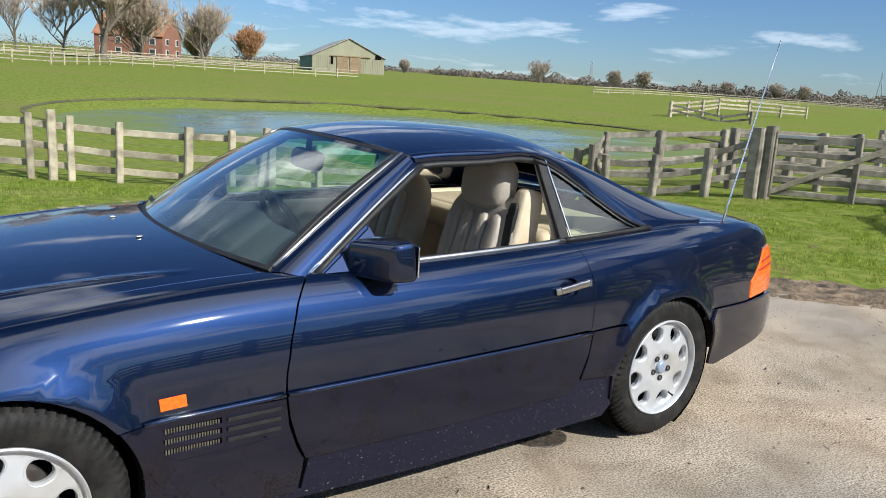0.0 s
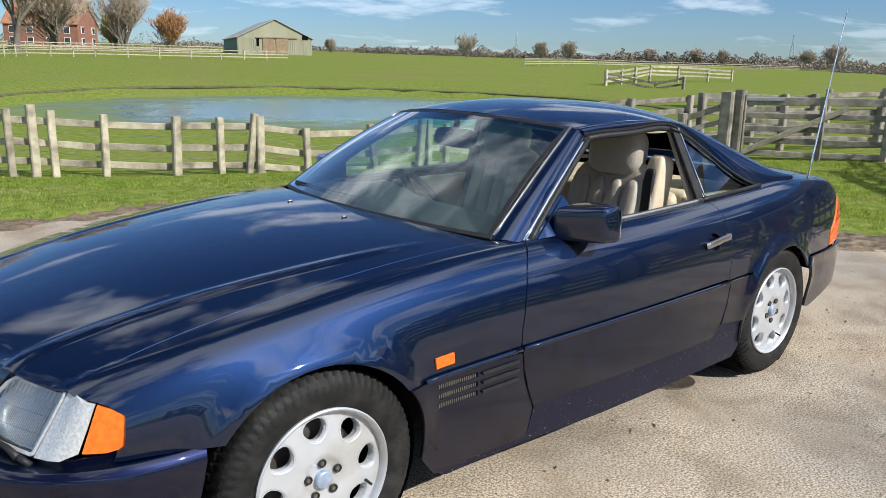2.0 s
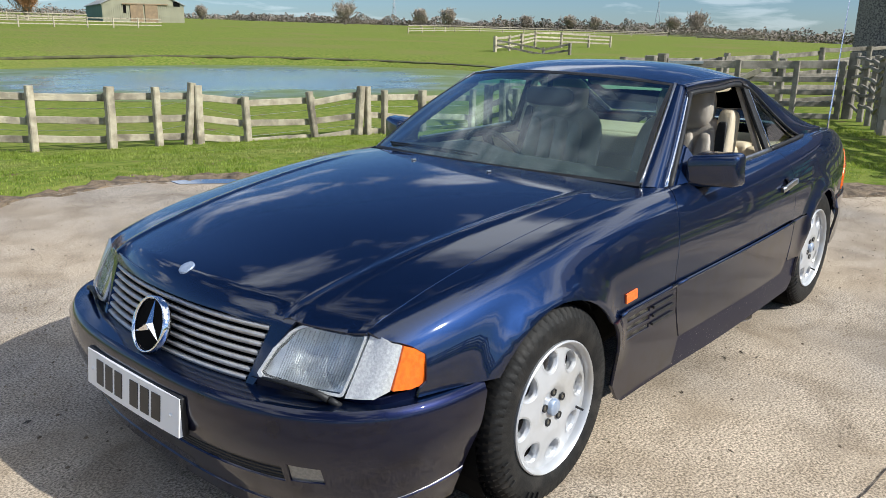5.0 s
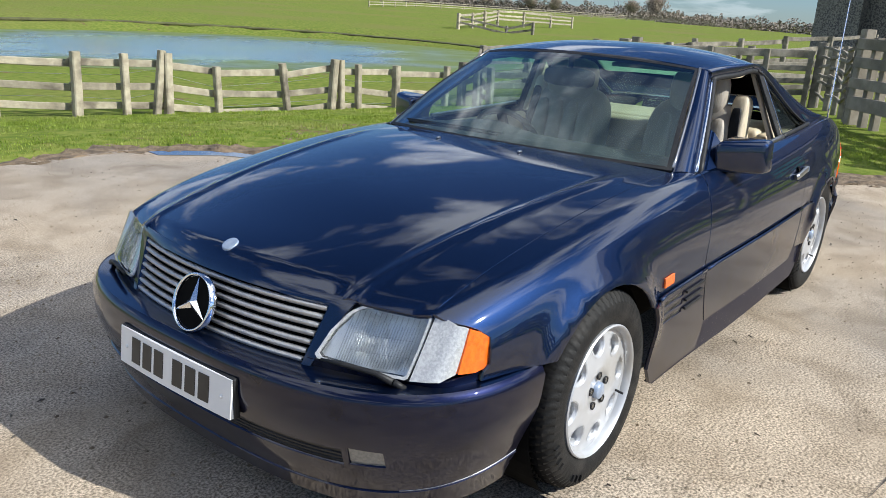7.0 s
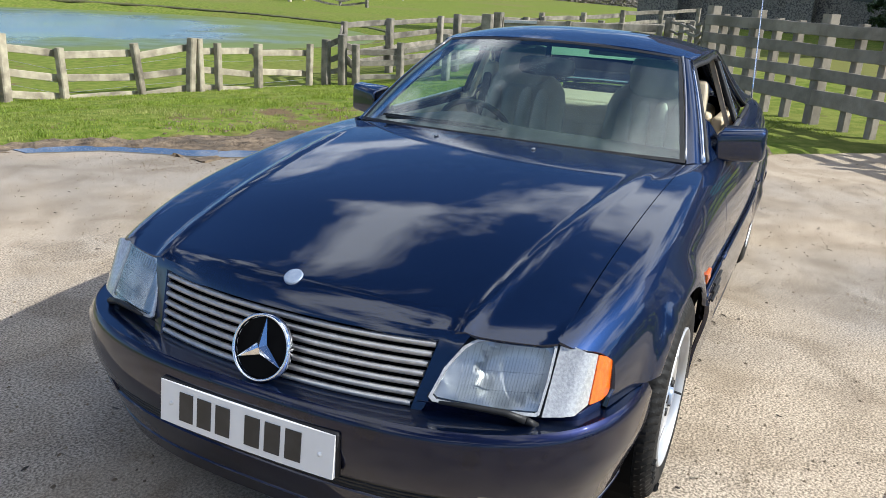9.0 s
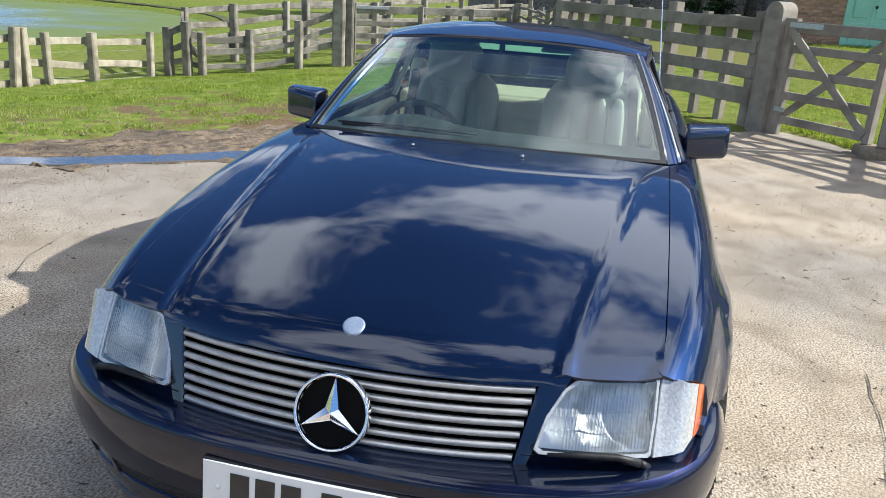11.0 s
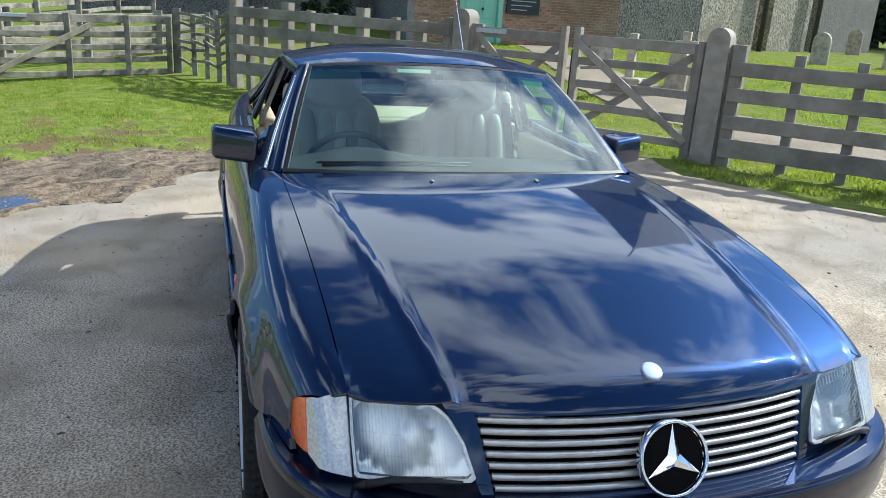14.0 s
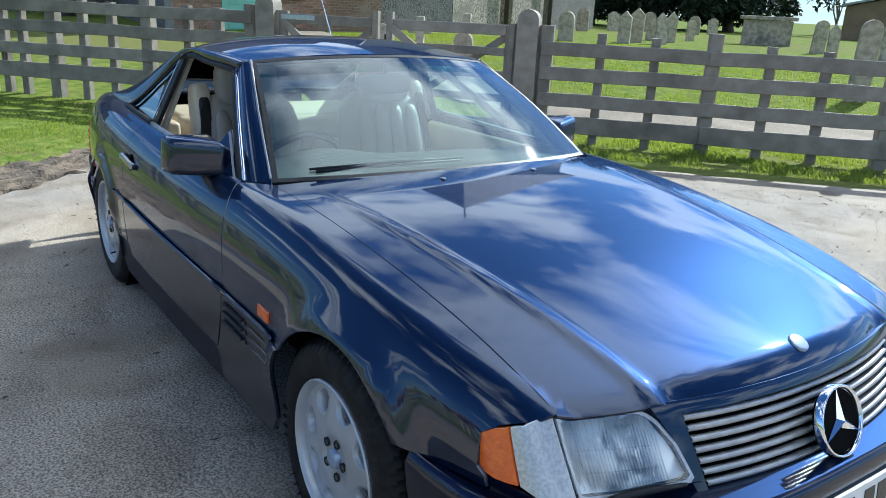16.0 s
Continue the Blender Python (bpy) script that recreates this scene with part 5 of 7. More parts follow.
for _, sd in sides:
    hl_ = thing("headlamp", "", "")
    hl_.parent = car
    IN = (0.2, sd * 0.5, 0.6)
    lens_o = [(0.487, 0.668), (0.505, 0.676), (0.573, 0.681), (0.664, 0.679), (0.670, 0.672), (0.671, 0.60), (0.668, 0.533), (0.662, 0.529), (0.55, 0.533), (0.436, 0.541), (0.425, 0.549), (0.442, 0.61), (0.470, 0.655)]
    LC = (0.572, 0.606)
    def onlamp(off, sd=sd):
        return lambda y, z: (lamp_face(y, z) + off, sd * y, z)
    # dark rubber gap all round, then the glass with its pale moulded edge
    panel("lamp_gasket", shrink(lens_o, LC, 1.05, 1.08), onlamp(0.010), 0.03, M_BLACK, hl_, outward=IN, holes=[shrink(lens_o, LC, 0.97, 0.96)], thick=0.03)
    ln_ = panel("lens", lens_o, onlamp(0.0), 0.03, M_LENS, hl_, "clear ribbed glass lens", outward=IN, thick=0.012)
    ln_.visible_shadow = False
    panel("lens_frame", lens_o, onlamp(-0.003), 0.02, M_RIB, hl_, "pale moulded glass edge", outward=IN, holes=[shrink(lens_o, LC, 0.945, 0.91)], thick=0.008)
    # bowl behind: a round main reflector and a flatter side reflector
    def bowl(y, z, sd=sd):
        q = math.hypot((y - 0.585) / 0.085, (z - 0.60) / 0.068)
        q2 = math.hypot((y - 0.49) / 0.06, (z - 0.60) / 0.06)
        return (lamp_face(y, z) + 0.022 + 0.060 * math.sqrt(max(0.0, 1 - q * q)) * 0.8 + 0.022 * max(0.0, 1 - q2 * q2), sd * y, z)
    panel("reflector", lens_o, bowl, 0.012, M_REFL, hl_, outward=IN, thick=0.01)
    # fluting on the glass
    for k in range(26):
        y = 0.482 + 0.0068 * k
        zl, zh = 0.546, 0.664 - 0.02 * (k % 2) - max(0.0, 0.500 - y) * 0.9
        panel("flute", [(y, zl), (y, zh), (y + 0.0016, zh), (y + 0.0016, zl)], onlamp(-0.002), 0.03, M_FLUTE, hl_, outward=IN, thick=0.004)
    for z in (0.574, 0.612):
        panel("flute", [(0.50, z), (0.655, z), (0.655, z + 0.0016), (0.50, z + 0.0016)], onlamp(-0.002), 0.03, M_FLUTE, hl_, outward=IN, thick=0.004)
    ind_o = [(0.676, 0.678), (0.72, 0.671), (0.757, 0.656), (0.7575, 0.600), (0.757, 0.546), (0.738, 0.531), (0.674, 0.528)]
    amb_o = [(0.7595, 0.654), (0.772, 0.640), (0.781, 0.620), (0.784, 0.575), (0.784, 0.542), (0.776, 0.538), (0.7600, 0.545)]
    panel("indicator_lens", ind_o, onlamp(-0.002), 0.02, M_RIB, hl_, "clear ribbed indicator glass", outward=IN, thick=0.02)
    panel("amber_lens", amb_o, onlamp(-0.002), 0.006, M_AMBER, hl_, "amber corner of the indicator", outward=IN, thick=0.02)
    panel("lamp_tray", [(0.40, 0.532), (0.745, 0.526), (0.787, 0.536), (0.80, 0.495), (0.39, 0.495)], lambda y, z, sd=sd: (lamp_face(min(y, 0.786), 0.53) + 0.014 + 0.05 * (0.545 - z), sd * y, z), 0.03, M_CLAD, hl_, outward=IN)
    wp = [(0.455, 0.546), (0.53, 0.544), (0.60, 0.538), (0.645, 0.526)]
    part("lamp_wiper", tube([(lamp_face(y, z) - 0.016, sd * y, z) for y, z in wp], [0.004, 0.007, 0.008, 0.010], 8), M_BLACK, hl_, smooth=True)
    part("wiper_arm", tube([(lamp_face(0.645, 0.526) - 0.014, sd * 0.645, 0.526), (lamp_face(0.66, 0.51) + 0.01, sd * 0.665, 0.506)], 0.009, 8), M_BLACK, hl_, smooth=True)


def bump_xy(phi, off):
    """Plan of the front bumper; phi 0 at the middle, 90 at the wheel arch."""
    s, c = math.sin(radians(abs(phi))), math.cos(radians(abs(phi)))
    e = 2 / 2.85
    y = 0.860 * s ** e
    x = -0.275 - 0.612 * max(c, 0.0) ** e
    # outward direction
    nx, ny = -abs(c) ** (2 - e) / 0.612, s ** (2 - e) / 0.860
    n = math.hypot(nx, ny) or 1
    return x + nx / n * off, math.copysign(1, phi) * (y + ny / n * off)


BP = spline([0.16, 0.20, 0.26, 0.30, 0.36, 0.42, 0.47, 0.500, 0.516], [-0.085, -0.070, -0.045, -0.032, -0.012, 0.0, 0.0, -0.007, -0.024])


def bump(u, z, off=0.0):
    x, y = bump_xy(u * 90, BP(z) + off)
    return (x, y, z)


bumper = thing("front_bumper", "", "")
bumper.parent = car
IN = (-0.2, 0, 0.35)
top = [(-0.985 + 1.97 * k / 60, 0.513) for k in range(61)]
lowr = [(0.955 - 1.91 * k / 60, 0.205 + 0.06 * abs(0.955 - 1.91 * k / 60) ** 3) for k in range(61)]
slot = [(-0.375, 0.345), (0.375, 0.345), (0.378, 0.292), (-0.378, 0.292)]
fogs = [[(s * 0.392, 0.356), (s * 0.492, 0.352), (s * 0.500, 0.300), (s * 0.394, 0.298)] for s in (-1, 1)]
panel("bumper_skin", top + lowr, lambda u, z: bump(u, z), 0.03, M_CLAD, bumper, outward=IN, holes=[slot] + fogs, thick=0.03)
panel("spoiler_lip", [(u, z - 0.006) for u, z in lowr[::-1]] + [(u, 0.150) for u, _ in lowr], lambda u, z: bump(u, z, 0.004), 0.04, M_CLAD, bumper, outward=IN, thick=0.03)
panel("slot_backing", [(-0.385, 0.353), (0.385, 0.353), (0.385, 0.284), (-0.385, 0.284)], lambda u, z: bump(u, z, -0.035), 0.05, M_DARK, bumper, outward=IN)
for k in range(4):
    z = 0.336 - 0.0125 * k
    panel("slot_bar", [(-0.373, z + 0.003), (0.373, z + 0.003), (0.373, z - 0.003), (-0.373, z - 0.003)], lambda u, z: bump(u, z, -0.006), 0.05, M_BLACK, bumper, outward=IN, thick=0.02)
for s, fo in zip((-1, 1), fogs):
    panel("fog_lamp", [(s * 0.445 + (u - s * 0.445) * 0.96, 0.327 + (z - 0.327) * 0.94) for u, z in fo], lambda u, z: bump(u, z, -0.006), 0.03, M_FOG, bumper, "dull grey fog lamp glass", outward=IN)
for s in (-1, 1):
    side_ = [(u, z) for u, z in lowr[::-1] if u * s > 0.52]
    panel("bumper_seam", [(u, z - 0.001) for u, z in side_] + [(u, z - 0.005) for u, z in side_[::-1]], lambda u, z: bump(u, z, 0.001), 0.05, M_TRIM, bumper, outward=IN, thick=0.01)
# shelf between bumper and grille
panel("bumper_shelf", [bump(u, 0.513)[:2] for u, _ in top] + [(-0.30, 0.80), (-0.45, 0.765), (-0.62, 0.45), (-0.66, 0.0), (-0.62, -0.45), (-0.45, -0.765), (-0.30, -0.80)], lambda x, y: (x, y, 0.512 - 0.008 * (x + 0.85)), 0.06, M_PAINT, bumper, outward=(-0.6, 0, -1), thick=0.005)
# number plate with its characters as plain bars
px = bump(0, 0.41)[0]
def on_plate(y, z, off=0.0):
    return (px - 0.020 - off + 0.10 * (z - 0.41) + 0.10 * y * y, y, z)


plate = panel("number_plate", [(-0.262, 0.466), (0.262, 0.466), (0.262, 0.355), (-0.262, 0.355)], lambda y, z: on_plate(y, z), 0.06, M_PLATE, car, "white number plate with dark bars", outward=(0, 0, 0.41), thick=0.022)
for y0 in (0.152, 0.093, 0.034, -0.056, -0.115, -0.174):
    panel("plate_bar", [(y0, 0.449), (y0 + 0.044, 0.449), (y0 + 0.044, 0.373), (y0, 0.373)], lambda y, z: on_plate(y, z, 0.002), 0.05, M_PLATEB, plate, outward=(0, 0, 0.41), thick=0.002)
for y0 in (-0.225, 0.225):
    bm = lathe([(0, 0.004), (0.005, 0.003), (0.006, -0.002)], 14, "Z")
    bmesh.ops.transform(bm, matrix=pose(on_plate(y0, 0.41, 0.001)[0], y0, 0.41, 0, -90, 0), verts=bm.verts)
    part("plate_screw", bm, M_PLATE, plate, smooth=True)
part("plate_holder", box_bm(px + 0.004, 0, 0.410, 0.02, 0.534, 0.119, 0.006), M_BLACK, plate)

# ---- cabin
def scr(u, v, off=0.0):
    """Windscreen: u across from the car's left (-1) to right (1), v up."""
    k = u * u
    lo = Vector((0.628 + 0.150 * k, 0.702 * u, 0.897 - 0.020 * k))
    hi = Vector((1.235 + 0.095 * k, 0.548 * u, 1.246 - 0.032 * k))
    p = lo.lerp(hi, v)
    p.z += 0.020 * math.sin(math.pi * v)
    p.x -= 0.010 * math.sin(math.pi * v)
    return (p.x - off * 0.5, p.y, p.z + off * 0.86)


for nm, v0, v1, mt, lb in (("windscreen", 0.0, 0.82, M_GLASS, "tinted windscreen glass"), ("shade_band", 0.82, 1.0, M_BAND, "green shade band of the windscreen")):
    ws = grid_mesh(nm, 41, 22, lambda a, b, v0=v0, v1=v1: scr(-0.985 + 1.97 * a, v0 + (v1 - v0) * b), mt, car, lb, outward=(1.4, 0, 0.6))
    ws.visible_shadow = False
panel("screen_seal", [(-1.0, -0.01), (1.0, -0.01), (1.0, 1.01), (-1.0, 1.01)], lambda u, v: scr(u, v, 0.001), 0.08, M_BLACK, car, outward=(1.2, 0, 0.6), holes=[[(-0.975, 0.014), (0.975, 0.014), (0.975, 0.982), (-0.975, 0.982)]], thick=0.015)
part("wiper", tube([(0.675, 0.02, 0.918), (0.690, 0.25, 0.918), (0.745, 0.56, 0.905)], [0.004, 0.006, 0.007], 8), M_BLACK, car, "black windscreen wiper parked at its foot", smooth=True)
part("wiper_blade", tube([(0.685, 0.0, 0.926), (0.70, 0.25, 0.926), (0.755, 0.58, 0.912)], 0.0045, 6), M_BLACK, car, smooth=True)

RAIL = [spline([0, 0.12, 0.30, 0.48, 0.60, 0.78, 1.0], c) for c in ([1.345, 1.47, 1.70, 1.95, 2.13, 2.42, 2.80], [0.562, 0.576, 0.590, 0.598, 0.608, 0.640, 0.690], [1.216, 1.229, 1.236, 1.222, 1.180, 1.075, 0.935])]
MIDL = [spline([0, 0.12, 0.30, 0.48, 0.60, 0.78, 1.0], c) for c in ([1.245, 1.42, 1.68, 1.95, 2.13, 2.40, 2.76], [1.252, 1.276, 1.294, 1.288, 1.262, 1.130, 0.950])]
SILLW = [spline([0, 0.12, 0.30, 0.48, 0.60, 0.78, 1.0], c) for c in ([1.372, 1.48, 1.70, 1.94, 2.12, 2.42, 2.83], [0.588, 0.600, 0.612, 0.617, 0.650, 0.735, 0.742], [1.180, 1.190, 1.198, 1.192, 1.100, 0.930, 0.922])]


def roof(u, v):
    a, y = abs(v), 1.0
    m_ = Vector((MIDL[0](u), 0, MIDL[1](u)))
    r_ = Vector((RAIL[0](u), RAIL[1](u), RAIL[2](u)))
    p = Vector((m_.x + (r_.x - m_.x) * a * a, r_.y * a, m_.z + (r_.z - m_.z) * a ** 2.6))
    return (p.x, math.copysign(p.y, v), p.z)


top_o = [(0.0, -1 + 2 * k / 20) for k in range(21)] + [(0.59, 1.0), (1.0, 1.0), (1.0, 0.80), (0.62, 0.80)]
top_o += [(0.60, 0.5), (0.59, 0.0), (0.60, -0.5), (0.62, -0.80), (1.0, -0.80), (1.0, -1.0), (0.59, -1.0)]
hardtop = panel("hardtop", top_o, roof, 0.045, M_PAINT, car, "blue hardtop roof", outward=(1.9, 0, 0.5), thick=0.03)
rg = grid_mesh("rear_screen", 16, 16, lambda a, b: roof(0.605 + 0.39 * a, -0.79 + 1.58 * b), M_QGLASS, car, "tinted rear window", outward=(1.9, 0, 0.7))
rg.visible_shadow = False
panel("roof_lining", [(0.02, -0.97), (0.58, -0.97), (0.58, 0.97), (0.02, 0.97)], lambda u, v: (roof(u, v)[0], roof(u, v)[1] * 0.97, roof(u, v)[2] - 0.035), 0.06, M_LEATHER, car, outward=(1.9, 0, 3))
for _, sd in sides:
    def pillar(u, w, sd=sd):
        """Side of the hardtop, from the roof edge down to the window line."""
        a = Vector((RAIL[0](u), RAIL[1](u), RAIL[2](u)))
        b = Vector((SILLW[0](u), SILLW[1](u), SILLW[2](u)))
        p = a.lerp(b, w)
        n = 0.016 * math.sin(math.pi * min(1, w)) 
        return (p.x, sd * (p.y + n), p.z + n * 0.6)
    panel("roof_side", [(k / 30, 0.0) for k in range(31)] + [(1 - k / 30, 1.0) for k in range(31)], pillar, 0.05, M_PAINT, hardtop, outward=(1.9, 0, 0.9), thick=0.03)
    # windscreen pillar
    def apil(u, w, sd=sd):
        a = Vector((0.795, 0.704, 0.880)).lerp(Vector((1.338, 0.552, 1.216)), u)
        b = Vector((0.885, 0.757, 0.858)).lerp(Vector((1.384, 0.588, 1.178)), u)
        p = a.lerp(b, w)
        n = 0.018 * math.sin(math.pi * max(0, min(1, w))) + 0.012 * math.sin(math.pi * u)
        return (p.x - n * 0.45, sd * (p.y + n * 0.5), p.z + n * 0.6)
    panel("windscreen_pillar", [(-0.03, 0.0), (0.995, 0.0), (0.995, 1.0), (-0.03, 1.0)], apil, 0.06, M_PAINT, car, outward=(1.6, 0, 0.8), thick=0.04)
    part("pillar_trim", tube([apil(u, 0.985) for u in [k / 10 for k in range(11)]], 0.009, 8), M_CHROME, car, "bright pillar trim strip", smooth=True)
    part("pillar_seal", tube([apil(u, 1.16) for u in [k / 10 for k in range(11)]], 0.013, 8), M_BLACK, car, smooth=True)
    part("screen_trim", tube([apil(u, -0.06) for u in [k / 10 for k in range(11)]], 0.006, 6), M_TRIM, car, smooth=True)
    part("window_seal", tube([(SILLW[0](u), sd * SILLW[1](u), SILLW[2](u) - 0.008) for u in [k / 20 for k in range(0, 11)]], 0.012, 8), M_BLACK, hardtop, smooth=True)
    part("window_trim", tube([(SILLW[0](u) , sd * (SILLW[1](u) + 0.012), SILLW[2](u) - 0.004) for u in [k / 20 for k in range(9, 17)]], 0.006, 6), M_BLACK, hardtop, smooth=True)
    bt = [(x, sd * (PLAN(x) - ROLL_A - 0.006 + 0.002), SHOULD(x) + 0.003) for x in [1.16 + 0.80 * k / 16 for k in range(17)]]
    part("belt_trim", tube(bt, 0.013, 8), M_TRIM, car, "dull bright belt moulding", smooth=True)
    bt = [(x, sd * (PLAN(x) - ROLL_A - 0.006), SHOULD(x) + 0.006) for x in [1.97 + 0.50 * k / 10 for k in range(11)]]
    part("quarter_trim", tube(bt, 0.011, 8), M_BLACK, car, smooth=True)
    # pillar between the windows and the fixed quarter glass
    part("window_pillar", beam((1.985, sd * 0.745, 0.89), (1.945, sd * 0.610, 1.195), 0.018, 0.05, 0, 2, 1), M_BLACK, hardtop, angle=40)
    part("window_pillar_trim", beam((2.015, sd * 0.757, 0.895), (1.962, sd * 0.622, 1.195), 0.006, 0.006, 0, 2, 1), M_CHROME, hardtop)
    part("inner_pillar", beam((1.995, sd * 0.715, 0.86), (1.960, sd * 0.585, 1.19), 0.02, 0.045, 0, 2, 1), M_LEATHERD, hardtop, "grey-beige inner pillar trim", angle=40)
    q3 = [(1.975, 0.612, 1.182), (2.02, 0.752, 0.90), (2.425, 0.728, 0.922), (2.12, 0.648, 1.092)]
    qg = link_mesh("quarter_glass", [(x, sd * y, z) for x, y, z in q3], [(0, 1, 2, 3) if sd < 0 else (3, 2, 1, 0)], M_QGLASS, hardtop, "tinted fixed quarter window")
    qg.visible_shadow = False

# boot lid and tail
bo = [(2.70, -0.62), (2.70, 0.62)] + [(x, PLAN(x) - ROLL_A - 0.058) for x in (2.78, 2.95, 3.1, 3.3, 3.44, 3.50)] + [(x, -(PLAN(x) - ROLL_A - 0.058)) for x in (3.50, 3.44, 3.3, 3.1, 2.95, 2.78)]
panel("boot_lid", bo, lambda x, y: (x, y, top_z(x, y, PLAN(x) - ROLL_A)), 0.05, M_PAINT, car, outward=(3, 0, 0))
panel("tail_panel", [(-0.60, 0.845), (0.60, 0.845), (0.66, 0.53), (-0.66, 0.53)], lambda y, z: (3.50 + 0.02 - 0.10 * (y / 0.6) ** 2, y, z), 0.08, M_PAINT, car, outward=(2, 0, 0.7))
panel("rear_bumper", [(-0.70, 0.52), (0.70, 0.52), (0.70, 0.30), (-0.70, 0.30)], lambda y, z: (3.585 - 0.09 * (y / 0.7) ** 4, y, z), 0.08, M_CLAD, car, outward=(2, 0, 0.7))
ant = [(3.001 + 0.395 * k / 6, -0.735 + 0.081 * k / 6, 0.885 + 0.876 * k / 6) for k in range(7)]
an = part("aerial", tube(ant, [0.005, 0.0045, 0.004, 0.0036, 0.0033, 0.003, 0.0028], 8), M_CHROME, car, "thin chrome radio aerial", smooth=True)
bm = lathe([(0.020, 0.0), (0.018, 0.012), (0.008, 0.035), (0.005, 0.045), (0.0, 0.045)], 16, "Z")
bmesh.ops.transform(bm, matrix=pose(2.998, -0.736, 0.868, -6, 22, 0), verts=bm.verts)
part("aerial_base", bm, M_BLACK, an, smooth=True)
bm = lathe([(0.0, -0.004), (0.005, 0.0), (0.0, 0.006)], 10, "Z")
bmesh.ops.transform(bm, matrix=pose(*ant[-1]), verts=bm.verts)
part("aerial_tip", bm, M_CHROME, an, smooth=True)

# under-structure blocks, near-black so that their colour stands in for the shade inside
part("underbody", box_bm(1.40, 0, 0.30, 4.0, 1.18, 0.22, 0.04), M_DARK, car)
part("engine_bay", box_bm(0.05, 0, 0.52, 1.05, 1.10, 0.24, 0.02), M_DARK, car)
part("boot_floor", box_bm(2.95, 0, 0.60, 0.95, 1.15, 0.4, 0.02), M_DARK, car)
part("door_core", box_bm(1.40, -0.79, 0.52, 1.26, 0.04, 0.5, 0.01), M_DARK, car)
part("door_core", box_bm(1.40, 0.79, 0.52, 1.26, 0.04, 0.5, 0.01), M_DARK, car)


# ---- interior
def pillow(cx, cy, cz, sx, sy, sz, n=2.8, rx=0, ry=0, rz=0, nu=20, nv=12):
    """A rounded upholstered block."""
    m = pose(cx, cy, cz, rx, ry, rz)
    def sp(a, e):
        return math.copysign(abs(a) ** e, a)
    bm = bmesh.new()
    e = 2 / n
    rows_ = []
    for i in range(nv + 1):
        la = -math.pi / 2 + math.pi * i / nv
        rows_.append([bm.verts.new(m @ Vector((sx / 2 * sp(math.cos(la), e) * sp(math.cos(k * math.tau / nu), e), sy / 2 * sp(math.cos(la), e) * sp(math.sin(k * math.tau / nu), e), sz / 2 * sp(math.sin(la), e)))) for k in range(nu)])
    for a_, b_ in zip(rows_, rows_[1:]):
        for k in range(nu):
            bm.faces.new((a_[k], a_[(k + 1) % nu], b_[(k + 1) % nu], b_[k]))
    bmesh.ops.remove_doubles(bm, verts=bm.verts, dist=1e-5)
    bmesh.ops.recalc_face_normals(bm, faces=bm.faces)
    return bm


def car_seat(y):
    s = thing("front_seat", "", "")
    s.parent = car
    part("seat_cushion", pillow(1.58, y, 0.56, 0.52, 0.50, 0.17, 3.2, ry=-8), M_LEATHERD, s, smooth=True)
    part("seat_back", pillow(1.865, y, 0.785, 0.14, 0.50, 0.52, 3.4, ry=16), M_LEATHERD, s, smooth=True)
    for k in range(4):
        part("seat_flute", pillow(1.792 + 0.0, y - 0.135 + 0.09 * k, 0.77, 0.05, 0.085, 0.40, 3.0, ry=16, nu=12, nv=8), M_LEATHERD, s, smooth=True)
    part("headrest", pillow(1.895, y, 1.075, 0.13, 0.29, 0.22, 3.4, ry=8), M_LEATHERD, s, smooth=True)
    for dy in (-0.06, 0.06):
        part("headrest_post", tube([(1.905, y + dy, 0.96), (1.90, y + dy, 1.05)], 0.007, 8), M_CHROME, s)
    so = -1 if y < 0 else 1
    tw = part("belt_tower", pillow(1.915, y + so * 0.205, 0.905, 0.12, 0.085, 0.34, 4.5, ry=12), M_LEATHER, s, "cream leather seat belt tower", smooth=True)
    part("belt_slot", pillow(1.858, y + so * 0.205, 0.955, 0.02, 0.05, 0.13, 4, ry=12, nu=12, nv=8), M_BLACK, tw, smooth=True)
    part("seat_belt", beam((1.852, y + so * 0.205, 0.97), (1.78, y + so * 0.235, 0.66), 0.046, 0.006, 0, 3), M_BLACK, s)


car_seat(-0.36)
car_seat(0.36)
part("rear_shelf", box_bm(2.33, 0, 0.83, 0.62, 1.16, 0.12, 0.04, 3), M_LEATHER, car, "cream trimmed rear parcel shelf", angle=50)
part("rear_bulkhead", box_bm(2.12, 0, 0.64, 0.10, 1.24, 0.52, 0.03, 3, pose(0, 0, 0)), M_LEATHER, car, angle=50)
part("floor_carpet", box_bm(1.45, 0, 0.43, 1.35, 1.40, 0.04, 0.01), M_DASH, car)
for _, sd in sides:
    part("door_card", box_bm(1.45, sd * 0.715, 0.665, 1.05, 0.05, 0.37, 0.02, 3), M_LEATHER, car, "cream door trim", angle=50)
    part("armrest", pillow(1.55, sd * 0.675, 0.66, 0.42, 0.07, 0.08, 3), M_LEATHERD, car, smooth=True)
    part("side_trim", box_bm(2.28, sd * 0.66, 0.80, 0.55, 0.06, 0.18, 0.02, 3), M_LEATHER, car, angle=50)


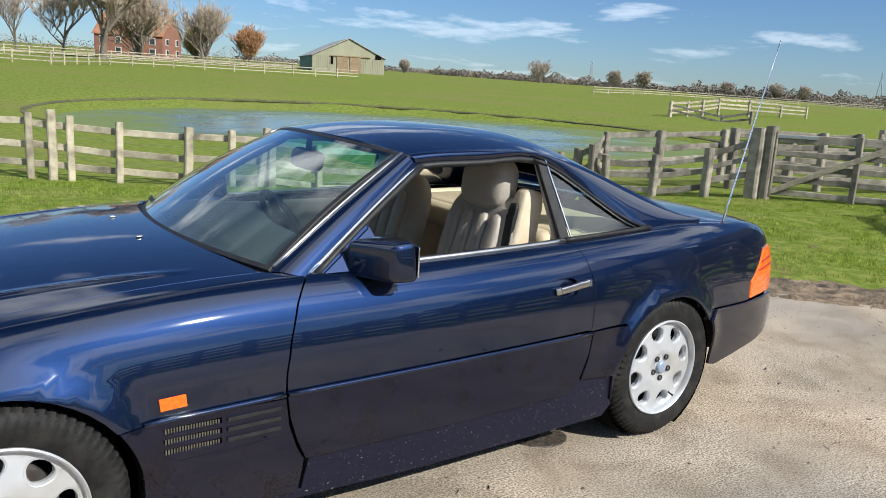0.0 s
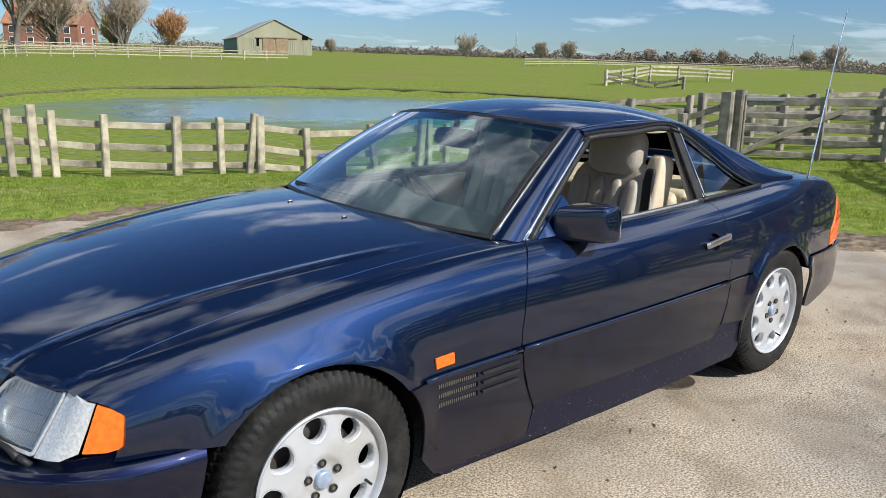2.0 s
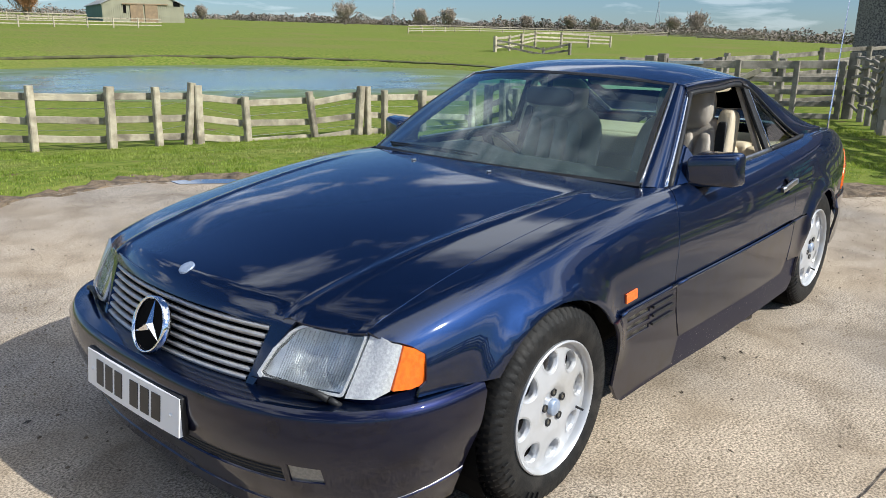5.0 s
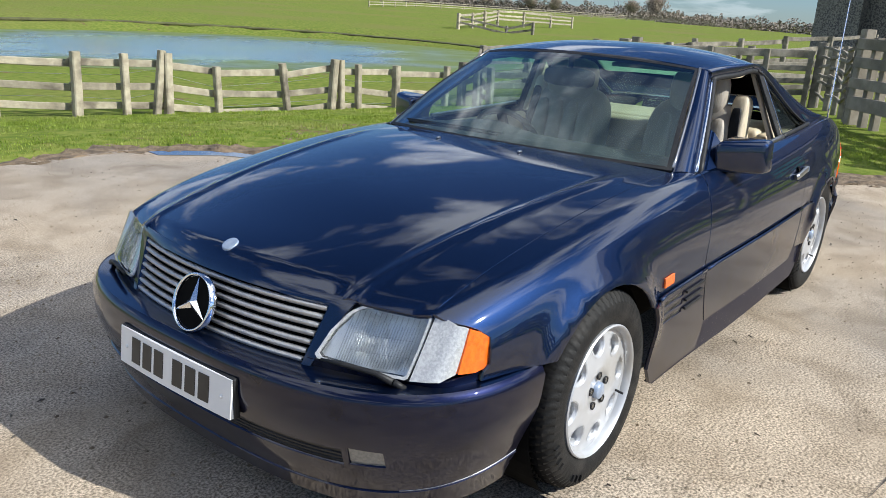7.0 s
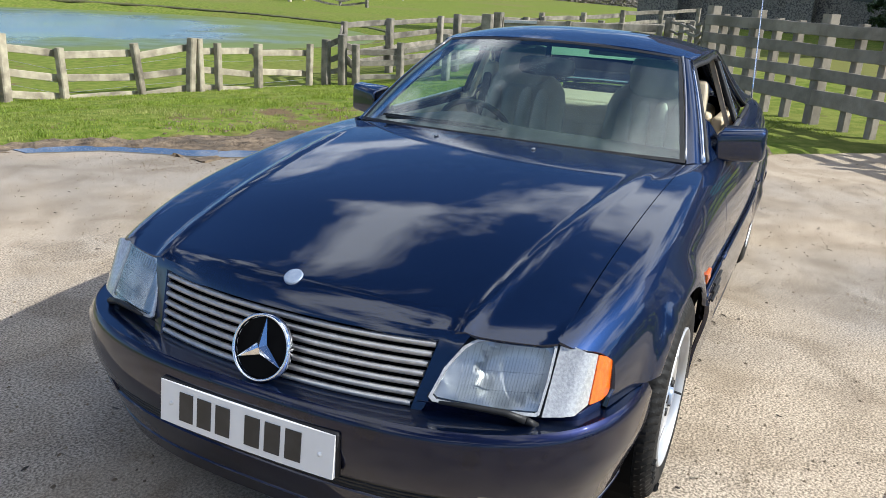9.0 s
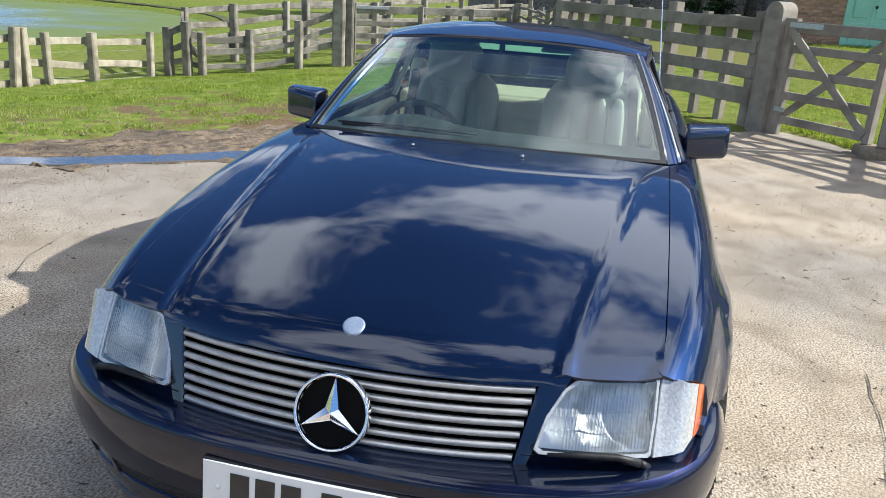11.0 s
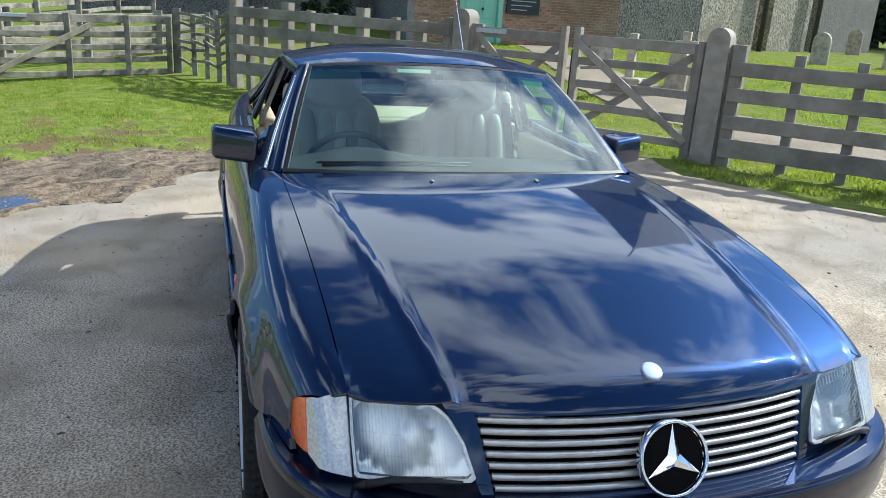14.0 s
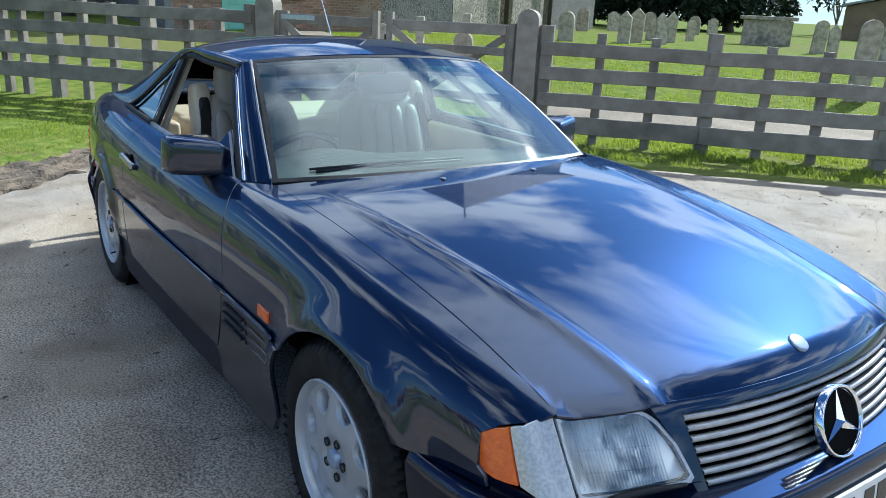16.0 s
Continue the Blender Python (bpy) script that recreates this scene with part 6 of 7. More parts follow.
def dash(u, v):
    y = -0.68 + 1.36 * u
    prof = [(0.72, 0.865), (0.85, 0.882), (1.0, 0.885), (1.10, 0.870), (1.135, 0.82), (1.12, 0.70), (1.08, 0.55)]
    t = v * (len(prof) - 1)
    i = min(int(t), len(prof) - 2)
    a, b = prof[i], prof[i + 1]
    x, z = a[0] + (b[0] - a[0]) * (t - i), a[1] + (b[1] - a[1]) * (t - i)
    hump = math.exp(-((y - 0.37) / 0.19) ** 2) * smoothstep(0.9, 1.08, x)
    return (x + 0.05 * hump, y, z + 0.035 * hump - 0.02 * abs(y) ** 2)


grid_mesh("dashboard", 40, 31, dash, M_DASH, car, "dark padded dashboard")
sw = thing("steering_wheel", "", "")
sw.parent = car
swm = pose(1.30, 0.37, 0.775, 0, 62, 0)
bm = bmesh.new()
rs = []
for k in range(48):
    a = k * math.tau / 48
    rs.append([bm.verts.new(swm @ Vector(((0.192 + 0.014 * math.cos(b)) * math.cos(a), (0.192 + 0.014 * math.cos(b)) * math.sin(a), 0.014 * math.sin(b)))) for b in [j * math.tau / 10 for j in range(10)]])
for k in range(48):
    for j in range(10):
        bm.faces.new((rs[k][j], rs[(k + 1) % 48][j], rs[(k + 1) % 48][(j + 1) % 10], rs[k][(j + 1) % 10]))
bmesh.ops.recalc_face_normals(bm, faces=bm.faces)
part("wheel_rim", bm, M_DASH, sw, smooth=True)
hub = pillow(0, 0, 0, 0.17, 0.19, 0.06, 3)
bmesh.ops.transform(hub, matrix=swm, verts=hub.verts)
part("wheel_hub", hub, M_DASH, sw, smooth=True)
for a in (20, 160, 270):
    part("wheel_spoke", beam(swm @ Vector((0.05 * math.sin(radians(a)), 0.05 * math.cos(radians(a)), 0)), swm @ Vector((0.185 * math.sin(radians(a)), 0.185 * math.cos(radians(a)), 0)), 0.05, 0.02), M_DASH, sw)
im = thing("rear_view_mirror", "", "")
im.parent = car
part("mirror_shell", pillow(1.235, 0.02, 1.135, 0.05, 0.26, 0.085, 4, ry=12), M_DASH, im, smooth=True)
part("mirror_stem", tube([(1.24, 0.02, 1.17), (1.245, 0.02, 1.225)], 0.013, 8), M_DASH, im, smooth=True)
for y in (-0.34, 0.36):
    part("sun_visor", box_bm(1.40, y, 1.205, 0.15, 0.40, 0.018, 0.006, 2, None), M_LEATHER, car, angle=50)

# ---- wheels
def tyre_mesh():
    prof = [(0.205, 0.100), (0.222, 0.112), (0.250, 0.118), (0.283, 0.115), (0.302, 0.104), (0.313, 0.092), (0.317, 0.075), (0.3175, 0.052), (0.309, 0.050), (0.309, 0.044), (0.3185, 0.042), (0.3185, 0.006), (0.310, 0.004), (0.310, -0.004), (0.3185, -0.006),
            (0.3185, -0.042), (0.309, -0.044), (0.309, -0.050), (0.3175, -0.052), (0.317, -0.075), (0.313, -0.092), (0.302, -0.104), (0.283, -0.115), (0.250, -0.118), (0.222, -0.112), (0.205, -0.100)]
    seg = 216
    bm = lathe(prof, seg)
    for v in bm.verts:
        r = math.hypot(v.co.x, v.co.z)
        if r > 0.299:
            a = math.atan2(v.co.z, v.co.x) + abs(v.co.y) * 1.6
            if int((a % math.tau) / math.tau * 72 * 3 + 0.5) % 3 == 0 and r > 0.3115 or (r > 0.299 and r < 0.314 and int((a % math.tau) / math.tau * 216 + 0.5) % 3 == 0):
                k = (r - 0.010) / r
                v.co.x *= k
                v.co.z *= k
    return bm


def wheel(x, sd, steer=0):
    w = thing("wheel", "", "", (x, sd * 0.766, 0.317), (0 if sd < 0 else 180) + steer)
    w.parent = car
    return w


W0 = wheel(0.0, -1)
# outer face looks along -y
part("tyre", tyre_mesh(), M_RUB, W0, "black road tyre with tread blocks", angle=35)
bm = lathe([(0.2115, -0.104), (0.2130, -0.113), (0.2090, -0.117), (0.2030, -0.113), (0.1985, -0.098), (0.197, -0.085)], 96)
rim = part("rim", bm, M_ALLOY, W0, "silver eight-hole alloy rim", angle=40)


def disc_fn(a, b):
    r = math.hypot(a, b)
    dish = -0.086 - 0.020 * (1 - (r / 0.2) ** 2) + 0.010 * smoothstep(0.075, 0.045, r) - 0.006 * smoothstep(0.185, 0.2, r)
    return (a, dish, b)


holes = []
for k in range(8):
    a = math.tau * (k + 0.15) / 8
    pts_ = []
    for j in range(18):
        t = j * math.tau / 18
        rr = 0.152 + 0.033 * math.sin(t)
        ww = (0.0365 + 0.008 * math.sin(t)) * math.cos(t)
        pts_.append((rr * math.cos(a) - ww * math.sin(a), rr * math.sin(a) + ww * math.cos(a)))
    holes.append(pts_)
panel("wheel_disc", [(0.1995 * math.cos(k * math.tau / 72), 0.1995 * math.sin(k * math.tau / 72)) for k in range(72)], disc_fn, 0.016, M_ALLOY, rim, outward=(0, 0.5, 0), holes=holes, thick=0.030)
for hp in holes:
    # soft lip round each hole
    cx_, cz_ = sum(p[0] for p in hp) / 18, sum(p[1] for p in hp) / 18
    bm = bmesh.new()
    r0 = [bm.verts.new(Vector(disc_fn(*p)) + Vector((0, -0.001, 0))) for p in [(cx_ + (p[0] - cx_) * 1.16, cz_ + (p[1] - cz_) * 1.16) for p in hp]]
    r1 = [bm.verts.new(Vector(disc_fn(*p)) + Vector((0, -0.0005, 0))) for p in [(cx_ + (p[0] - cx_) * 1.05, cz_ + (p[1] - cz_) * 1.05) for p in hp]]
    r2 = [bm.verts.new(Vector(disc_fn(*p)) + Vector((0, 0.012, 0))) for p in [(cx_ + (p[0] - cx_) * 0.93, cz_ + (p[1] - cz_) * 0.93) for p in hp]]
    for ra, rb in ((r0, r1), (r1, r2)):
        for j in range(18):
            bm.faces.new((ra[j], ra[(j + 1) % 18], rb[(j + 1) % 18], rb[j]))
    bmesh.ops.recalc_face_normals(bm, faces=bm.faces)
    part("hole_lip", bm, M_ALLOY, rim, smooth=True)
part("rim_barrel", lathe([(0.197, -0.085), (0.192, -0.04), (0.19, 0.06)], 60), M_DARK, W0, smooth=True)
part("barrel_back", lathe([(0.0, 0.02), (0.195, 0.02)], 48), M_DARK, W0)
part("brake_disc", lathe([(0.05, -0.03), (0.145, -0.03), (0.145, -0.01)], 48), surf("brake_iron", (0.20, 0.19, 0.18), (0.14, 0.12, 0.11), 20, 0.45, 0.8), W0)
for k in range(5):
    a = math.tau * (k + 0.3) / 5
    bm = lathe([(0.0, -0.103), (0.0065, -0.103), (0.008, -0.099), (0.008, -0.088)], 6)
    bmesh.ops.translate(bm, vec=(0.050 * math.cos(a), 0, 0.050 * math.sin(a)), verts=bm.verts)
    part("wheel_bolt", bm, M_BOLT, W0, angle=40)
    bm = lathe([(0.0125, -0.0985), (0.0125, -0.1045), (0.0085, -0.1035), (0.0085, -0.098)], 16)
    bmesh.ops.translate(bm, vec=(0.050 * math.cos(a), 0, 0.050 * math.sin(a)), verts=bm.verts)
    part("bolt_seat", bm, M_BLACK, W0, smooth=True)
part("centre_cap", lathe([(0.0, -0.112), (0.022, -0.111), (0.0265, -0.108), (0.028, -0.09)], 32), M_BADGE, W0, "pale blue-grey centre cap", smooth=True)
part("valve", tube([(0.145, -0.088, -0.055), (0.150, -0.120, -0.062)], 0.004, 8), M_BLACK, W0)
for k in range(7):
    a = radians(196 + 6 * k) if k < 4 else radians(214 + 6 * k)
    part("tyre_mark", beam((0.262 * math.cos(a), -0.1175, 0.262 * math.sin(a)), (0.284 * math.cos(a), -0.1165, 0.284 * math.sin(a)), 0.012, 0.004), M_RUB, W0)
for x, sd, st_ in ((2.515, -1, 0), (0.0, 1, 0), (2.515, 1, 0)):
    copy_thing(W0, pose(x, sd * 0.766, 0.317, 0, 38 * (x > 1) + 21 * (sd > 0), 0 if sd < 0 else 180))



# ---------------------------------------------------------------- beyond the field
M_BARK = surf("bare_bark", (0.20, 0.165, 0.135), (0.13, 0.105, 0.085), 3, 0.9, bump=0.05, bscale=20)
M_TWIG = surf("bare_twigs", (0.46, 0.37, 0.29), (0.36, 0.285, 0.22), 0.6, 0.9)
M_FARTWIG = surf("far_twigs", (0.38, 0.32, 0.26), (0.30, 0.255, 0.20), 0.2, 0.95)
M_WILLOW = surf("orange_willow_twigs", (0.42, 0.22, 0.10), (0.33, 0.17, 0.085), 0.5, 0.9)
M_YELLOWT = surf("yellow_budding_twigs", (0.42, 0.34, 0.13), (0.32, 0.26, 0.11), 0.5, 0.9)
M_HEDGE = surf("far_hedge", (0.24, 0.20, 0.165), (0.165, 0.15, 0.125), 0.10, 0.95, c3=(0.23, 0.185, 0.14), scale3=0.03)
M_YEW = surf("dark_evergreen", (0.016, 0.030, 0.014), (0.03, 0.05, 0.022), 0.7, 0.8)
M_IVY = surf("ivy_leaves", (0.035, 0.06, 0.02), (0.055, 0.09, 0.03), 2, 0.6)
M_BARN = surf("olive_barn_sheet", (0.30, 0.29, 0.20), (0.26, 0.25, 0.17), 0.6, 0.7, stretch=(1, 1, 0.2))
M_BARNG = surf("green_barn_sheet", (0.05, 0.13, 0.085), (0.04, 0.11, 0.07), 0.6, 0.6)
M_ROOFG = surf("grey_roof_sheet", (0.33, 0.33, 0.31), (0.27, 0.27, 0.26), 0.8, 0.7)
M_BARND = surf("brown_barn_door", (0.27, 0.19, 0.11), (0.21, 0.15, 0.09), 1.5, 0.8)
M_HBRICK = surf("red_house_brick", (0.27, 0.12, 0.08), (0.21, 0.10, 0.07), 1.2, 0.9)
M_TILE = surf("orange_roof_tiles", (0.34, 0.155, 0.085), (0.27, 0.125, 0.07), 1.0, 0.9, bump=0.05, bscale=6)
M_PANE = surf("dark_window_glass", (0.03, 0.035, 0.04), (0.05, 0.055, 0.06), 1, 0.1)
M_WHITE = surf("white_paint", (0.75, 0.75, 0.72), (0.68, 0.68, 0.65), 3, 0.5)
M_PYLON = surf("pylon_steel", (0.30, 0.34, 0.38), (0.26, 0.30, 0.34), 0.2, 0.6, 0.3)
EYE0 = Vector((-0.14, -2.92, 0))


def at(az, dist, eye=EYE0):
    """A place on the land by bearing (degrees from +y towards +x) and distance."""
    x, y = eye.x + dist * math.sin(radians(az)), eye.y + dist * math.cos(radians(az))
    return (x, y, ground_z(x, y))


def bare_tree(name, place, height, spread, label, twig=M_TWIG, seed=0, stems=1, twigs=2600, thick=0.03, trunk=0.35, low=0.45):
    """Trunk and forking limbs, with a haze of fine twigs towards the ends."""
    rng = random.Random(seed)
    t = thing(name, label, "tree", place)
    bm = bmesh.new()
    ends = []

    def limb(p, d, length, r, level):
        pts, q, dd = [p], Vector(p), Vector(d)
        for k in range(3):
            dd = (dd + Vector((rng.uniform(-.18, .18), rng.uniform(-.18, .18), rng.uniform(-.05, .14)))).normalized()
            q = q + dd * length / 3
            pts.append(Vector(q))
        n = 5 if level < 2 else 3
        rings = []
        for i, c in enumerate(pts):
            rr = r * (1 - 0.22 * i)
            a = dd.cross(Vector((1, 0.3, 0))).normalized(); b = a.cross(dd)
            rings.append([bm.verts.new(c + (a * math.cos(k * math.tau / n) + b * math.sin(k * math.tau / n)) * rr) for k in range(n)])
        for r0, r1 in zip(rings, rings[1:]):
            for j in range(n):
                bm.faces.new((r0[j], r0[(j + 1) % n], r1[(j + 1) % n], r1[j]))
        if level >= 2:
            ends.append((pts[1], pts[-1]))
        if level < 4:
            for k in range(3 if level else (5 if low > 0.2 else 8)):
                f = rng.uniform(low if level == 0 else 0.3, 1.0) if k else 1.0
                i = min(2, int(f * 3))
                base = pts[i].lerp(pts[i + 1], f * 3 - i)
                side = Vector((rng.uniform(-1, 1), rng.uniform(-1, 1), rng.uniform(0.1, 0.9))).normalized()
                nd = (dd * 0.75 + side * 0.75 * spread).normalized()
                limb(base, nd, length * rng.uniform(0.72, 0.98), r * 0.52, level + 1)
    for s in range(stems):
        lean = Vector((rng.uniform(-.3, .3), rng.uniform(-.3, .3), 1)) if stems > 1 else Vector((0.03, 0, 1))
        limb(Vector((rng.uniform(-.4, .4) * (stems > 1), 0, -0.2)), lean.normalized(), height * 0.24, trunk, 0)
    part("trunk", bm, M_BARK, t, smooth=True)
    V, F = [], []
    for k in range(twigs):
        a, b = ends[rng.randrange(len(ends))]
        p = a.lerp(b, rng.uniform(0.1, 1.05))
        d = ((b - a).normalized() + Vector((rng.uniform(-1, 1), rng.uniform(-1, 1), rng.uniform(-.3, 1))) * 0.8).normalized()
        L = height * rng.uniform(0.04, 0.11)
        w = d.cross(Vector((rng.uniform(-1, 1), rng.uniform(-1, 1), 0.2))).normalized() * thick
        s = len(V)
        V += [p - w, p + w, p + d * L]
        F.append((s, s + 1, s + 2))
    link_mesh("crown", V, F, twig, t)
    return t


bare_tree("bare_tree", at(11.6, 118), 17, 1.4, "large bare winter tree with dark trunk beside the farmhouse", seed=3, twigs=14000, trunk=0.6, thick=0.032, low=0.35)
bare_tree("bare_tree", at(9.2, 125), 14, 1.2, "pale bare winter tree at the field edge", seed=5, twigs=6000, trunk=0.3, thick=0.03, low=0.3)
bare_tree("bare_tree", at(13.9, 128), 13, 1.3, "bushy bare brown tree before the farmhouse", seed=8, twigs=16000, stems=4, trunk=0.3, thick=0.036, low=0.1)
bare_tree("bare_tree", at(6.6, 140), 12, 0.8, "pale bare winter tree at the field edge", seed=9, twigs=2500, trunk=0.3)
bare_tree("bare_tree", at(5.0, 100), 15, 1.0, "bare winter tree at the field edge", seed=19, twigs=2500, trunk=0.3)
bare_tree("bare_tree", at(18.0, 150), 13, 0.75, "pale bare multi-stemmed tree beside the farmhouse", seed=11, twigs=8000, stems=3, trunk=0.25, thick=0.036, low=0.15)
bare_tree("willow_bush", at(17.4, 158), 7.5, 0.8, "yellow budding willow bush", M_YELLOWT, 12, 5, 7000, 0.05, 0.14, 0.02)
bare_tree("willow_bush", at(20.9, 150), 8.0, 0.7, "dense orange-brown willow bush in the field", M_WILLOW, 13, 8, 12000, 0.05, 0.10, 0.02)
for az_, d_, h_, s_ in ((31.9, 330, 7, 21), (41.6, 330, 11, 22), (46.9, 300, 8, 23), (48.9, 310, 9, 24), (54.5, 420, 9, 25), (57.5, 420, 10, 28), (59.2, 400, 9, 26), (64.5, 360, 9, 29), (66.0, 330, 11, 27)):
    bare_tree("bare_tree", at(az_, d_), h_, 1.15, "distant bare hedgerow tree", M_FARTWIG, seed=s_, twigs=6000, stems=4, thick=0.085, trunk=0.16, low=0.02)


def hedge_line():
    """Low hedges, copses and reed beds that edge the flat land."""
    rng = random.Random(31)
    V, F = [], []
    for az0, az1, d0, d1, h0, h1, n in ((22, 38, 520, 560, 3, 6, 2600), (34, 70, 470, 520, 3, 8.5, 19000), (52, 68, 420, 430, 3, 11, 8000), (60, 80, 330, 300, 2.5, 6, 5000), (66, 78, 230, 160, 1.5, 3.8, 4200), (-4, 24, 260, 330, 3, 7, 4000), (20, 72, 900, 1000, 5, 9, 9000), (-30, 0, 300, 300, 3, 8, 2500)):
        for k in range(n):
            u = rng.random()
            az_ = az0 + (az1 - az0) * u
            env = 0.45 + 0.75 * max(0.0, noise.noise((az_ * 0.9, d0 * 0.1, 0)) + 0.35 * noise.noise((az_ * 4, d0, 1)) + 0.25)
            x, y, z = at(az_, d0 + (d1 - d0) * u + rng.uniform(-6, 6))
            p = Vector((x, y, z + rng.random() ** 1.4 * h1 * env * 0.75))
            s_ = rng.uniform(0.35, 0.8) * d0 / 480
            a = Vector((rng.uniform(-1, 1), rng.uniform(-1, 1), rng.uniform(-.6, 1))).normalized()
            b = a.cross(Vector((rng.uniform(-1, 1), rng.uniform(-1, 1), 1))).normalized()
            i = len(V)
            V += [p - a * s_, p + b * s_ * .7, p + a * s_, p - b * s_ * .7]
            F.append((i, i + 1, i + 2, i + 3))
    return tagged(link_mesh("far_hedges", V, F, M_HEDGE), "brown winter hedges and copses along the horizon", "hedge", kind="stuff")


hedge_line()


def gabled(name, label, cat, place, rz, w, l, eave, ridge, m_wall, m_side, m_roof, over=0.3):
    """A gabled shell; local x across the gable, y along the ridge."""
    h = thing(name, label, cat, place, rz)
    V = [(-w / 2, 0, -.5), (w / 2, 0, -.5), (w / 2, 0, eave), (0, 0, ridge), (-w / 2, 0, eave)]
    V += [(x, l, z) for x, y, z in V]
    link_mesh("gable_wall", V[:5], [(0, 1, 2, 3, 4)], m_wall, h)
    link_mesh("gable_wall", V[5:], [(4, 3, 2, 1, 0)], m_wall, h)
    link_mesh("side_wall", [V[0], V[4], V[9], V[5]], [(0, 1, 2, 3)], m_side, h)
    link_mesh("side_wall", [V[1], V[6], V[7], V[2]], [(0, 1, 2, 3)], m_side, h)
    k = (ridge - eave) / (w / 2)
    for s in (-1, 1):
        bm = bmesh.new()
        a = [(0, -over, ridge + .06), (s * (w / 2 + over), -over, eave - over * k + .06), (s * (w / 2 + over), l + over, eave - over * k + .06), (0, l + over, ridge + .06)]
        lo = [bm.verts.new(p) for p in a]
        hi = [bm.verts.new((p[0], p[1], p[2] + 0.14)) for p in a]
        bm.faces.new(lo); bm.faces.new(hi)
        for i in range(4):
            bm.faces.new((lo[i], lo[(i + 1) % 4], hi[(i + 1) % 4], hi[i]))
        bmesh.ops.recalc_face_normals(bm, faces=bm.faces)
        part("roof_slope", bm, m_roof, h)
    return h


bp_ = at(27.90, 162)
barn = gabled("barn", "olive sheet-metal barn with brown sliding doors in pasture", "barn", bp_, -27.6 + 9, 14.6, 24, 3.1, 6.6, M_BARN, M_BARNG, M_ROOFG)
for x0 in (-1.3, 1.3):
    part("barn_door", box_bm(x0, -0.12, 1.55, 2.3, 0.12, 3.1, 0.02), M_BARND, barn, "brown timber sliding door")
part("door_track", box_bm(0.3, -0.2, 3.2, 8.2, 0.16, 0.2, 0.02), M_BARND, barn)
# near-black boxes on the gable, painted as the shade of openings
part("barn_opening", box_bm(6.0, -0.02, 3.35, 1.2, 0.1, 0.9), M_DARK, barn)
part("barn_opening", box_bm(-3.4, -0.02, 2.3, 0.5, 0.1, 1.5), M_DARK, barn)
for k in range(40):
    part("sheet_rib", box_bm(-7.1 + 14.2 * k / 39, -0.03, 1.5 + 0.0, 0.07, 0.06, 3.2), M_BARN, barn)
hp_ = at(15.9, 172)
house = gabled("farmhouse", "red brick farmhouse with orange tiled roof behind bare trees", "house", hp_, -15.3 + 66, 9.0, 14.0, 4.4, 8.5, M_HBRICK, M_HBRICK, M_TILE)
part("chimney", box_bm(0.0, 1.0, 8.9, 0.9, 0.8, 2.0, 0.05), M_HBRICK, house)
part("chimney_pot", lathe([(0.18, 9.85), (0.15, 10.4), (0.10, 10.4)], 12, "Z"), M_TILE, house)
bpy.data.objects["chimney_pot"].location = (0, 1.0, 0)
for x0 in (-2.4, 2.4):
    for z0 in (1.2, 3.3):
        wn_ = part("window", box_bm(x0, -0.05, z0, 1.2, 0.14, 1.3, 0.02), M_WHITE, house)
        part("pane", box_bm(x0, -0.13, z0, 1.0, 0.03, 1.1), M_PANE, wn_)
for y0 in (2, 5.4, 9.0, 12.3):
    for z0 in (1.2, 3.2):
        for s in (-1, 1):
            wn_ = part("window", box_bm(s * 4.52, y0, z0, 0.14, 1.2, 1.3, 0.02), M_WHITE, house)
            part("pane", box_bm(s * 4.60, y0, z0, 0.03, 1.0, 1.1), M_PANE, wn_)


def far_rail(pts, label, hgt=1.25, gap=2.6):
    f = thing("paddock_fence", label, "fence")
    for a, b in zip(pts, pts[1:]):
        n = max(1, int(math.dist(a[:2], b[:2]) / gap))
        for k in range(n):
            x, y = a[0] + (b[0] - a[0]) * k / n, a[1] + (b[1] - a[1]) * k / n
            z = ground_z(x, y)
            part("post", beam((x, y, z - .2), (x, y, z + hgt), 0.16, 0.14), M_PALE, f)
        for dz in (0.35, 0.72, 1.1):
            part("rail", beam((a[0], a[1], ground_z(*a[:2]) + dz), (b[0], b[1], ground_z(*b[:2]) + dz), 0.05, 0.12), M_PALE, f)
    return f


far_rail([at(a, d) for a, d in ((-8, 90), (2, 86), (8.5, 84), (12, 96), (16, 100), (20, 101), (24, 104), (28.6, 108))], "pale timber paddock rails across the far pasture")
far_rail([at(a, d) for a, d in ((3, 112), (10, 118), (16, 128), (22, 134), (24.3, 140))], "pale timber paddock rails across the far pasture")
far_rail([at(a, d) for a, d in ((45.5, 120), (49.0, 150), (54, 170), (59, 190), (64, 200), (70, 190))], "low stock fence posts across the far pasture", 0.9, 7)


